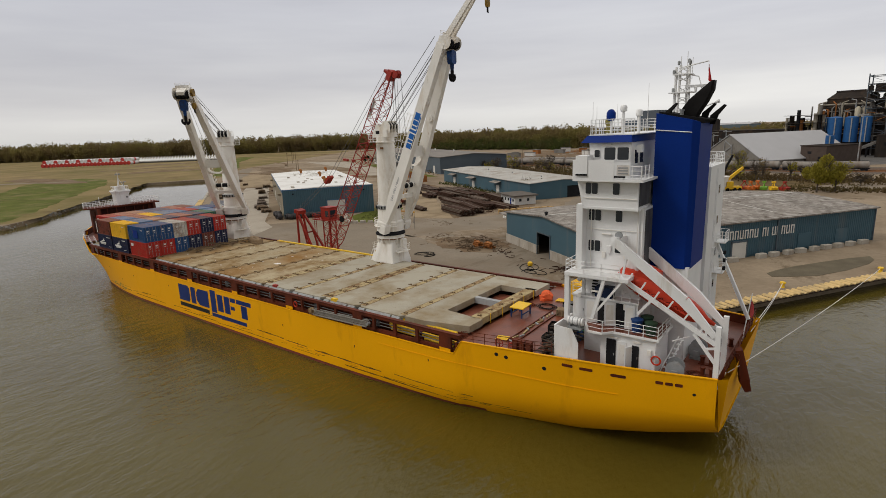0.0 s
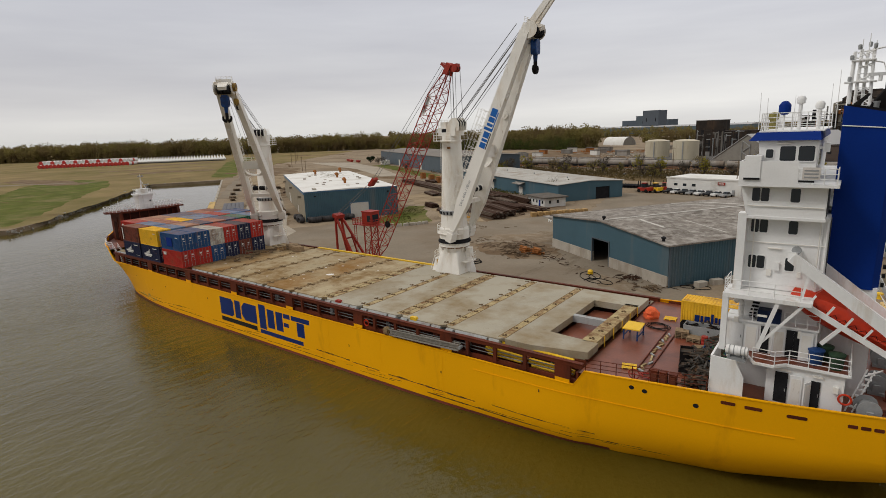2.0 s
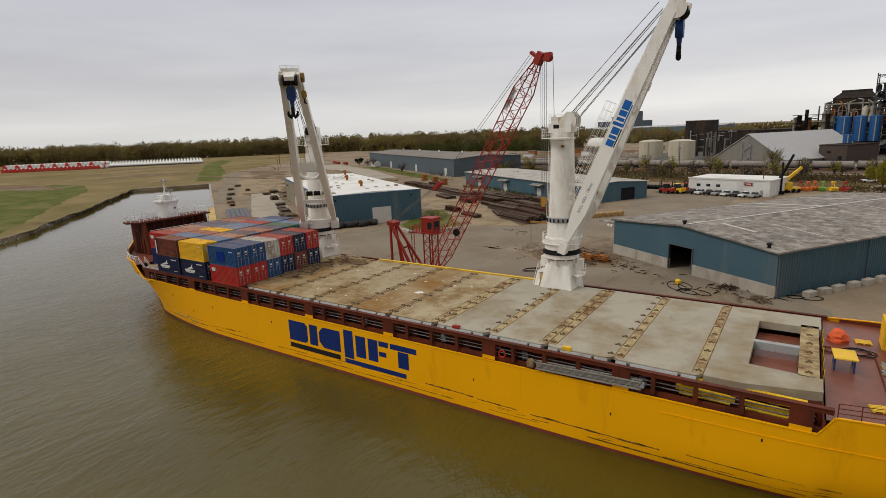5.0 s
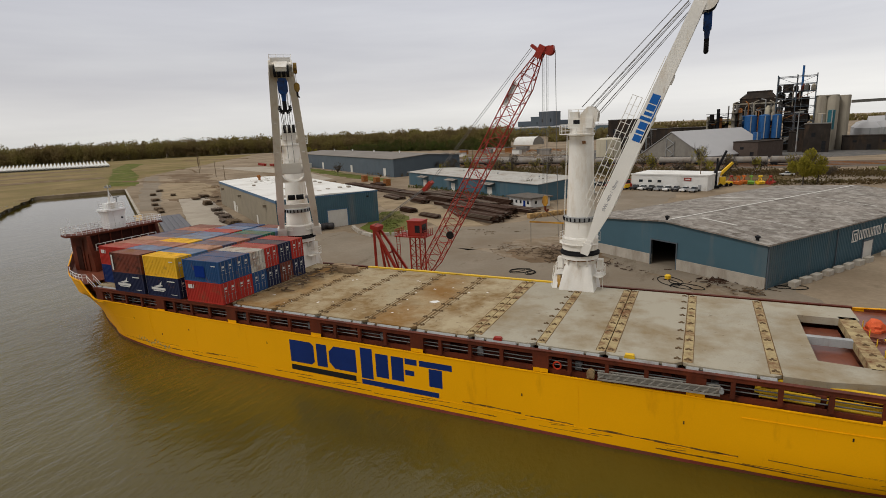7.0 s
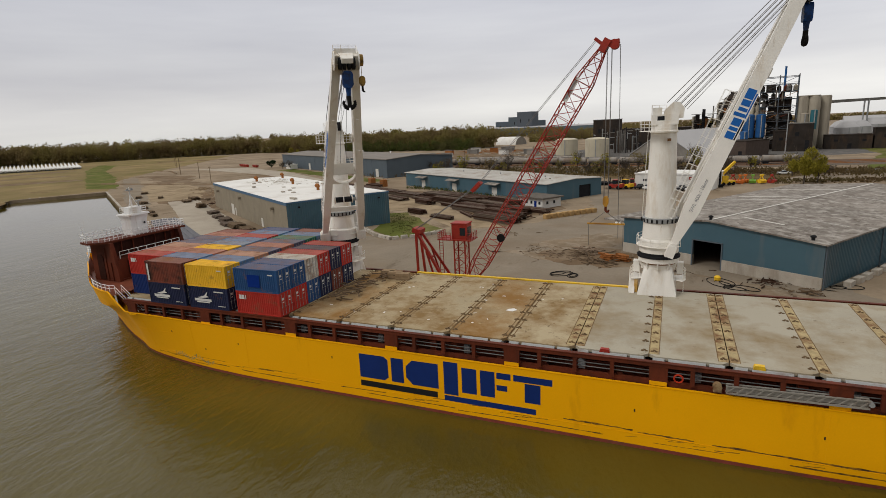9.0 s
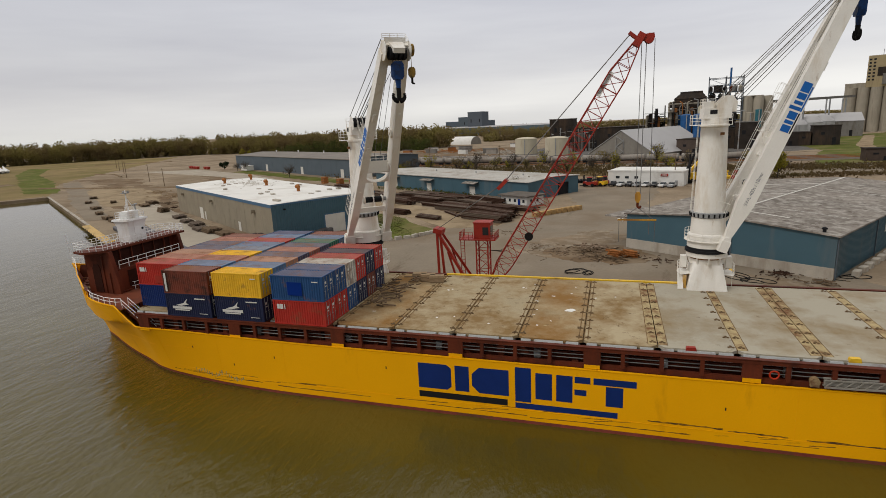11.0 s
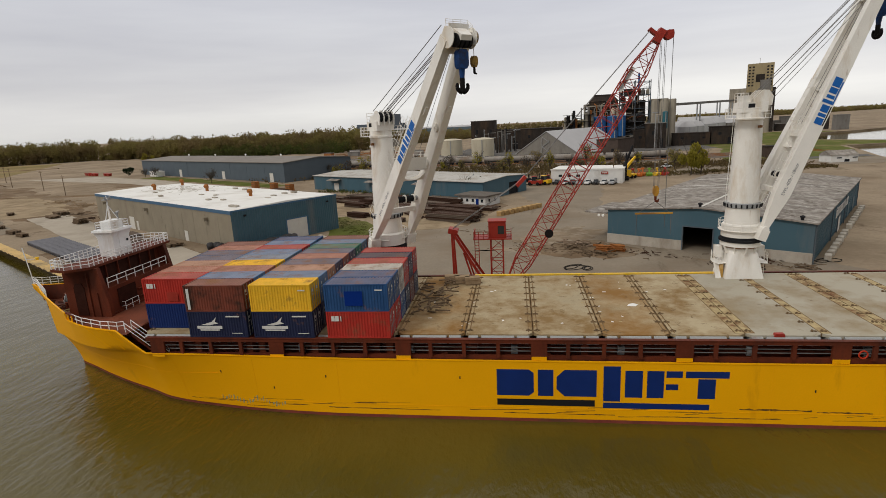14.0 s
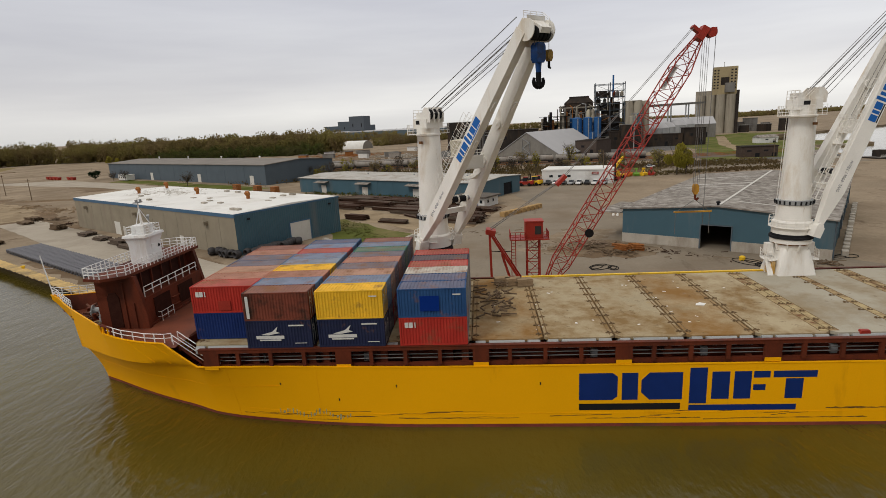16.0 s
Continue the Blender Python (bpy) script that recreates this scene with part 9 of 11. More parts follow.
for y in (1.5, 4.5):
    w = part("window", Mesh().box(10.98, 11.06, y, y + 1.1, 1.1, 2.2), OFFWHITE, off)
    part("pane", Mesh().box(11.03, 11.08, y + 0.1, y + 1.0, 1.18, 2.12), GLASS, w)
part("door", Mesh().box(7.4, 8.4, -0.08, 0.02, 0, 2.2), FUNNEL, off, "blue door")

# long grey-blue warehouse before the woods
L3X, L3Y, L3H = 186.0, 44.0, 10.0
wh3 = thing("warehouse", pose(-355.5, 360, GZ, 0, 0, -33.5), "very long grey-blue warehouse before the woods", "warehouse")
for i in range(10):
    part("wall_panel", Mesh().box(L3X * i / 10 + 0.08, L3X * (i + 1) / 10 - 0.08, 0, 0.3, 0, L3H), SIDING2, wh3)
part("wall_backing", Mesh().box(0.1, L3X - 0.1, 0.1, 0.34, 0, L3H - 0.02), SIDING, wh3)
part("back_wall", Mesh().box(0, L3X, L3Y - 0.3, L3Y, 0, L3H), SIDING2, wh3)
for nm, x in (("west_wall", 0), ("east_wall", L3X - 0.3)):
    part(nm, Mesh().rings([[(xx, 0.34, 0), (xx, L3Y - 0.3, 0), (xx, L3Y - 0.3, L3H), (xx, L3Y / 2, L3H + 1.5), (xx, 0.34, L3H)] for xx in (x, x + 0.3)]), SIDING2, wh3)
part("roof", Mesh().rings([[(x, -0.6, L3H), (x, L3Y / 2, L3H + 1.5), (x, L3Y + 0.6, L3H), (x, L3Y + 0.6, L3H + 0.3), (x, L3Y / 2, L3H + 1.85), (x, -0.6, L3H + 0.3)] for x in (-0.6, L3X + 0.6)]), mat("brown_grey_roof", (0.22, 0.20, 0.18), 0.85, var=0.15, scale=0.1), wh3, smooth=0)
for x in (62, 120, 172):
    part("door", Mesh().box(x, x + 3.4, -0.08, 0.05, 0, 4.6), DOORWHITE, wh3, "white roller door")
for x in (30, 70, 110, 150):
    part("roof_vent", Mesh().lathe([(0.4, 0), (0.4, 0.8), (0.7, 0.9), (0.2, 1.4)], (x, L3Y / 2, L3H + 1.8), 8), ROOFWHITE, wh3)
hut = thing("site_hut", Matrix.Translation((-355.5, 360, GZ)) @ Matrix.Rotation(radians(-33.5), 4, "Z") @ pose(36, -9, 0), "small white site hut beside the long warehouse", "hut")
part("body", Mesh().box(0, 12, 0, 5, 0.4, 3.6), OFFWHITE, hut)
part("roof", Mesh().box(-0.3, 12.3, -0.3, 5.3, 3.6, 3.85), ROOFWHITE, hut)
for x in (1, 4, 7, 10):
    part("window", Mesh().box(x, x + 1.2, -0.05, 0.02, 1.6, 2.7), GLASS, hut)

# white workshop with parked pick-ups
shop = thing("workshop", pose(-68.5, 214.5, GZ, 0, 0, -16), "white flat-roofed workshop with a red sign", "workshop")
SX, SY, SH = 27.5, 17.0, 5.2
part("wall_shell", Mesh().box(0, SX, 0, SY, 0, SH), OFFWHITE, shop)
part("roof", Mesh().box(-0.2, SX + 0.2, -0.2, SY + 0.2, SH, SH + 0.35), ROOFWHITE, shop)
part("parapet", Mesh().box(-0.25, SX + 0.25, -0.25, 0.1, SH + 0.1, SH + 0.55), OFFWHITE, shop)
part("sign", Mesh().box(SX - 8, SX - 5.4, -0.32, -0.25, 3.6, 4.6), CRANERED, shop, "plain red sign")
part("sign_bar", Mesh().box(SX - 7.6, SX - 5.8, -0.36, -0.31, 3.95, 4.25), OFFWHITE, shop)
part("roller_door", Mesh().box(SX - 0.02, SX + 0.08, 6, 10, 0, 3.8), DOORWHITE, shop)
part("door", Mesh().box(SX - 3, SX - 2, -0.06, 0.02, 0, 2.1), GREYMET, shop)
for x in (3, 6.5, 10):
    part("window", Mesh().box(x, x + 1.4, -0.05, 0.02, 2.6, 3.5), GLASS, shop)


def pickup(x, y, ang, paint, label):
    t = thing("pickup_truck", pose(x, y, GZ + 0.05, 0, 0, ang), label, "truck", "parked vehicles")
    part("body", Mesh().rings([[(a, b, z) for a, b in ((-2.7, -0.95), (2.7, -0.95), (2.7, 0.95), (-2.7, 0.95))] for z in (0.5, 0.8)] + [[(a, b, 1.1) for a, b in ((-2.65, -0.9), (2.6, -0.9), (2.6, 0.9), (-2.65, 0.9))]]), paint, t)
    part("cab", Mesh().rings([[(a, b, 1.1) for a, b in ((-0.6, -0.9), (1.3, -0.9), (1.3, 0.9), (-0.6, 0.9))], [(a, b, 1.75) for a, b in ((-0.4, -0.75), (0.7, -0.75), (0.7, 0.75), (-0.4, 0.75))]]), GLASS, t, "dark glazed cab")
    part("cab_roof", Mesh().box(-0.45, 0.75, -0.78, 0.78, 1.75, 1.83), paint, t)
    for a in (-1.7, 1.7):
        for b in (-0.9, 0.9):
            part("wheel", Mesh().tube((a, b - 0.12, 0.38), (a, b + 0.12, 0.38), 0.38, 14), BLACK, t)
    part("headlight", Mesh().box(2.62, 2.72, -0.85, -0.5, 0.75, 0.95).box(2.62, 2.72, 0.5, 0.85, 0.75, 0.95), OFFWHITE, t)


VW, VK, VS = mat("car_white", (0.72, 0.72, 0.71), 0.3, var=0.02, bump=0), mat("car_black", (0.02, 0.02, 0.022), 0.3, var=0.1, bump=0), mat("car_silver", (0.40, 0.41, 0.42), 0.3, 0.3, var=0.03, bump=0)
for i, (c, lab) in enumerate(((VK, "black"), (VW, "white"), (VK, "black"), (VS, "silver"), (VW, "white"), (VK, "black"), (VW, "white"), (VS, "silver"))):
    pickup(-66.5 + i * 2.9, 210.6 - i * 0.83, 64 + (i % 3) * 4, c, lab + " pick-up truck parked before the workshop")
pickup(-12.0, 262.0, 12, VW, "white pick-up truck on the road by the railway")


def forklift(x, y, ang, paint, label, s=1.0):
    t = thing("reach_truck", pose(x, y, GZ + 0.04, 0, 0, ang), label, "machine", "yard machines")
    part("chassis", Mesh().box(-2.4 * s, 1.8 * s, -1.2 * s, 1.2 * s, 0.6 * s, 1.7 * s), paint, t)
    part("counterweight", Mesh().box(-3.0 * s, -2.3 * s, -1.1 * s, 1.1 * s, 0.7 * s, 1.9 * s), paint, t)
    part("cab", Mesh().box(-0.9 * s, 0.6 * s, -0.7 * s, 0.7 * s, 1.7 * s, 3.1 * s), GLASS, t)
    part("cab_roof", Mesh().box(-1.0 * s, 0.7 * s, -0.8 * s, 0.8 * s, 3.1 * s, 3.25 * s), paint, t)
    for a in (-1.7, 1.2):
        for b in (-1.15, 1.15):
            part("wheel", Mesh().tube((a * s, (b - 0.25) * s, 0.6 * s), (a * s, (b + 0.25) * s, 0.6 * s), 0.6 * s, 14), BLACK, t)
    for b in (-0.5, 0.5):
        part("mast", Mesh().box(1.85 * s, 2.1 * s, (b - 0.1) * s, (b + 0.1) * s, 0.2 * s, 3.9 * s), DARK, t)
        part("fork", Mesh().box(2.1 * s, 3.5 * s, (b - 0.09) * s, (b + 0.09) * s, 0.15 * s, 0.25 * s), DARK, t)


forklift(-75.5, 210, 160, CRANERED, "red heavy forklift in the yard", 1.1)
forklift(-71.8, 211.5, 140, YEL2, "yellow heavy forklift in the yard", 1.1)
forklift(-69.8, 216.5, 100, CRANERED, "red heavy forklift in the yard", 1.0)
# telescopic mobile crane and coloured grabs
mc = thing("mobile_crane", pose(-37.5, 222, GZ + 0.04, 0, 0, 35), "yellow mobile crane with stowed boom", "crane")
part("chassis", Mesh().box(-4, 4, -1.4, 1.4, 0.8, 1.8), YEL2, mc)
part("cab", Mesh().box(-1.5, 0.8, -1.5, -0.2, 1.8, 3.6), YEL2, mc)
part("boom", Mesh().beam((-2.6, 0.3, 2.6), (4.6, 0.3, 8.6), 0.9, 1.1, 0.6, 0.8), YEL2, mc)
for a in (-3, -1.2, 1.4, 3.2):
    for b in (-1.3, 1.3):
        part("wheel", Mesh().tube((a, b - 0.25, 0.65), (a, b + 0.25, 0.65), 0.65, 14), BLACK, mc)
dr = thing("piling_rig", pose(-41.5, 216, GZ, 0, 0, 20), "dark tracked piling rig with raised arm", "rig")
part("tracks", Mesh().box(-3, 3, -1.8, -1.0, 0.05, 1.1).box(-3, 3, 1.0, 1.8, 0.05, 1.1), BLACK, dr)
part("house", Mesh().box(-2.8, 1.6, -1.4, 1.4, 1.1, 3.0), DARK, dr)
part("arm", Mesh().beam((0.5, 0, 2.4), (5.4, 0, 13.5), 1.1, 0.9, 0.6, 0.6), DARK, dr)
part("mast", Mesh().beam((2.0, -1.2, 0.2), (2.0, -1.2, 11.0), 0.5), DARK, dr)
GREENP = mat("bright_green_paint", (0.16, 0.33, 0.04), 0.5, var=0.15)
ORANGEP = mat("grab_orange", (0.60, 0.16, 0.03), 0.5, var=0.2)
for x, y, c, lab in ((-31.5, 228, ORANGEP, "orange"), (-29.5, 230.5, ORANGEP, "orange"), (-27.2, 229, GREENP, "green"), (-24.2, 229, YEL2, "yellow"), (-20.8, 229.5, CRANERED, "red"), (-33.8, 229.5, CRANERED, "red")):
    g = thing("clamshell_grab", pose(x, y, GZ, 0, 0, 10 * x), lab + " steel clamshell grab standing in the yard", "grab", "clamshell grabs")
    for sgn in (-1, 1):
        part("jaw", Mesh().rings([[(sgn * a, b, z) for a, z in ((0.05, 0.05), (1.3, 0.3), (1.6, 1.2), (0.5, 1.5))] for b in (-1.1, 1.1)]), c, g)
        part("arm", Mesh().beam((sgn * 1.3, 0, 1.1), (0, 0, 3.0), 0.25), c, g)
    part("head", Mesh().box(-0.4, 0.4, -0.6, 0.6, 2.8, 3.4), c, g)

# ---- yard: steel stacks, timber, kerbs, coils ----
OLDSTEEL = mat("rusty_steel_section", (0.045, 0.025, 0.017), 0.8, var=0.35, scale=0.7, island=0.5, bump=0.3)
GREYSTEEL = mat("dull_grey_section", (0.105, 0.08, 0.062), 0.75, var=0.25, scale=0.7, island=0.4)
random.seed(77)


def steel_stack(x, y, ang, length, cols, rows, label, w=0.42, mtl=None):
    """A stack of long steel sections; every section is a part of its own."""
    t = thing("steel_stack", pose(x, y, GZ + 0.03, 0, 0, ang), label, "steel stack", "steel stacks in the yard")
    me = [Mesh().box(-length / 2, length / 2, -w / 2 + 0.02, w / 2 - 0.02, 0, 0.07).box(-length / 2, length / 2, -0.05, 0.05, 0.07, w - 0.09).box(-length / 2, length / 2, -w / 2 + 0.02, w / 2 - 0.02, w - 0.09, w - 0.02).data("section", mt) for mt in ((mtl,) if mtl else (OLDSTEEL, OLDSTEEL, GREYSTEEL))]
    for r in range(rows):
        for c in range(cols - r // 2):
            o = part("section", random.choice(me), None, t)
            o.location = (random.uniform(-0.9, 0.9), (c - cols / 2) * w * 1.12 + r * 0.1, r * (w + 0.02) + 0.12)
    for k in (-0.3, 0.3):
        part("bearer", Mesh().box(length * k - 0.12, length * k + 0.12, -cols * w * 0.6, cols * w * 0.6, 0, 0.12), DKWOOD, t)


AX = -33.0
e1, e2 = Vector((math.cos(radians(AX)), math.sin(radians(AX)), 0)), Vector((-math.sin(radians(AX)), math.cos(radians(AX)), 0))
Y0 = Vector((-116, 172, 0))
for u, v, L, c, r in ((-23, 2.7, 15, 9, 3), (-6.5, 3.2, 14, 9, 3), (10.0, 3.4, 16, 9, 4), (-23, -2.8, 15, 10, 4), (-6.5, -3.1, 16, 9, 4), (10.0, -3.5, 14, 9, 3), (26.5, -3.0, 15, 10, 2), (-9, -8.8, 14, 9, 4), (7.5, -8.9, 15, 9, 2), (24.0, -9.2, 16, 9, 4), (13, -14.5, 16, 9, 3), (29.5, -14.9, 16, 9, 4), (33, -20.8, 14, 11, 4)):
    p = Y0 + e1 * u + e2 * v
    steel_stack(p.x, p.y, AX + random.uniform(-5, 5), L, c, r, "stack of long rusty dark steel sections")
for x, y, L, c, r in ((-196, 214, 14, 13, 3), (-183, 206, 14, 13, 3), (-172, 199, 14, 12, 3), (-162, 193, 12, 12, 3), (-186, 220, 12, 10, 2), (-150, 185, 14, 12, 3), (-152, 176, 13, 9, 2), (-140, 176, 12, 9, 2)):
    steel_stack(x, y, AX + random.uniform(-4, 4), L, c, r, "stack of long rusty dark steel sections")
for x, y, L, c, r, a in ((-122, 160, 12, 4, 2, -30), (-112, 145, 11, 3, 1, -52), (-117, 138, 9, 5, 2, -28), (-135, 166, 8, 8, 3, -33), (-129, 146, 7, 6, 3, -30)):
    steel_stack(x, y, a, L, c, r, "small pile of rusty steel on the ground")
# stacks along the quay road and the warehouse
for u, v, L, c, r in ((20, -5, 5, 9, 2), (33, -6, 5, 7, 2), (44, -6, 6, 9, 3), (52, -7, 6, 9, 2), (58, -6, 6, 10, 3), (66, -5, 6, 8, 2), (-2, -5, 5, 8, 4), (-28, -6, 7, 8, 2), (-34, -2, 6, 10, 3)):
    p = Vector((-218.4, 151.3, 0)) + e1 * u + e2 * v
    steel_stack(p.x, p.y, AX + random.uniform(-3, 3), L, c, r, "low stack of weathered beams beside the warehouse", 0.36, GREYSTEEL if c % 2 else DKWOOD)
for x, y, c in ((-232, 133, 6), (-246, 142, 5), (-262, 154, 7), (-285, 170, 6), (-300, 185, 7), (-272, 171, 5), (-224, 128, 4)):
    steel_stack(x, y, AX + random.uniform(-8, 8), 5, c, 2, "low stack of weathered beams on the quay", 0.4, DKWOOD)
PALEWOOD = mat("fresh_timber", (0.36, 0.235, 0.105), 0.85, var=0.2, scale=1.5, island=0.2)
# crates in a row
for k in range(9):
    p = Vector((-87.0, 141.5, 0)) + Vector((0.66, 0.75, 0)) * k * 2.05
    solid("timber_crate", Mesh().box(-0.7, 0.7, -0.8, 0.8, 0, 1.25).box(-0.74, 0.74, -0.84, 0.84, 0.35, 0.47).box(-0.74, 0.74, -0.84, 0.84, 0.85, 0.97), PALEWOOD, "pale squared timber bundle with straps", "timber", "timber bundles in the yard", m=pose(p.x, p.y, GZ + 0.03, 0, 0, 48 + 3 * (k % 3)))
# stone kerb round the weeds
def rough_block(sx, sy, sz, seed):
    random.seed(seed)
    j = lambda v: v * random.uniform(0.88, 1.08)
    return Mesh().quad8([(j(-sx), j(-sy), 0), (j(sx), j(-sy), 0), (j(sx), j(sy), 0), (j(-sx), j(sy), 0), (j(-sx) * 0.9, j(-sy) * 0.88, j(sz)), (j(sx) * 0.9, j(-sy) * 0.88, j(sz)), (j(sx) * 0.9, j(sy) * 0.88, j(sz)), (j(-sx) * 0.9, j(sy) * 0.88, j(sz))])


BLOCKS = [rough_block(0.85, 0.5, 0.75, s).data("stone_block", PALECONC, 0) for s in range(5)]
kerb = [(-130.5, 117.0), (-124.0, 110.6), (-117.6, 107.2), (-112.5, 111.5), (-108.5, 118.0)]
n = 0
for p, q in zip(kerb, kerb[1:]):
    p, q = Vector((*p, 0)), Vector((*q, 0))
    k = int((q - p).length / 1.75)
    for i in range(k):
        c = p.lerp(q, (i + 0.5) / k)
        b = new("stone_block", BLOCKS[n % 5])
        b.matrix_basis = pose(c.x, c.y, GZ + 0.03, 0, 0, math.degrees(math.atan2((q - p).y, (q - p).x)) + random.uniform(-4, 4))
        tagged(b, "rough pale stone block of the kerb", "stone", "kerb stones")
        n += 1
# rubble, hoses and timber before the shed
random.seed(9)


def rubble(x, y, n, spread, label, material, size=0.8, name="debris_heap"):
    ms = Mesh()
    for k in range(n):
        a, r = random.uniform(0, 6.28), abs(random.gauss(0, spread))
        p = Vector((r * math.cos(a) * 1.6, r * math.sin(a), random.uniform(0.04, 0.5) * max(0.1, 1 - r / (2 * spread))))
        b = random.uniform(0, 6.28)
        ms.beam(p, p + Vector((math.cos(b), math.sin(b), random.uniform(-0.04, 0.1))) * random.uniform(0.4, 2.2) * size, random.uniform(0.08, 0.28) * size, random.uniform(0.06, 0.2) * size)
    solid(name, ms, material, label, "debris", "debris heaps", "stuff", m=pose(x, y, GZ + 0.04, 0, 0, -33))


rubble(-71.5, 101.5, 80, 2.6, "heap of broken timber and scrap beside the shed", DKWOOD)
rubble(-69.5, 104.5, 70, 2.0, "heap of broken timber and pallets beside the shed", OLDWOOD, 1.1)
rubble(-67.0, 96.5, 60, 1.8, "heap of dark scrap timber beside the shed", DKWOOD, 1.0)
rubble(-64.5, 99.8, 40, 1.6, "low heap of dark brown scrap beside the shed", DKWOOD)
rubble(-77.5, 100.5, 50, 3.4, "scattered brown timber on the ground", OLDWOOD, 0.7)
rubble(-58.5, 95.5, 34, 2.6, "scattered rusty scrap on the concrete", OLDSTEEL, 0.6)
rubble(-41.0, 88.5, 50, 2.0, "tangled scrap against the shed's plinth", OLDSTEEL, 0.7)
rubble(-36.0, 84.3, 40, 1.7, "tangled scrap at the shed's corner", DKWOOD, 0.7)
rubble(-82.0, 103.5, 26, 3.0, "scattered brown timber on the ground", DKWOOD, 0.6)
rubble(-258, 192, 120, 5.0, "heap of broken grey timber beyond the warehouse", WOOD, 1.2)
rubble(-240, 168, 60, 3.4, "scattered timber beside the quay road", DKWOOD, 1.0)
rubble(-226, 156.5, 40, 1.6, "dark scrap against the warehouse corner", OLDSTEEL, 0.9)
rubble(-283, 206, 60, 6.0, "scattered planks in the yard", WOOD, 1.2)
rubble(-105, 150, 60, 5.0, "loose rusty sections between the stacks", OLDSTEEL, 1.3)
rubble(-92, 120, 26, 4.0, "scattered brown timber on the ground", DKWOOD, 0.6)
for k in range(2):
    steel_stack(-66.2 + k * 2.6, 97.9 + k * 0.2, -20, 2.0, 4, 3, "short stack of rusty plates near the shed", 0.4, RUSTVENT)


def hose(x, y, r, seed, turns=2.2):
    random.seed(seed)
    ms, pts = Mesh(), []
    for k in range(46):
        a = k / 46 * turns * 6.28
        q = r * (0.6 + 0.5 * math.sin(a * 0.7 + seed)) + 0.1 * random.random()
        pts.append(Vector((q * 1.7 * math.cos(a) + k * 0.03, q * math.sin(a), 0.06)))
    sweep = []
    for k, p in enumerate(pts):
        d = (pts[min(k + 1, 45)] - pts[max(k - 1, 0)]).normalized()
        s = d.cross(Vector((0, 0, 1)))
        sweep.append([p + s * (0.06 * math.cos(a)) + Vector((0, 0, 0.06 * math.sin(a))) for a in [2 * math.pi * j / 5 for j in range(5)]])
    ms.rings(sweep)
    solid("hose", ms, BLACK, "black hose lying in loops on the concrete", "hose", "hoses", m=pose(x, y, GZ + 0.04, 0, 0, seed * 40))


hose(-73.0, 86.2, 1.4, 1)
hose(-70.4, 85.2, 1.0, 2)
hose(-46.5, 86.0, 2.0, 3)
hose(-44.0, 84.0, 1.6, 4)
hose(-30.5, 88.5, 1.4, 5)
solid("yellow_drum", Mesh().lathe([(0.45, 0), (0.5, 0.6), (0.3, 0.8), (0.1, 0.85)], (0, 0, 0), 12), YEL2, "small yellow float on the ground", "float", m=pose(-48.0, 88.4, GZ + 0.03))
# coils of wire rod round the white-roofed warehouse
ROD = mat("dark_wire_rod", (0.035, 0.033, 0.034), 0.6, 0.3, var=0.45, scale=5, island=0.4)
TYRE = Mesh().rings([[((0.62 + 0.3 * math.cos(b)) * math.cos(a), 0.75 * math.sin(b), 0.92 + (0.62 + 0.3 * math.cos(b)) * math.sin(a)) for b in [math.pi * k / 6 for k in range(12)]] for a in [2 * math.pi * j / 18 for j in range(19)]], caps=False).data("rod_coil", ROD)
random.seed(14)
for k in range(26):
    c = Vector((-218.4, 151.3, 0)) + (e1 * (88.6 + random.uniform(0, 1.6)) + e2 * (1 + k * 0.85) if k < 16 else e1 * (66 + k * 0.9) - e2 * random.uniform(1.2, 2.6))
    if k >= 16 and k % 3 == 0:
        continue
    o = new("rod_coil", TYRE)
    o.matrix_basis = pose(c.x, c.y, GZ + 0.03, 0, random.uniform(-6, 6), random.uniform(-70, 10))
    tagged(o, "fat dark coil of steel wire rod by the warehouse wall", "coil", "wire rod by the warehouse")
# rows of dark coils on the quay beyond the bow
COIL = Mesh().rings([[(x, r * math.cos(a), 0.55 + r * math.sin(a)) for a in [2 * math.pi * k / 12 for k in range(12)]] for x, r in ((-0.7, 0.3), (-0.7, 0.5), (-0.6, 0.55), (0.6, 0.55), (0.7, 0.5), (0.7, 0.3))], caps=False).data("wire_coil", mat("dark_wire_coil", (0.10, 0.10, 0.11), 0.6, 0.3, var=0.75, scale=2, island=0.5))
Q0 = Vector((-163.5, 85.6, 0))
for row in range(5):
    for k in range(34):
        c = Q0 + e1 * (-k * 1.62 - 1.0) + e2 * (row * 1.5 + 0.4)
        o = new("wire_coil", COIL)
        o.matrix_basis = pose(c.x, c.y, GZ + 0.02, 0, 0, AX + 90 + random.uniform(-6, 6))
        tagged(o, "dark coil of steel wire on the quay", "coil", "wire coils on the quay")
# quay edge: yellow-painted timber cap, piles and fenders
CAP = mat("yellow_timber_cap", (0.52, 0.37, 0.17), 0.8, var=0.25, scale=1.0, stain=(0.3, 0.24, 0.15), stain_amt=0.4, island=0.25)
PILE = mat("dark_sheet_pile", (0.034, 0.022, 0.015), 0.85, var=0.35, scale=0.6, stain=(0.06, 0.045, 0.03))


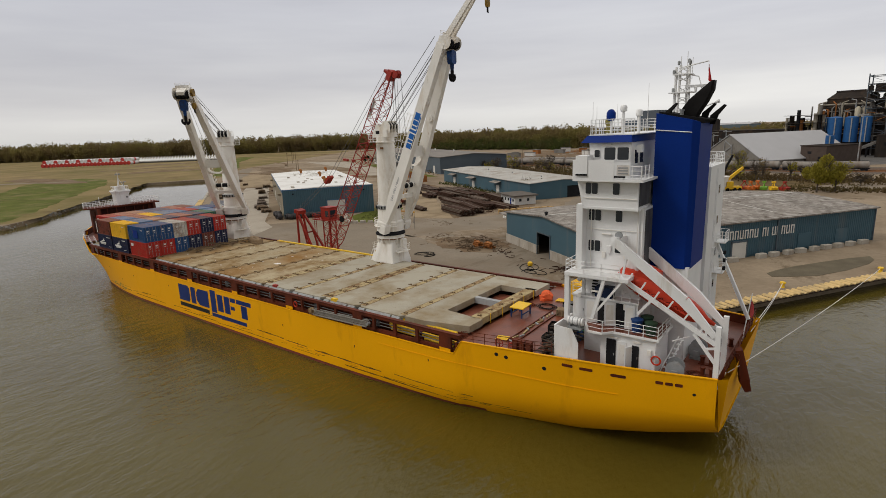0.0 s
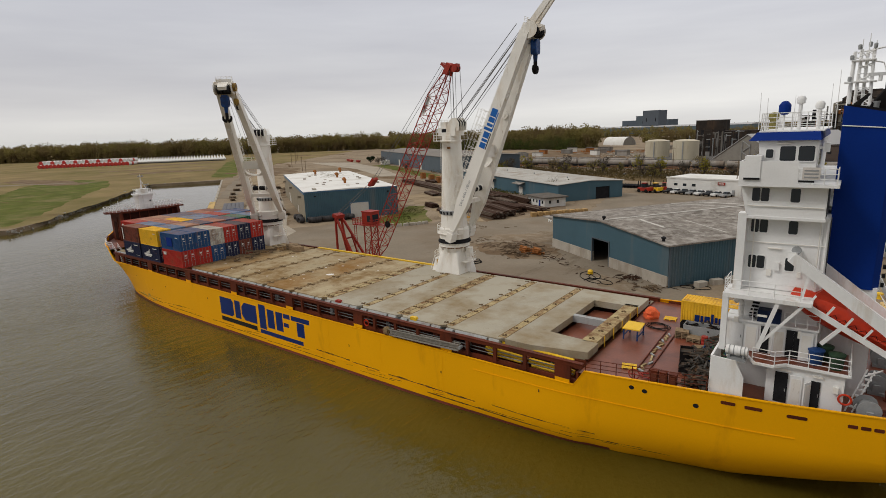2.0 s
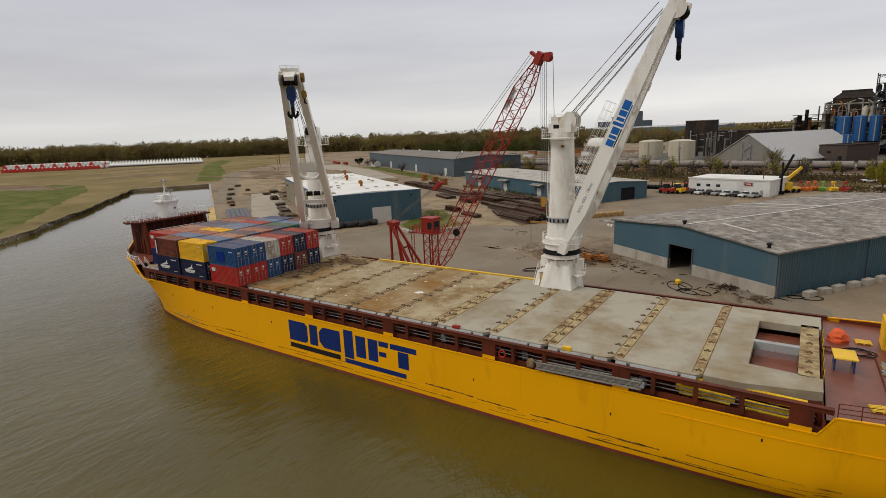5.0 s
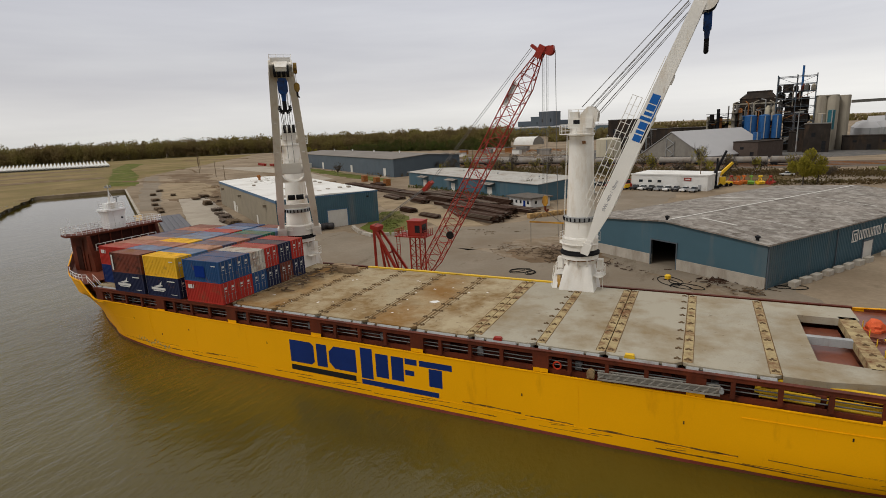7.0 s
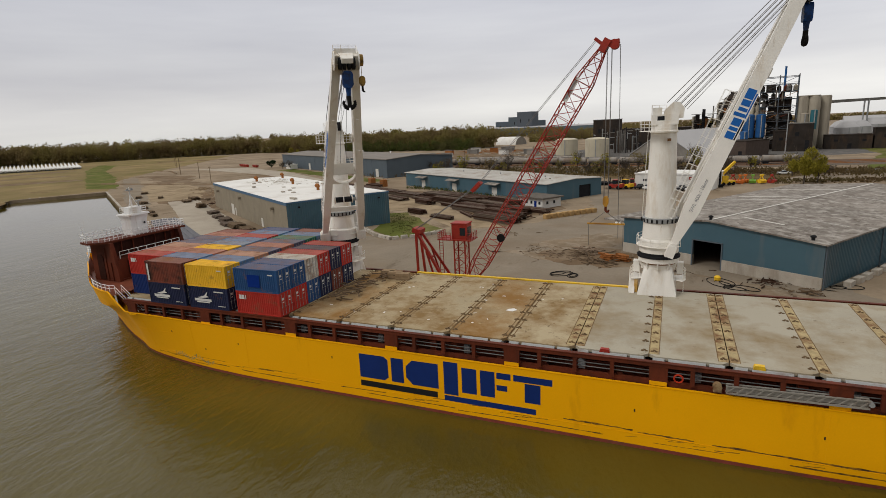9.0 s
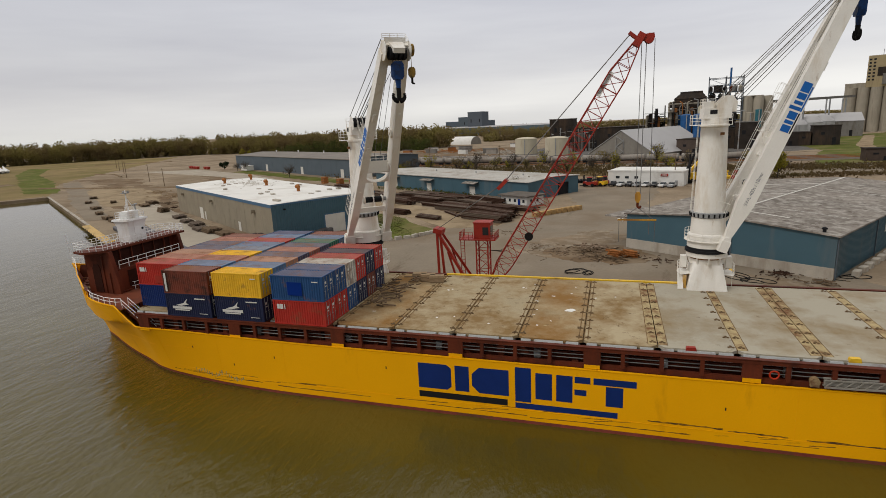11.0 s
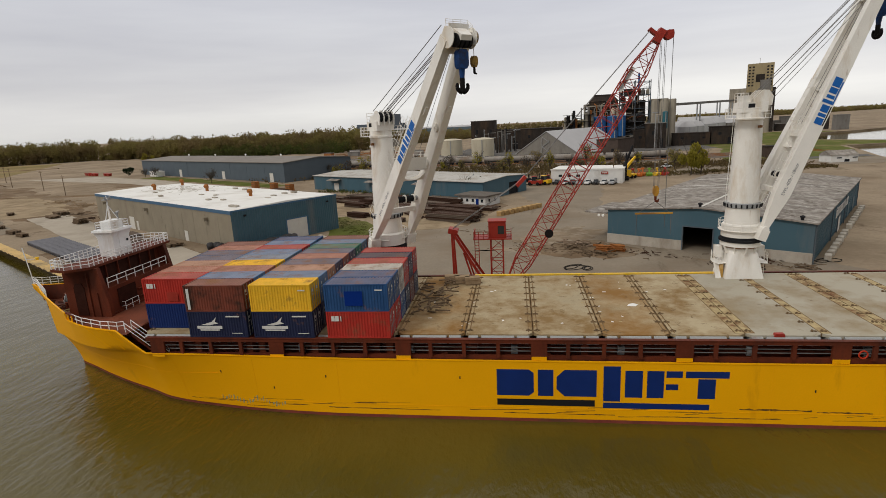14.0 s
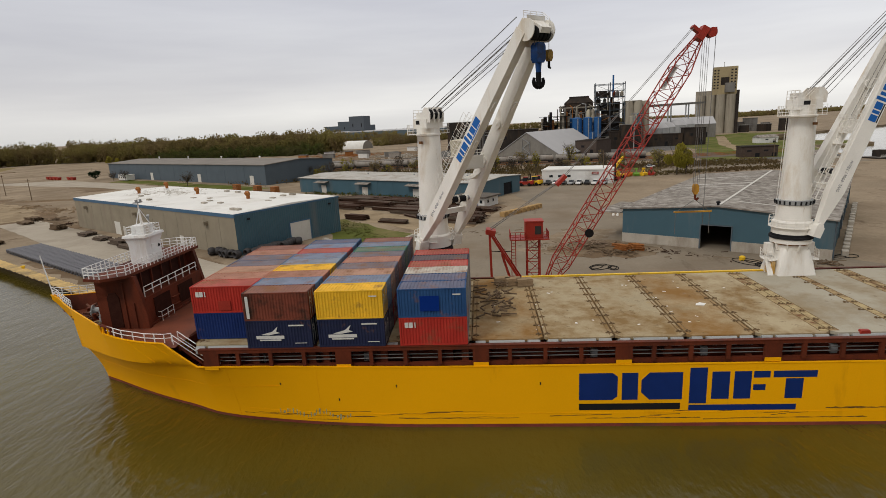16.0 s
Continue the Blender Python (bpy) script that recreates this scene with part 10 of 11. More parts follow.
def quay_edge(p, q, capped, name, step=1.2):
    p, q = Vector((*p, 0)), Vector((*q, 0))
    d = (q - p).normalized()
    nrm = Vector((d.y, -d.x, 0))
    t = thing(name, Matrix.Identity(4), "quay edge with dark sheet piling and timber cap", "quay", kind="structure")
    length = (q - p).length
    ms = Mesh()
    corrugated(ms, p + nrm * 0.1 + Vector((0, 0, -1.5)), d, nrm, length, GZ + 1.3, 1.1, 0.35)
    part("sheet_piling", ms, PILE, t, smooth=0)
    if capped:
        k = int(length / step)
        me = []
        for j in range(3):
            arc = [(-0.40 * math.cos(a), (0.30 + 0.04 * j) * math.sin(a)) for a in [math.pi * v / 6 for v in range(7)]]
            me.append(Mesh().rings([[(u, y, v) for u, v in arc] for y in (-2.0 + 0.1 * j, 0.35)]).data("cap_timber", CAP))
        part("cap_bed", Mesh().beam(p + Vector((0, 0, GZ + 0.02)) - nrm * 0.9, q + Vector((0, 0, GZ + 0.02)) - nrm * 0.9, 2.3, 0.12), PILE, t, "dark bed between the cap timbers")
        for i in range(k):
            c = p + d * ((i + 0.5) * length / k)
            o = part("cap_timber", me[i % 3], None, t)
            o.matrix_basis = Matrix.Translation((c.x, c.y, GZ)) @ Matrix.Rotation(math.atan2(d.y, d.x) + math.pi, 4, "Z")
    else:
        part("coping", Mesh().beam(p + Vector((0, 0, GZ + 0.1)), q + Vector((0, 0, GZ + 0.1)), 0.9, 0.22), PALECONC, t)
    return t


quay_edge((-137, 64.6), (-226, 120.8), True, "quay_wall_1")
quay_edge((-226, 120.8), (-338, 191.5), False, "quay_wall_2")
quay_edge((91, 248), (-24.9, 64.6), True, "quay_wall_3")
quay_edge((-24.9, 64.6), (-137, 64.6), False, "quay_wall_4")
for x, y, a in ((-7.6, 95.6, 59), (4.6, 113.0, 59), (-150, 72.8, -33), (-190, 98.0, -33)):
    b = thing("mooring_bollard", pose(x, y, GZ, 0, 0, a), "yellow mooring bollard on the quay", "bollard", "quay bollards")
    part("shaft", Mesh().lathe([(0.35, 0.0), (0.28, 0.3), (0.28, 0.6), (0.45, 0.7), (0.4, 0.9), (0.1, 0.95)], (0, 0, 0), 12), YEL2, b)
# mooring lines
def line(p, q, sag, label):
    p, q = Vector(p), Vector(q)
    ms = Mesh()
    pts = [p.lerp(q, i / 14) - Vector((0, 0, sag * 4 * (i / 14) * (1 - i / 14))) for i in range(15)]
    for a, b in zip(pts, pts[1:]):
        ms.tube(a, b, 0.035, 5, caps=False)
    solid("mooring_line", ms, ROOFWHITE, label, "rope", "mooring lines")


line((-6.6, 44.6, 7.9), (4.6, 113.0, 2.3), 0.5, "pale mooring line from the stern to the quay")
line((-6.4, 57.0, 8.3), (-7.6, 95.6, 2.3), 0.3, "pale mooring line from the stern to the quay")
line((-6.4, 54.0, 8.3), (-7.6, 95.6, 2.3), 0.5, "pale mooring line from the stern to the quay")
# stony bank of the field
random.seed(2)
bank = [(-343, 196), (-362, 154), (-299, 107), (-233, 58), (-226, 50), (-240, 36), (-300, -12)]
bs = Mesh()
for p, q in zip(bank, bank[1:]):
    p, q = Vector((*p, 0)), Vector((*q, 0))
    for i in range(int((q - p).length / 0.8)):
        c = p.lerp(q, random.random()) + Vector((random.uniform(-1.4, 1.4), random.uniform(-1.4, 1.4), random.uniform(0.1, 1.5)))
        s = random.uniform(0.3, 0.9)
        bs.obox(Matrix.Translation(c) @ Euler((random.uniform(0, 3), random.uniform(0, 3), random.uniform(0, 3))).to_matrix().to_4x4(), s, s * 0.8, s * 0.6)
solid("bank_stones", bs, STONE, "grey stones along the grassy bank", "stones", kind="stuff", smooth=0)

# ---- woods and bushes ----
def leaf_mat(name, dark, light, brown):
    m, nt, bs, N, L = nodes_of(name)
    geo, n = N("ShaderNodeNewGeometry"), N("ShaderNodeTexNoise")
    n.inputs["Scale"].default_value, n.inputs["Detail"].default_value = 0.035, 3
    L(geo.outputs["Position"], n.inputs["Vector"])
    r1, r2 = N("ShaderNodeValToRGB"), N("ShaderNodeValToRGB")
    r1.color_ramp.elements[0].color, r1.color_ramp.elements[1].color = (*dark, 1), (*light, 1)
    L(geo.outputs["Random Per Island"], r1.inputs["Fac"])
    r2.color_ramp.elements[0].position, r2.color_ramp.elements[1].position = 0.4, 0.6
    L(n.outputs["Fac"], r2.inputs["Fac"])
    mx = N("ShaderNodeMix")
    mx.data_type = "RGBA"
    mx.inputs["B"].default_value = (*brown, 1)
    L(r1.outputs["Color"], mx.inputs["A"])
    L(r2.outputs["Color"], mx.inputs["Factor"])
    L(mx.outputs["Result"], bs.inputs["Base Color"])
    bs.inputs["Roughness"].default_value = 0.9
    bs.inputs["Specular IOR Level"].default_value = 0.1
    # thin leaves let half of the light through
    tr, ms, out = N("ShaderNodeBsdfTranslucent"), N("ShaderNodeMixShader"), nt.nodes["Material Output"]
    L(mx.outputs["Result"], tr.inputs["Color"])
    ms.inputs["Fac"].default_value = 0.5
    L(bs.outputs["BSDF"], ms.inputs[1])
    L(tr.outputs["BSDF"], ms.inputs[2])
    L(ms.outputs["Shader"], out.inputs["Surface"])
    return m


LEAF = leaf_mat("spring_woods", (0.196, 0.164, 0.060), (0.272, 0.230, 0.072), (0.204, 0.152, 0.070))
LEAFGREEN = leaf_mat("green_thicket", (0.050, 0.064, 0.018), (0.125, 0.145, 0.036), (0.10, 0.095, 0.035))
LEAFYEL = leaf_mat("spring_yellow_leaf", (0.19, 0.17, 0.025), (0.36, 0.31, 0.045), (0.26, 0.22, 0.04))
LEAFDK = leaf_mat("dark_conifer", (0.012, 0.024, 0.012), (0.03, 0.05, 0.02), (0.02, 0.03, 0.015))
BARK = mat("grey_bark", (0.085, 0.07, 0.055), 0.95, var=0.3, scale=2)


def crown(ms, c, rx, rz, n, size, rnd, twig=0.0):
    """Loose clumps of leaf quads inside an uneven crown; twig draws them out upwards, as in bare spring crowns."""
    lobes = [(Vector((rnd.uniform(-0.6, 0.6) * rx, rnd.uniform(-0.6, 0.6) * rx, rnd.uniform(-0.55, 0.75) * rz)), rnd.uniform(0.35, 0.6)) for _ in range(6)]
    for _ in range(n):
        l, s = rnd.choice(lobes)
        v = Vector((rnd.gauss(0, 1), rnd.gauss(0, 1), rnd.gauss(0, 1)))
        v.normalize()
        p = c + l + Vector((v.x * rx * s, v.y * rx * s, v.z * rz * s)) * rnd.uniform(0.55, 1.05)
        a = Vector((rnd.gauss(0, 1), rnd.gauss(0, 1), rnd.gauss(0, 1))).normalized() * size * rnd.uniform(0.5, 1.2)
        if twig:
            a = (a + Vector((v.x * 0.5, v.y * 0.5, 1.0)) * a.length * twig) * 1.1
        b = a.cross(Vector((rnd.gauss(0, 1), rnd.gauss(0, 1), rnd.gauss(0, 1)))).normalized() * a.length * rnd.uniform(0.5, 1.0) * (1 - 0.5 * min(1.0, twig))
        k = len(ms.v)
        ms.v += [tuple(p - a - b), tuple(p + a - b * 0.4), tuple(p + a * 0.6 + b), tuple(p - a * 0.5 + b * 0.8)]
        ms.f.append((k, k + 1, k + 2, k + 3))


def raw(name, ms, material, parent=None):
    me = bpy.data.meshes.new(name)
    me.from_pydata(ms.v, [], ms.f)
    me.materials.append(material)
    ob = new(name, me)
    if parent is not None:
        ob.parent = parent
    return ob


def woods(name, line, rows, depth, step, h0, h1, material, label, seed, leaves=330, size=1.0, twig=0.6):
    rnd = random.Random(seed)
    ms, tk = Mesh(), Mesh()
    pts = [Vector((*p, GZ)) for p in line]
    for p, q in zip(pts, pts[1:]):
        d = (q - p)
        nrm = Vector((-d.y, d.x, 0)).normalized()
        if nrm.y < 0:
            nrm = -nrm
        n = max(1, int(d.length / step))
        for r in range(rows):
            for i in range(n):
                c = p.lerp(q, (i + rnd.random()) / n) + nrm * (r * depth + rnd.uniform(0, depth))
                h = rnd.uniform(h0, h1) * (0.80 + 0.11 * min(r, 2)) * (1.07 if rnd.random() < 0.12 else 1)
                w = h * rnd.uniform(0.32, 0.44)
                crown(ms, c + Vector((0, 0, h * 0.58)), w, h * 0.40, leaves, size * 0.66 * h / 22, rnd, twig)
                if r < 3:
                    tk.tube(c, c + Vector((rnd.uniform(-0.5, 0.5), 0, h * 0.8)), 0.22, 4, 0.07, caps=False)
                    crown(ms, c + Vector((rnd.uniform(-3, 3), rnd.uniform(-3, 3), h * 0.16)), 4.4, h * 0.2, leaves // 2, size * 0.75, rnd, twig)
    tagged(raw(name, ms, material), label, "woods", kind="stuff")
    tagged(raw("wood_trunks", tk, BARK), "thin grey trunks in the woods", "trunks", kind="stuff")


woods("far_woods", [(-1900, -300), (-1450, 80), (-1100, 275), (-870, 440), (-740, 580), (-640, 655)], 4, 9, 5.2, 23, 28, LEAF, "long belt of early spring woods beyond the field", 1)
woods("far_woods", [(-640, 655), (-450, 610), (-330, 605), (-255, 600)], 4, 9, 4.8, 20, 27, LEAF, "early spring woods behind the yard", 2)
woods("green_thicket", [(-470, 585), (-330, 575), (-268, 562)], 3, 9, 5.0, 9, 15, LEAFGREEN, "green thicket at the edge of the woods", 3, twig=0.0)
woods("far_woods", [(-228, 745), (-180, 800), (-100, 1050)], 3, 12, 7, 13, 17, LEAF, "green woods behind the railway", 4)
woods("horizon_woods", [(-900, 1500), (-200, 1550), (500, 1650), (1300, 2150), (2300, 2900)], 4, 20, 10, 14, 18, LEAF, "low far woods on the horizon", 5, 60, 2.6)
woods("horizon_woods", [(-700, 1050), (-260, 1100)], 4, 14, 8, 17, 20, LEAF, "low far woods on the horizon", 6, 40, 2.2)


def tree(x, y, h, w, material, label, seed, n=420, size=0.42, trunk=0.18, bare=False, twig=0.0):
    rnd = random.Random(seed)
    t = thing("tree", pose(x, y, GZ), label, "tree", "trees in the yard")
    tk = Mesh().tube((0, 0, -0.1), (0.2, 0.1, h * 0.35), trunk, 8, trunk * 0.75, caps=False)
    for k in range(9 if not bare else 22):
        a, z0 = rnd.uniform(0, 6.28), h * rnd.uniform(0.18, 0.4)
        p = Vector((0.1, 0.05, z0))
        q = p + Vector((math.cos(a) * w * rnd.uniform(0.3, 0.75), math.sin(a) * w * rnd.uniform(0.3, 0.75), h * rnd.uniform(0.25, 0.55)))
        tk.tube(p, q, trunk * 0.5, 6, trunk * 0.15, caps=False)
        for j in range(2 if not bare else 5):
            r = q + Vector((rnd.uniform(-1, 1) * w * 0.4, rnd.uniform(-1, 1) * w * 0.4, h * rnd.uniform(0.05, 0.2)))
            tk.tube(p.lerp(q, rnd.uniform(0.5, 1)), r, trunk * 0.2, 5, trunk * 0.06, caps=False)
    part("trunk", tk, BARK, t)
    ms = Mesh()
    crown(ms, Vector((0, 0, h * 0.58)), w, h * 0.42, n, size, rnd, twig)
    raw("crown", ms, material, t)


tree(-11.0, 227.5, 13.5, 5.2, LEAFYEL, "bushy tree with yellow-green spring leaves", 1, 4200, 0.24, 0.3, twig=0.9)
tree(-6.0, 231, 10.5, 4.0, LEAFYEL, "bushy tree with yellow-green spring leaves", 2, 2200, 0.24, 0.25, twig=0.9)
tree(-101.2, 181.6, 8.2, 4.0, LEAFGREEN, "round green bush tree before the low warehouse", 3, 2600, 0.22, 0.2, twig=0.5)
tree(-95.5, 186.0, 6.4, 3.0, LEAFGREEN, "round green bush tree before the low warehouse", 33, 600, 0.36, 0.2)
tree(-361.5, 352.0, 7.5, 4.2, LEAFDK, "dark round conifer beside the long warehouse", 4, 900, 0.4, 0.25)
tree(-335.0, 334.0, 6.0, 3.4, BARK, "bare brown tree beside the long warehouse", 5, 120, 0.3, 0.18, True)
tree(-322.0, 327.0, 7.0, 3.8, BARK, "bare brown tree beside the long warehouse", 6, 160, 0.3, 0.18, True)
tree(-250.0, 272.0, 8.0, 4.0, BARK, "bare brown tree beside the long warehouse", 7, 160, 0.3, 0.2, True)
tree(-45.5, 290.0, 13.0, 5.0, LEAFYEL, "thin spring tree beside the railway", 8, 260, 0.35, 0.25, True)
tree(-430.0, 470.0, 12.0, 5.0, LEAFYEL, "pale green tree before the woods", 9, 900, 0.5, 0.3)
random.seed(40)
for k in range(34):
    x = -215 + k * 6.6 + random.uniform(-3, 3)
    tree(x, 292 - 0.12 * (x + 190) + random.uniform(-16, 14), random.uniform(4.5, 11.0), random.uniform(2.6, 5.0), BARK if k % 3 == 0 else (LEAF if k % 3 == 1 else LEAFYEL), ("bare brown scrub tree" if k % 3 == 0 else "thin spring scrub tree") + " along the railway", 50 + k, 150 if k % 3 == 0 else 240, 0.36, 0.16, True)
sc = Mesh()
rnd = random.Random(3)
for k in range(3400):
    x = rnd.uniform(-225, 45)
    crown(sc, Vector((x, 292 - 0.12 * (x + 190) + rnd.gauss(0, 14) * (1.0 if x < -60 else 0.5), GZ + 0.7)), 1.9, 1.3, 8, 0.34, rnd, 0.7)
for k in range(420):
    x = rnd.uniform(-22, 50)
    crown(sc, Vector((x, 236 + 0.12 * x + rnd.gauss(0, 3.5), GZ + 0.4)), 1.3, 0.7, 7, 0.4, rnd)
tagged(raw("scrub", sc, leaf_mat("dry_scrub", (0.085, 0.066, 0.028), (0.165, 0.125, 0.052), (0.12, 0.082, 0.04))), "dry brown scrub along the railway bank", "scrub", kind="stuff")
ws = Mesh()
for k in range(260):
    p = Vector((-117, 115, GZ)).lerp(Vector((-134, 143, GZ)), rnd.random()) + Vector((rnd.uniform(-3.5, 3.5), rnd.uniform(-3, 3), 0.1))
    crown(ws, p, 0.8, 0.25, 8, 0.12, rnd)
for k in range(240):
    p = Vector((-135, 196, GZ)) + e1 * rnd.uniform(-36, 36) + e2 * rnd.uniform(-4, 4) + Vector((0, 0, 0.4))
    crown(ws, p, 1.0, 0.6, 6, 0.3, rnd)
tagged(raw("weeds", ws, LEAFGREEN), "low green weeds in the yard", "weeds", kind="stuff")

# ---- ground strips further off ----
ASPHALT = mat("grey_asphalt", (0.12, 0.115, 0.11), 0.9, var=0.15, scale=0.2, stain=(0.2, 0.18, 0.16), stain_amt=0.3)
BALLAST = mat("rail_ballast", (0.13, 0.105, 0.085), 0.95, var=0.3, scale=0.6, bump=0.5)
patch("scrap_ground", [(-300, 420), (-255, 335), (-140, 345), (-120, 420), (-160, 560), (-270, 560)], DIRT, "brown ground of the scrap yard", 0.05, 3, 8)
patch("scrub_bank", [(-215, 300), (-200, 268), (-20, 240), (86, 262), (90, 282), (-30, 268)], mat("dry_bank", (0.13, 0.092, 0.045), 0.95, var=0.3, scale=0.15, bump=0.5), "dry brown railway bank", 0.06)
patch("road_far", [(-230, 305), (-225, 297), (-30, 268), (92, 284), (95, 296), (-28, 280)], ASPHALT, "grey asphalt road by the railway", 0.07)
patch("rail_bed", [(-260, 375), (-255, 330), (-20, 300), (100, 318), (108, 345), (0, 345)], BALLAST, "stony railway bed", 0.065)
patch("plant_yard", [(-150, 430), (-130, 385), (0, 360), (70, 400), (110, 520), (60, 700), (-100, 650)], ASPHALT, "dark plant yard", 0.055)
patch("lawn", [(-330, 322), (-200, 236), (-192, 244), (-322, 332)], GRASS, "strip of grass before the long warehouse", 0.05)
patch("shore_meadow", [(52, 330), (92, 300), (107, 328), (121, 369), (165, 379), (168, 403), (128, 457), (147, 494), (196, 550), (230, 572), (190, 610), (120, 560), (60, 470)], GRASS, "green meadow by the lake", 0.08)
patch("meadow_track", [(60, 318), (66, 316), (96, 420), (150, 560), (143, 562), (88, 424)], TAN, "pale gravel track across the meadow", 0.1, 0.6, 6)
patch("gravel_lot", [(-15, 240), (84, 252), (92, 282), (0, 270)], CONCRETE, "pale gravel lot", 0.075)
patch("wet_patch", [(-10.7, 103.5), (-9.7, 101.6), (-7.1, 103.1), (-3.4, 106.0), (0.2, 112.0), (3.2, 118.9), (3.9, 122.5), (3.3, 125.4), (0.0, 121.6), (-4.0, 115.9), (-7.8, 110.0), (-9.6, 106.4)], mat("damp_concrete", (0.125, 0.105, 0.072), 0.78, var=0.25, scale=0.3, bump=0.05), "dark damp patch on the concrete", 0.055)
patch("dark_ground", [(-160, 60 + 130), (-150, 200), (-108, 165), (-112, 160)], DIRT, "dark earth below the steel stacks", 0.045)
patch("track", [(-420, 262), (-412, 268), (-240, 140), (-232, 132), (-238, 128)], CONCRETE, "pale gravel track along the quay", 0.05)
for y in (318, 326, 334):
    r = thing("railway_track", Matrix.Identity(4), "steel railway track on ballast", "track", "railway tracks", kind="structure")
    for s in (-0.75, 0.75):
        part("rail", Mesh().beam((-250, y + 24 + s, GZ + 0.2), (-20, y - 6 + s, GZ + 0.2), 0.12, 0.18).beam((-20, y - 6 + s, GZ + 0.2), (95, y + 12 + s, GZ + 0.2), 0.12, 0.18), RUSTVENT, r)

TANKW = mat("tank_wagon_grey", (0.29, 0.265, 0.235), 0.6, var=0.15, scale=0.4, stain=(0.2, 0.15, 0.11), stain_amt=0.4, streak=3)


def wagon(x, y, ang):
    t = thing("hopper_wagon", pose(x, y, GZ + 0.25, 0, 0, ang), "pale grey rounded railway hopper wagon", "wagon", "railway wagons")
    part("body", Mesh().rings([[(a, w * math.cos(b), 2.75 + w * 1.15 * math.sin(b)) for b in [2 * math.pi * k / 12 for k in range(12)]] for a, w in ((-8.4, 1.0), (-8.0, 1.5), (8.0, 1.5), (8.4, 1.0))]), TANKW, t)
    part("underframe", Mesh().box(-8.6, 8.6, -1.1, 1.1, 0.8, 1.2), DARK, t)
    for a in (-6.6, 6.6):
        part("bogie", Mesh().box(a - 1.4, a + 1.4, -1.0, 1.0, 0.3, 0.8), DARK, t)
        for b in (-0.9, 0.9):
            part("wheel", Mesh().tube((a + b, -0.8, 0.45), (a + b, 0.8, 0.45), 0.45, 12), DARK, t)
    part("walkway", Mesh().box(-7.6, 7.6, -0.4, 0.4, 4.45, 4.55), DARK, t)


for i in range(14):
    x = -236 + i * 17.8
    wagon(x, 326 - 0.13 * (x + 20) - 8 if x < -20 else 318 + (x + 20) * 0.15, -7.4 if x < -20 else 8.5)
for i in range(5):
    wagon(-190 + i * 17.8, 356 - i * 2.3, -7.4)

# ---- processing plant ----
PLANTDARK = mat("plant_dark_cladding", (0.036, 0.03, 0.026), 0.8, var=0.3, scale=0.2, stain=(0.075, 0.05, 0.034), stain_amt=0.35, streak=4)
PLANTGREY = mat("plant_grey_cladding", (0.20, 0.19, 0.175), 0.75, var=0.15, scale=0.2, stain=(0.12, 0.1, 0.08), stain_amt=0.3, streak=4)
SILO = mat("silo_concrete", (0.33, 0.295, 0.235), 0.85, var=0.1, scale=0.15, stain=(0.22, 0.19, 0.15), stain_amt=0.35, streak=8)
TANKBEIGE = mat("tank_beige", (0.50, 0.45, 0.34), 0.6, var=0.06, scale=0.2, stain=(0.35, 0.28, 0.2), stain_amt=0.15, streak=6)
PLANTBLUE = mat("plant_blue_tank", (0.022, 0.10, 0.27), 0.55, var=0.12)
METALROOF = mat("silver_metal_roof", (0.40, 0.395, 0.40), 0.55, 0.1, var=0.05, scale=0.1)
GABLEW = mat("grey_sheet_gable", (0.23, 0.215, 0.19), 0.75, var=0.1, stain=(0.18, 0.16, 0.14), stain_amt=0.3, streak=5)


def tank(x, y, r, h, material, label, dome=0.12, kind_name="storage_tank", z0=0.0):
    t = thing(kind_name, pose(x, y, GZ + z0), label, "tank", "tanks")
    part("shell", Mesh().lathe([(r, 0), (r, h)], n=28), material, t)
    part("roof", Mesh().lathe([(r * 1.01, h - 0.1), (r * 1.01, h + 0.15), (r * 0.6, h + r * dome), (r * 0.1, h + r * dome * 1.3)], n=28), material, t)
    for k in range(2):
        part("band", Mesh().lathe([(r + 0.06, h * (0.33 + 0.33 * k)), (r + 0.1, h * (0.33 + 0.33 * k) + 0.1), (r + 0.06, h * (0.33 + 0.33 * k) + 0.2)], n=28), material, t)
    part("ladder", Mesh().box(-0.3, 0.3, -r - 0.35, -r - 0.05, 0, h), GREYMET, t)


tank(-107.3, 409, 8.6, 12.6, TANKBEIGE, "beige steel storage tank beside the railway")
tank(-134.2, 436, 8.8, 12.0, TANKBEIGE, "beige steel storage tank beside the railway")


def plain_building(name, x, y, ang, sx, sy, h, wallm, roofm, label, ridge=0.0, windows=0):
    t = thing(name, pose(x, y, GZ, 0, 0, ang), label, "building", "plant buildings")
    part("wall", Mesh().box(-sx / 2, sx / 2, -sy / 2, sy / 2, 0, h), wallm, t)
    if ridge:
        part("roof", Mesh().rings([[(a, -sy / 2 - 0.4, h), (a, sy / 2 + 0.4, h), (a, 0, h + ridge)] for a in (-sx / 2 - 0.4, sx / 2 + 0.4)]), roofm, t, smooth=0)
    else:
        part("roof", Mesh().box(-sx / 2 - 0.3, sx / 2 + 0.3, -sy / 2 - 0.3, sy / 2 + 0.3, h, h + 0.5), roofm, t)
    for k in range(windows):
        a = -sx / 2 + (k + 0.7) * sx / (windows + 0.4)
        part("door" if k % 2 else "window", Mesh().box(a, a + 2.2, -sy / 2 - 0.1, -sy / 2 + 0.02, 0.2 if k % 2 else h * 0.55, h * 0.4 if k % 2 else h * 0.7), DARK, t)
    return t


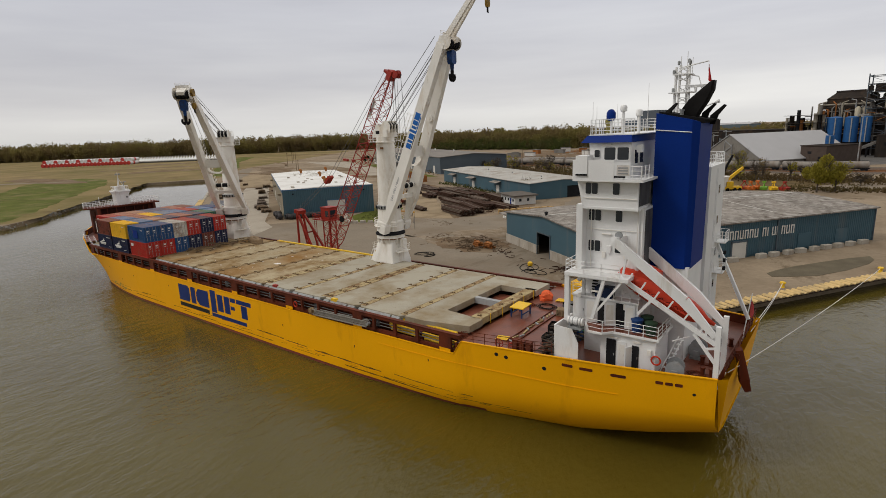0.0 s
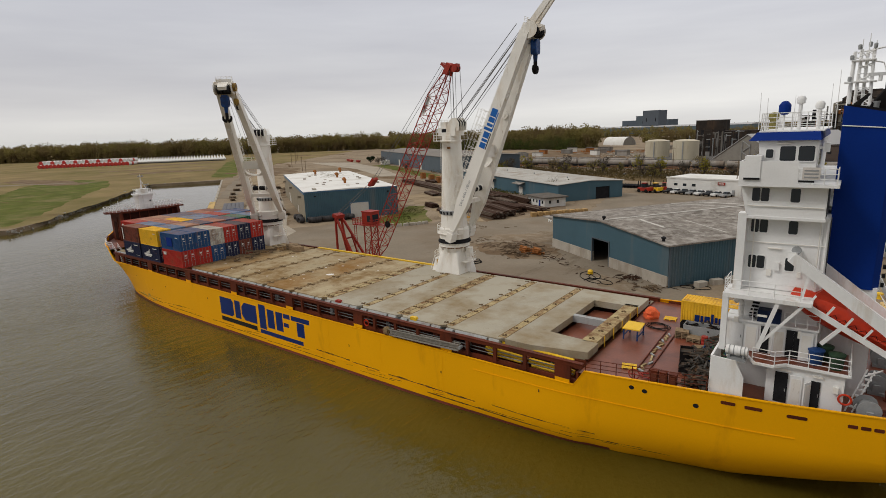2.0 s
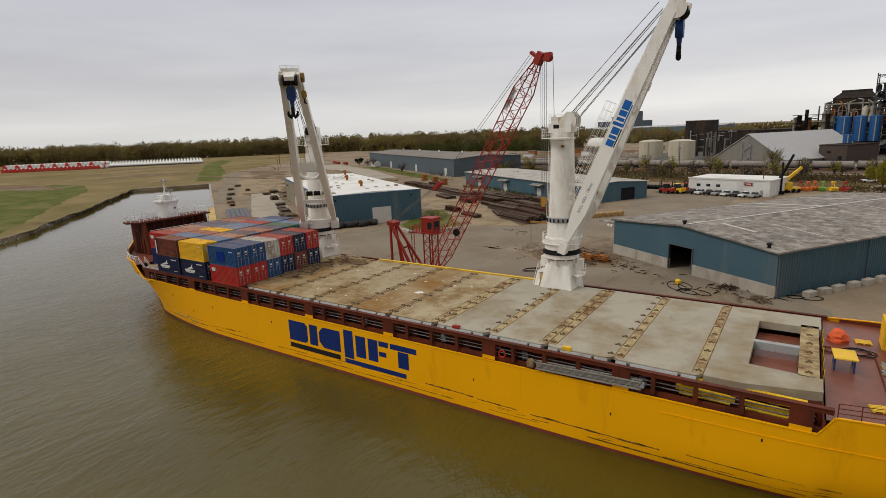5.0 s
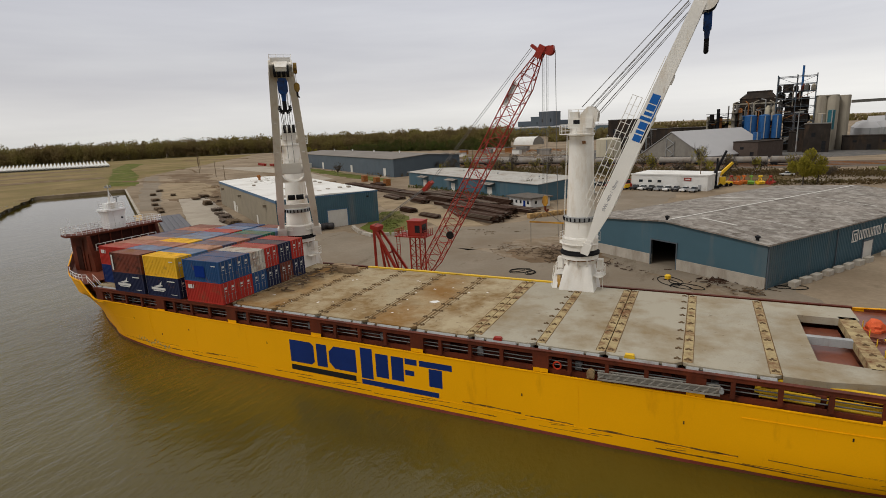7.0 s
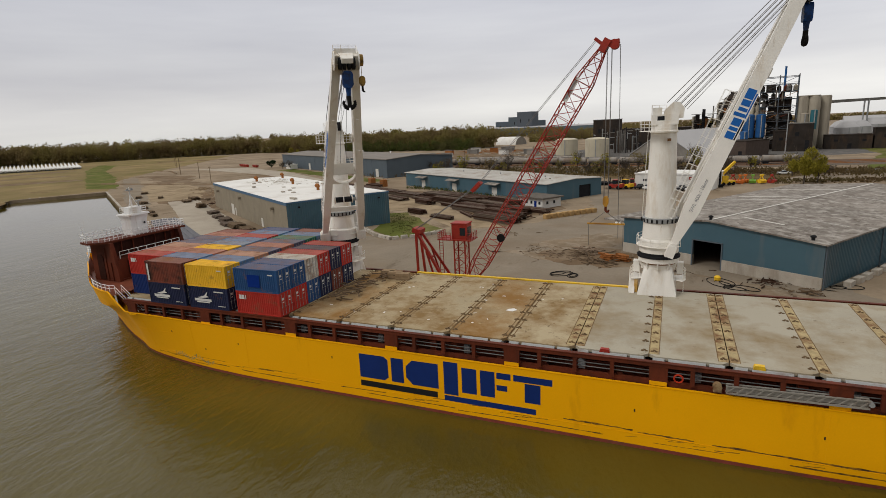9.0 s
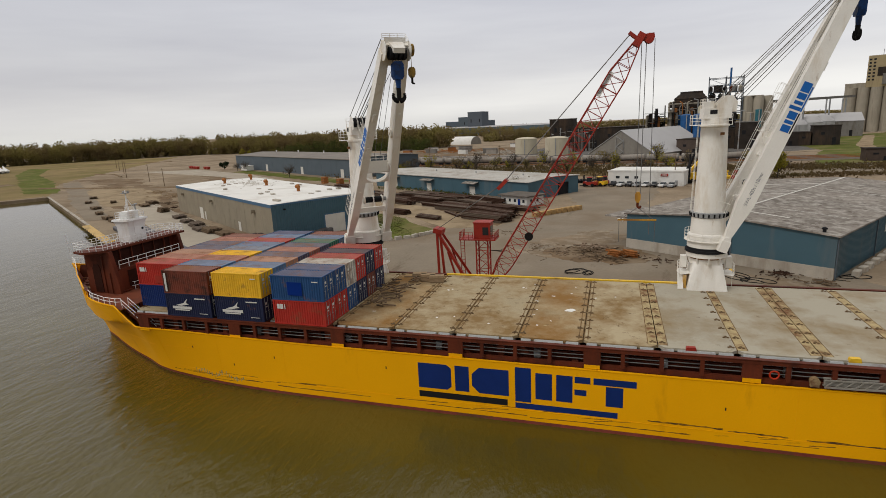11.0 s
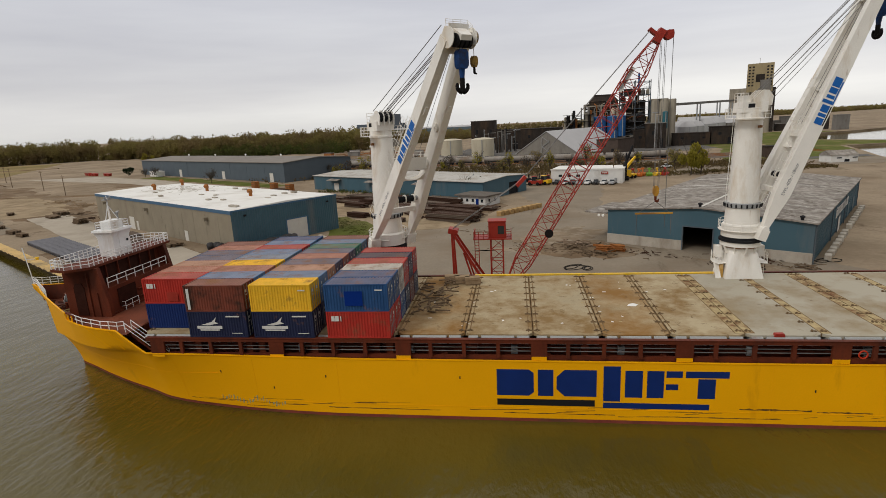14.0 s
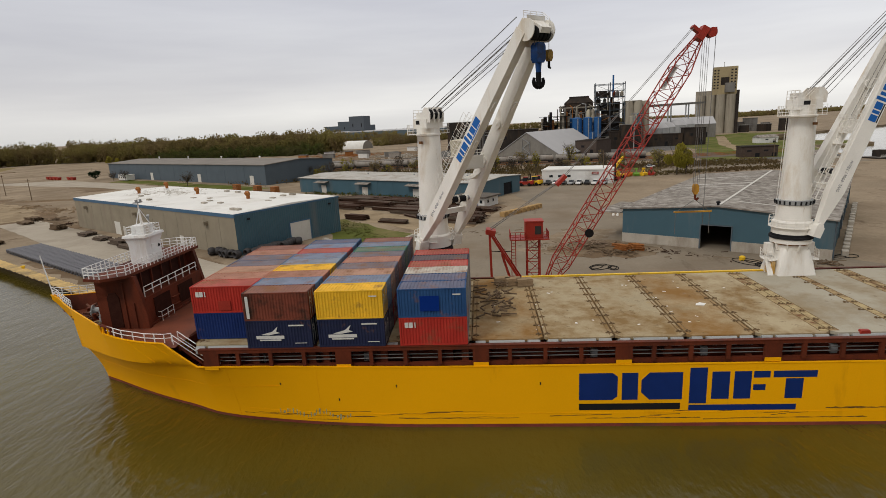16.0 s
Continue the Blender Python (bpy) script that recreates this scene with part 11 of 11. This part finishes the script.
# grey storage hall with the steep gable
hall = thing("storage_hall", pose(-81.6, 372, GZ, 0, 0, -33), "grey storage hall with steep silver roof", "hall")
HW, HD, HE, HR = 46.0, 74.0, 3.0, 17.0
part("gable_wall", Mesh().rings([[(0, y, 0), (HW, y, 0), (HW, y, HE), (HW / 2, y, HR), (0, y, HE)] for y in (0, 0.4)]), GABLEW, hall, "grey sheet gable wall")
part("back_wall", Mesh().rings([[(0, y, 0), (HW, y, 0), (HW, y, HE), (HW / 2, y, HR), (0, y, HE)] for y in (HD - 0.4, HD)]), GABLEW, hall)
for x in (0.0, HW - 0.4):
    part("side_wall", Mesh().box(x, x + 0.4, 0.4, HD - 0.4, 0, HE), GABLEW, hall)
for s in (0, 1):
    a, b = (-1.0, HE - 0.5), (HW / 2, HR + 0.2)
    q = [a, b] if s == 0 else [(HW + 1.0, HE - 0.5), b]
    part("roof_slope", Mesh().rings([[(q[0][0], y, q[0][1]), (q[1][0], y, q[1][1]), (q[1][0], y, q[1][1] + 0.4), (q[0][0], y, q[0][1] + 0.4)] for y in (-0.6, HD + 0.6)]), METALROOF, hall, "silver sheet roof slope")
st = Mesh()
for k in range(4):
    st.beam((HW / 2 - 3 + (k % 2) * 5, -0.5, 1 + k * 3.2), (HW / 2 + 2 - (k % 2) * 5, -0.5, 4.2 + k * 3.2), 0.35)
part("outside_stair", st, GREYMET, hall)
part("stair_frame", Mesh().box(HW / 2 - 3.2, HW / 2 - 3, -0.8, -0.4, 0, 13).box(HW / 2 + 2.2, HW / 2 + 2.4, -0.8, -0.4, 0, 12), GREYMET, hall)
plain_building("plant_annexe", -14, 383, -33, 15, 28, 9.5, mat("brown_cladding", (0.085, 0.065, 0.055), 0.8, var=0.15), PLANTDARK, "brown-clad annexe beside the storage hall", 0, 2)
tank(-15, 384, 2.2, 4.5, PLANTBLUE, "blue process tank on a roof", 0.1, "process_tank", 10.4)

# main dark process building with blue tanks
main = plain_building("process_building", -9, 470, -8, 30, 26, 29, PLANTDARK, PLANTDARK, "dark sooty process building", 0, 5)
part("penthouse", Mesh().box(-12, 11, -9, 9, 29.5, 37), PLANTDARK, main)
part("penthouse_roof", Mesh().rings([[(-12.4, -9.4, 37), (11.4, -9.4, 37), (11.4, 9.4, 37), (-12.4, 9.4, 37)], [(-8, -5, 41), (8, -5, 41), (8, 5, 41), (-8, 5, 41)], [(-8, -5, 42.4), (8, -5, 42.4), (8, 5, 42.4), (-8, 5, 42.4)]]), PLANTDARK, main)
for k in range(9):
    z = 14 + k * 2.4
    part("pipe", Mesh().tube((-16, -14 + k % 3, z), (15, -14 + k % 3, z + (k % 4) * 0.6), 0.3 + 0.12 * (k % 3), 8), (SILO, RUSTVENT, PLANTGREY, PLANTDARK)[k % 4], main)
for k in range(6):
    part("vessel", Mesh().lathe([(0.4, 0), (1.7, 1), (1.7, 6), (0.5, 7.4)], (7 + (k % 3) * 3.6, -15 - (k // 3) * 2, 20 + (k % 2) * 4), 12), (TANKBEIGE, SILO, PLANTGREY)[k % 3], main)
random.seed(61)
for k in range(22):
    a, b = random.uniform(-17, 17), random.uniform(-16, -12)
    z0, z1 = random.uniform(2, 24), random.uniform(26, 36)
    part("pipe", Mesh().tube((a, b, z0), (a, b, z1), random.uniform(0.25, 0.7), 8).tube((a, b, z1), (a + random.uniform(-5, 5), b + 2, z1 + random.uniform(0, 2)), 0.35, 8), random.choice((PLANTGREY, GREYMET, RUSTVENT, SILO)), main)
for k in range(4):
    part("roof_vent", Mesh().lathe([(1.2, 0), (1.2, 3.5), (1.7, 4), (0.5, 5)], (-15 + k * 3.0, 2, 30.4), 10), PLANTDARK, main)
for x, rad in ((-15.4, 4.0), (-6.9, 3.7), (0.7, 3.0), (-20.5, 3.0)):
    tank(x, 442 if x > -20 else 450, rad, 15.4, PLANTBLUE, "tall blue process tank on legs", 0.2, "process_tank", 9.0)
    for s in (-2, 2):
        solid("tank_leg", Mesh().box(-0.3, 0.3, -0.3, 0.3, 0, 9.2), DARK, "dark steel leg below a blue tank", "leg", "tank legs", m=pose(x + s, 442 if x > -20 else 450, GZ))
plain_building("plant_block", 14, 432, -8, 13, 14, 13, PLANTDARK, PLANTDARK, "dark cladding block with doors", 0, 2)
plain_building("plant_block", 22, 425, -8, 14, 16, 18, PLANTDARK, PLANTGREY, "dark cladding block of the plant", 0, 2)

# open steel tower
TOWSTEEL = mat("weathered_blue_steel", (0.085, 0.105, 0.125), 0.7, var=0.25, scale=0.3, stain=(0.10, 0.06, 0.04), stain_amt=0.4, stain_scale=0.4)
tw = thing("process_tower", pose(11.5, 450, GZ, 0, 0, -8), "tall open steel process tower with pipes", "tower")
TWX, TWZ = 11.2, 51.0
for a in (-1, 0, 1):
    for b in (-1, 1):
        part("column", Mesh().box(a * TWX - 0.3, a * TWX + 0.3, b * 7 - 0.3, b * 7 + 0.3, 0, TWZ), TOWSTEEL, tw)
for k in range(10):
    z = 4.5 + k * 5
    part("floor_frame", Mesh().box(-TWX, TWX, -7.2, -6.8, z, z + 0.4).box(-TWX, TWX, 6.8, 7.2, z, z + 0.4).box(-TWX - 0.2, -TWX + 0.2, -7, 7, z, z + 0.4).box(TWX - 0.2, TWX + 0.2, -7, 7, z, z + 0.4), TOWSTEEL, tw)
    if k in (1, 3, 5, 6, 7):
        part("floor_plate", Mesh().box(-TWX, TWX, -6.8, 6.8, z + 0.1, z + 0.25), DARK, tw)
    if k < 9:
        part("brace", Mesh().beam((-TWX if k % 2 else 0, -7, z), (0 if k % 2 else TWX, -7, z + 5), 0.25), RUSTVENT if k % 3 == 0 else TOWSTEEL, tw)
        part("brace", Mesh().beam((0 if k % 2 else -TWX, -7, z + 5), (-TWX if k % 2 else 0, -7, z), 0.22), TOWSTEEL, tw)
        part("guard_rail", Mesh().box(-TWX, TWX, -7.15, -7.05, z + 1.2, z + 1.3).box(TWX - 0.05, TWX + 0.05, -7, 7, z + 1.2, z + 1.3), TOWSTEEL, tw)
for k in range(30):
    a, b, z = random.uniform(-10, 10), random.uniform(-5, 5), random.choice((9.7, 19.7, 29.7, 34.7, 34.7, 39.7, 39.7))
    part("vessel", Mesh().lathe([(0.3, 0), (1.4, 0.6), (1.4, 3.6), (0.6, 4.4), (0.2, 5)], (a, b, z), 10), random.choice((PLANTGREY, PLANTDARK, PLANTDARK, SILO, BROWN)), tw)
part("core", Mesh().box(-6, 8, -3, 5, 0, 36), PLANTDARK, tw)
for k in range(26):
    a, b, z = random.uniform(-10.5, 10.5), random.uniform(-6.5, 5), random.uniform(4, 34)
    part("pipe", Mesh().tube((a, b, z), (a, b, z + random.uniform(4, 14)), random.uniform(0.2, 0.5), 7) if k % 2 else Mesh().tube((a, -6.6, z), (a + random.uniform(-8, 8), -6.6, z + random.uniform(-1, 3)), random.uniform(0.18, 0.4), 7), random.choice((RUSTVENT, SILO, PLANTGREY, TANKBEIGE, PLANTDARK, BROWN)), tw)
part("penthouse", Mesh().box(-8, -2, -4, 4, 39.8, 45), PLANTDARK, tw)
part("chimney", Mesh().tube((3, 2, 36), (3, 2, 57), 0.7, 10), PLANTBLUE, tw, "slim blue chimney")
# concrete silos right of the tower
cs = thing("silo_group", pose(31, 447, GZ, 0, 0, -8), "group of four beige concrete silos", "silo")
for a, b in ((-5, -4), (1.6, -4), (-5, 4), (1.6, 4), (8.0, 3)):
    part("silo", Mesh().lathe([(3.5, 0), (3.5, 35.2), (3.2, 35.8)], (a, b, 0), 22), SILO, cs)
part("silo_roof", Mesh().box(-8, 4.5, -7, 7, 35.6, 36.2), SILO, cs)
tank(24, 428, 2.6, 9, SILO, "short beige process tank", 0.2, "process_tank", 15.0)
tank(29, 426, 2.0, 12, mat("teal_tank", (0.03, 0.13, 0.16), 0.5, var=0.1), "small teal process tank on a stand", 0.2, "process_tank", 14.0)
cv = thing("conveyor", Matrix.Identity(4), "inclined grey conveyor gallery", "conveyor")
part("gallery", Mesh().beam((-6, 424, 5), (14, 430, 14), 1.5, 1.6), PLANTGREY, cv)
part("trestle", Mesh().box(2, 2.6, 426, 427, GZ, 9).box(8, 8.6, 428, 429, GZ, 11.5), DARK, cv)
# white grain bins and sheds further back
for x, y, r, h in ((58, 470, 7.5, 13), (70, 488, 7.5, 13), (84, 505, 8.5, 14), (62, 500, 7.5, 13), (100, 530, 9, 14)):
    tank(x, y, r, h, METALROOF, "silver ribbed grain bin with cone roof", 0.5, "grain_bin")
plain_building("grain_shed", 110, 570, -10, 60, 34, 13, PLANTGREY, METALROOF, "large grey grain shed with metal roof", 7, 4)
plain_building("plant_block", 52, 440, -8, 26, 12, 9, PLANTDARK, PLANTDARK, "low dark loading building", 0, 3)
plain_building("plant_block", 74, 438, -8, 16, 12, 13, PLANTDARK, PLANTDARK, "dark loading building of the plant", 0, 2)
cb2 = thing("conveyor_bridge", Matrix.Identity(4), "long high conveyor bridge on trestles", "conveyor")
part("bridge", Mesh().beam((45, 455, 33), (150, 612, 36), 1.6, 2.0), PLANTGREY, cb2)
for f in (0.3, 0.62, 0.85):
    p = Vector((45, 455, 0)).lerp(Vector((150, 612, 0)), f)
    part("trestle", Mesh().box(p.x - 1.6, p.x - 1.0, p.y - 1, p.y + 1, GZ, 34).box(p.x + 1.0, p.x + 1.6, p.y - 1, p.y + 1, GZ, 34), GREYMET, cb2)
# grain elevator
ge = thing("grain_elevator", pose(172, 640, GZ, 0, 0, -20), "tall beige concrete grain elevator with head house", "elevator")
for a in range(4):
    for b in range(3):
        part("silo", Mesh().lathe([(4.95, 0), (4.95, 42)], (-15 + a * 10, -10 + b * 10, 0), 20), SILO, ge)
part("gallery_house", Mesh().box(-20, 20, -11, 12, 42, 46.5), SILO, ge)
hh = part("head_house", Mesh().box(-4, 20, -13, 8, 42, 71), mat("head_house_tan", (0.36, 0.29, 0.17), 0.85, var=0.1, scale=0.15, stain=(0.24, 0.19, 0.12), stain_amt=0.35, streak=8), ge, "tan concrete head house")
part("machine_bay", Mesh().box(4, 12, -13.3, -12.9, 52, 60), PLANTDARK, hh, "dark louvred opening")
part("leg_casing", Mesh().box(8, 18, -15, -13, 44, 54), PLANTGREY, hh)
for r in range(7):
    for c in range(4):
        part("window", Mesh().box((-3, 0.2, 13.6, 17)[c], (-1.2, 2.0, 15.4, 18.8)[c], -13.1, -12.95, 48 + r * 3.1, 49.6 + r * 3.1), DARK, hh)
part("aerial", Mesh().tube((7, 0, 71), (7, 0, 77), 0.25, 6), GREYMET, ge)
part("elevator_leg", Mesh().box(20, 23, -12, -9, 0, 46), PLANTDARK, ge)
for k in range(9):
    x, y = 215 + random.uniform(-18, 38), 640 + random.uniform(-40, 30)
    plain_building("machine_house", x, y, random.uniform(-30, 30), random.uniform(6, 14), random.uniform(6, 10), random.uniform(5, 16), PLANTGREY if k % 2 else PLANTDARK, PLANTGREY, "grey ship-loader machinery by the elevator" if k % 2 else "dark machinery house by the elevator")
plain_building("brick_office", 56, 300, -6, 18, 8, 5.5, mat("dark_brick", (0.075, 0.055, 0.045), 0.85, var=0.2), PLANTDARK, "low dark brick building in the meadow", 0, 4)
plain_building("small_house", 63, 262, 8, 12, 8, 3.2, OFFWHITE, ROOFGREY, "small white house with grey roof", 2.0, 3)
plain_building("small_house", 120, 420, 8, 14, 9, 4, OFFWHITE, ROOFGREY, "small white house with grey roof", 2.0, 2)
# dark works left of the storage hall
plain_building("process_building", -70, 500, -6, 60, 30, 17, PLANTDARK, PLANTDARK, "long dark process building", 0, 5)
plain_building("process_building", -112, 520, -6, 22, 18, 26, PLANTDARK, PLANTGREY, "tall dark process building", 0, 3)
pr = thing("pipe_rack", pose(-98, 450, GZ), "tangle of grey process pipes and columns", "pipes")
for k in range(44):
    a, b = random.uniform(-22, 16), random.uniform(-8, 8)
    z1 = random.uniform(6, 20)
    part("pipe", Mesh().tube((a, b, 0), (a, b, z1), random.uniform(0.2, 0.7), 8).tube((a, b, z1 - 1), (a + random.uniform(-8, 8), b, z1 - 1), 0.3, 6), random.choice((GREYMET, PLANTGREY, DARK, PLANTDARK)), pr)
pr = thing("pipe_rack", pose(-31, 448, GZ), "brown tangle of process columns, tanks and pipes", "pipes")
for k in range(46):
    a, b = random.uniform(-12, 10), random.uniform(-8, 8)
    z1 = random.uniform(10, 33 if a > -6 else 27)
    part("column", Mesh().tube((a, b, 0), (a, b, z1), random.uniform(0.3, 1.5), 9).tube((a, b - 1, z1 * 0.8), (a + random.uniform(-7, 7), b - 1, z1 * 0.8), 0.3, 6), random.choice((RUSTVENT, PLANTDARK, PLANTDARK, DARK, SILO, PLANTGREY)), pr)
for k in range(5):
    part("deck", Mesh().box(-13, 10, -9, 9, 6 + k * 5.2, 6.3 + k * 5.2), PLANTDARK, pr)
# far mill and low sheds
plain_building("far_mill", -453, 1500, -10, 125, 60, 33, mat("far_blue_cladding", (0.10, 0.125, 0.155), 0.7, var=0.06), SIDING2, "large far grey-blue mill", 0, 6)
plain_building("far_mill", -330, 1240, -10, 330, 60, 17, mat("far_teal_cladding", (0.11, 0.145, 0.165), 0.7, var=0.06), METALROOF, "long low far blue-grey mill hall", 3, 8)
plain_building("far_tower", -372, 1260, -10, 36, 40, 52, mat("far_grey_cladding", (0.105, 0.12, 0.14), 0.7, var=0.06), SIDING2, "tall block of the far mill", 0, 3)
plain_building("far_shed", -445, 1480, -10, 60, 40, 44, SIDING2, SIDING2, "far grey block behind the woods", 0, 2)
dome = thing("fabric_shed", pose(-252, 690, GZ, 0, 0, -25), "white arched fabric storage shed", "shed")
part("cover", Mesh().rings([[(x, 11 * math.cos(a), 10 * math.sin(a)) for a in [math.pi * k / 12 for k in range(13)]] for x in (-17, -8, 0, 8, 17)], closed=False, caps=False), ROOFWHITE, dome)
part("end_wall", Mesh().rings([[(x, 10.8 * math.cos(a), 9.8 * math.sin(a)) for a in [math.pi * k / 12 for k in range(13)]] for x in (16.6, 16.9)]), GABLEW, dome)
for k in range(16):
    x, y = random.uniform(-260, -140), random.uniform(430, 560)
    plain_building("yard_container", x, y, random.uniform(-40, 40), random.uniform(6, 14), 3, random.uniform(2.6, 4), random.choice((OFFWHITE, PLANTGREY, RUSTVENT, TANKW)), PLANTGREY, "far container or trailer in the scrap yard")
rubble(-170, 470, 240, 22, "far piles of scrap and pale rubble", PALECONC, 3.0, "scrap_pile")
rubble(-215, 520, 200, 20, "far piles of scrap and pale rubble", RUSTVENT, 3.0, "scrap_pile")
# culvert pipes in a row behind the low warehouse
PIPE = Mesh().rings([[(x, r * math.cos(a), 0.6 + r * math.sin(a)) for a in [2 * math.pi * k / 12 for k in range(12)]] for x, r in ((-3, 0.45), (-3, 0.6), (3, 0.6), (3, 0.45))], caps=False).data("culvert_pipe", DARK)
for k in range(24):
    o = new("culvert_pipe", PIPE)
    o.matrix_basis = pose(-92 + k * 1.35, 226 - k * 0.15, GZ + 0.03, 0, 0, 80)
    tagged(o, "dark ribbed culvert pipe in a row", "pipe", "culvert pipes")

# ---- wind turbine parts on the field ----
BLADE = mat("blade_white", (0.66, 0.66, 0.64), 0.5, var=0.04)
TOWR = mat("tower_section_red", (0.50, 0.05, 0.04), 0.5, var=0.08)
for r in range(2):
    for k in range(24):
        c = Vector((-772, 226, 0)).lerp(Vector((-700, 292, 0)), k / 23) + Vector((-3, 3, 0)) * r
        t = thing("tower_section", pose(c.x, c.y, GZ + 2.1 + 3.7 * r, 0, 0, 128), "white wind-turbine tower section with red end", "tower section", "tower sections on the field")
        part("shell", Mesh().tube((-9, 0, 0), (9, 0, 0), 2.2, 14), BLADE, t)
        if r == 0 or k % 3 == 0:
            part("red_cap", Mesh().tube((-9.6, 0, 0), (-9.0, 0, 0), 2.25, 14), TOWR, t, "red end cover")
            part("red_cap", Mesh().tube((9.0, 0, 0), (9.6, 0, 0), 2.25, 14), TOWR, t, "red end cover")
        part("red_band", Mesh().tube((-2.5, 0, 0), (1.2, 0, 0), 2.23, 14), TOWR, t, "broad red band")
for k in range(34):
    c = Vector((-745, 305, 0)).lerp(Vector((-655, 385, 0)), k / 33)
    t = thing("turbine_blade", pose(c.x, c.y, GZ + 1.0, 0, 0, 150), "long white wind-turbine blade on a stand", "blade", "turbine blades on the field")
    part("shell", Mesh().rings([[(x, w * math.cos(a), z + w * 0.55 * math.sin(a)) for a in [2 * math.pi * j / 8 for j in range(8)]] for x, w, z in ((-24, 1.5, 0.9), (-18, 2.3, 1.1), (-6, 2.0, 1.5), (8, 1.3, 2.6), (20, 0.6, 4.4), (24, 0.15, 5.4))]), BLADE, t)
    part("stand", Mesh().box(-21, -20, -1.2, 1.2, -1.0, 0.2).box(3, 4, -0.9, 0.9, -1.0, 0.9), GREYMET, t)
patch("bare_soil", [(-520, 120), (-430, 128), (-415, 142), (-470, 150), (-540, 140)], DIRT, "bare brown soil on the field", 0.07)
patch("bare_soil", [(-900, 200), (-600, 250), (-430, 230), (-410, 260), (-560, 345), (-900, 250)], FIELD, "dry brown field", 0.04)
patch("field_track", [(-700, -40), (-560, 30), (-430, 150), (-424, 158), (-560, 60), (-710, -10)], CONCRETE, "pale field track", 0.09)
# red skips, poles and lamp posts
for k in range(6):
    s = thing("skip", pose(-412 + k * 5.2 + (6 if k > 3 else 0), 372 - k * 3.3, GZ, 0, 0, -33), "red steel skip in the yard", "skip", "red skips")
    part("body", Mesh().rings([[(a * 1.8, b * 1.0, 0.1) for a, b in ((-1, -1), (1, -1), (1, 1), (-1, 1))], [(a * 2.3, b * 1.2, 2.0) for a, b in ((-1, -1), (1, -1), (1, 1), (-1, 1))]]), CRANERED, s)
    part("rim", Mesh().box(-2.4, 2.4, -1.3, -1.15, 1.9, 2.1).box(-2.4, 2.4, 1.15, 1.3, 1.9, 2.1), CRANERED, s)


def pole(x, y, h, label, arm=True):
    p = thing("utility_pole", pose(x, y, GZ), label, "pole", "poles in the yard")
    part("shaft", Mesh().tube((0, 0, 0), (0, 0, h), 0.2, 8, 0.12), DKWOOD, p)
    if arm:
        part("crossarm", Mesh().box(-1.0, 1.0, -0.08, 0.08, h - 0.8, h - 0.65), DKWOOD, p)


for x, y, h in ((-306, 234, 10), (-395, 291, 12), (-345, 262, 11), (-440, 330, 11), (-480, 362, 11), (-520, 395, 11), (-88, 300, 13), (-130, 306, 13), (-175, 312, 13), (-44.5, 213, 12), (60, 290, 10)):
    pole(x, y, h, "weathered wooden utility pole")
lp = thing("lamp_post", pose(-1.0, 330, GZ), "tall grey flood-light post", "lamp post")
part("shaft", Mesh().tube((0, 0, 0), (0, 0, 26), 0.35, 10, 0.2), GREYMET, lp)
part("lamp_bar", Mesh().box(-2, 2, -0.3, 0.3, 25.6, 26.2), GREYMET, lp)
for x, y in ((-206, 236), (-192, 226), (-181, 218)):
    g = thing("crate_stack", pose(x, y, GZ, 0, 0, -33), "rusty brown crate stack before the long warehouse", "crate", "crate stacks")
    part("crate", Mesh().box(-1.6, 1.6, -1.2, 1.2, 0, 3.2), RUSTVENT, g)
    for k in range(4):
        part("batten", Mesh().box(-1.7, 1.7, -1.3, -1.2, 0.3 + k * 0.8, 0.45 + k * 0.8), DKWOOD, g)
# dock and barge at the lake
bg = thing("barge", pose(118, 268, 0, 0, 0, 12), "long dark barge with low rails at the lake dock", "barge")
part("hull", Mesh().rings([[(a * 30, b * 5.0, z) for a, b in ((-1, -1), (1, -1), (1, 1), (-1, 1))] for z in (-0.8, 2.2)]), PLANTDARK, bg)
part("deck", Mesh().box(-29.5, 29.5, -4.7, 4.7, 2.2, 2.3), PLANTGREY, bg)
railing([(-29, -4.6, 2.3), (29, -4.6, 2.3)], bg, CRANEWHITE, step=3.0, r=0.06)
part("winch_house", Mesh().box(-27, -23, -2, 2, 2.3, 5.4), PLANTDARK, bg)
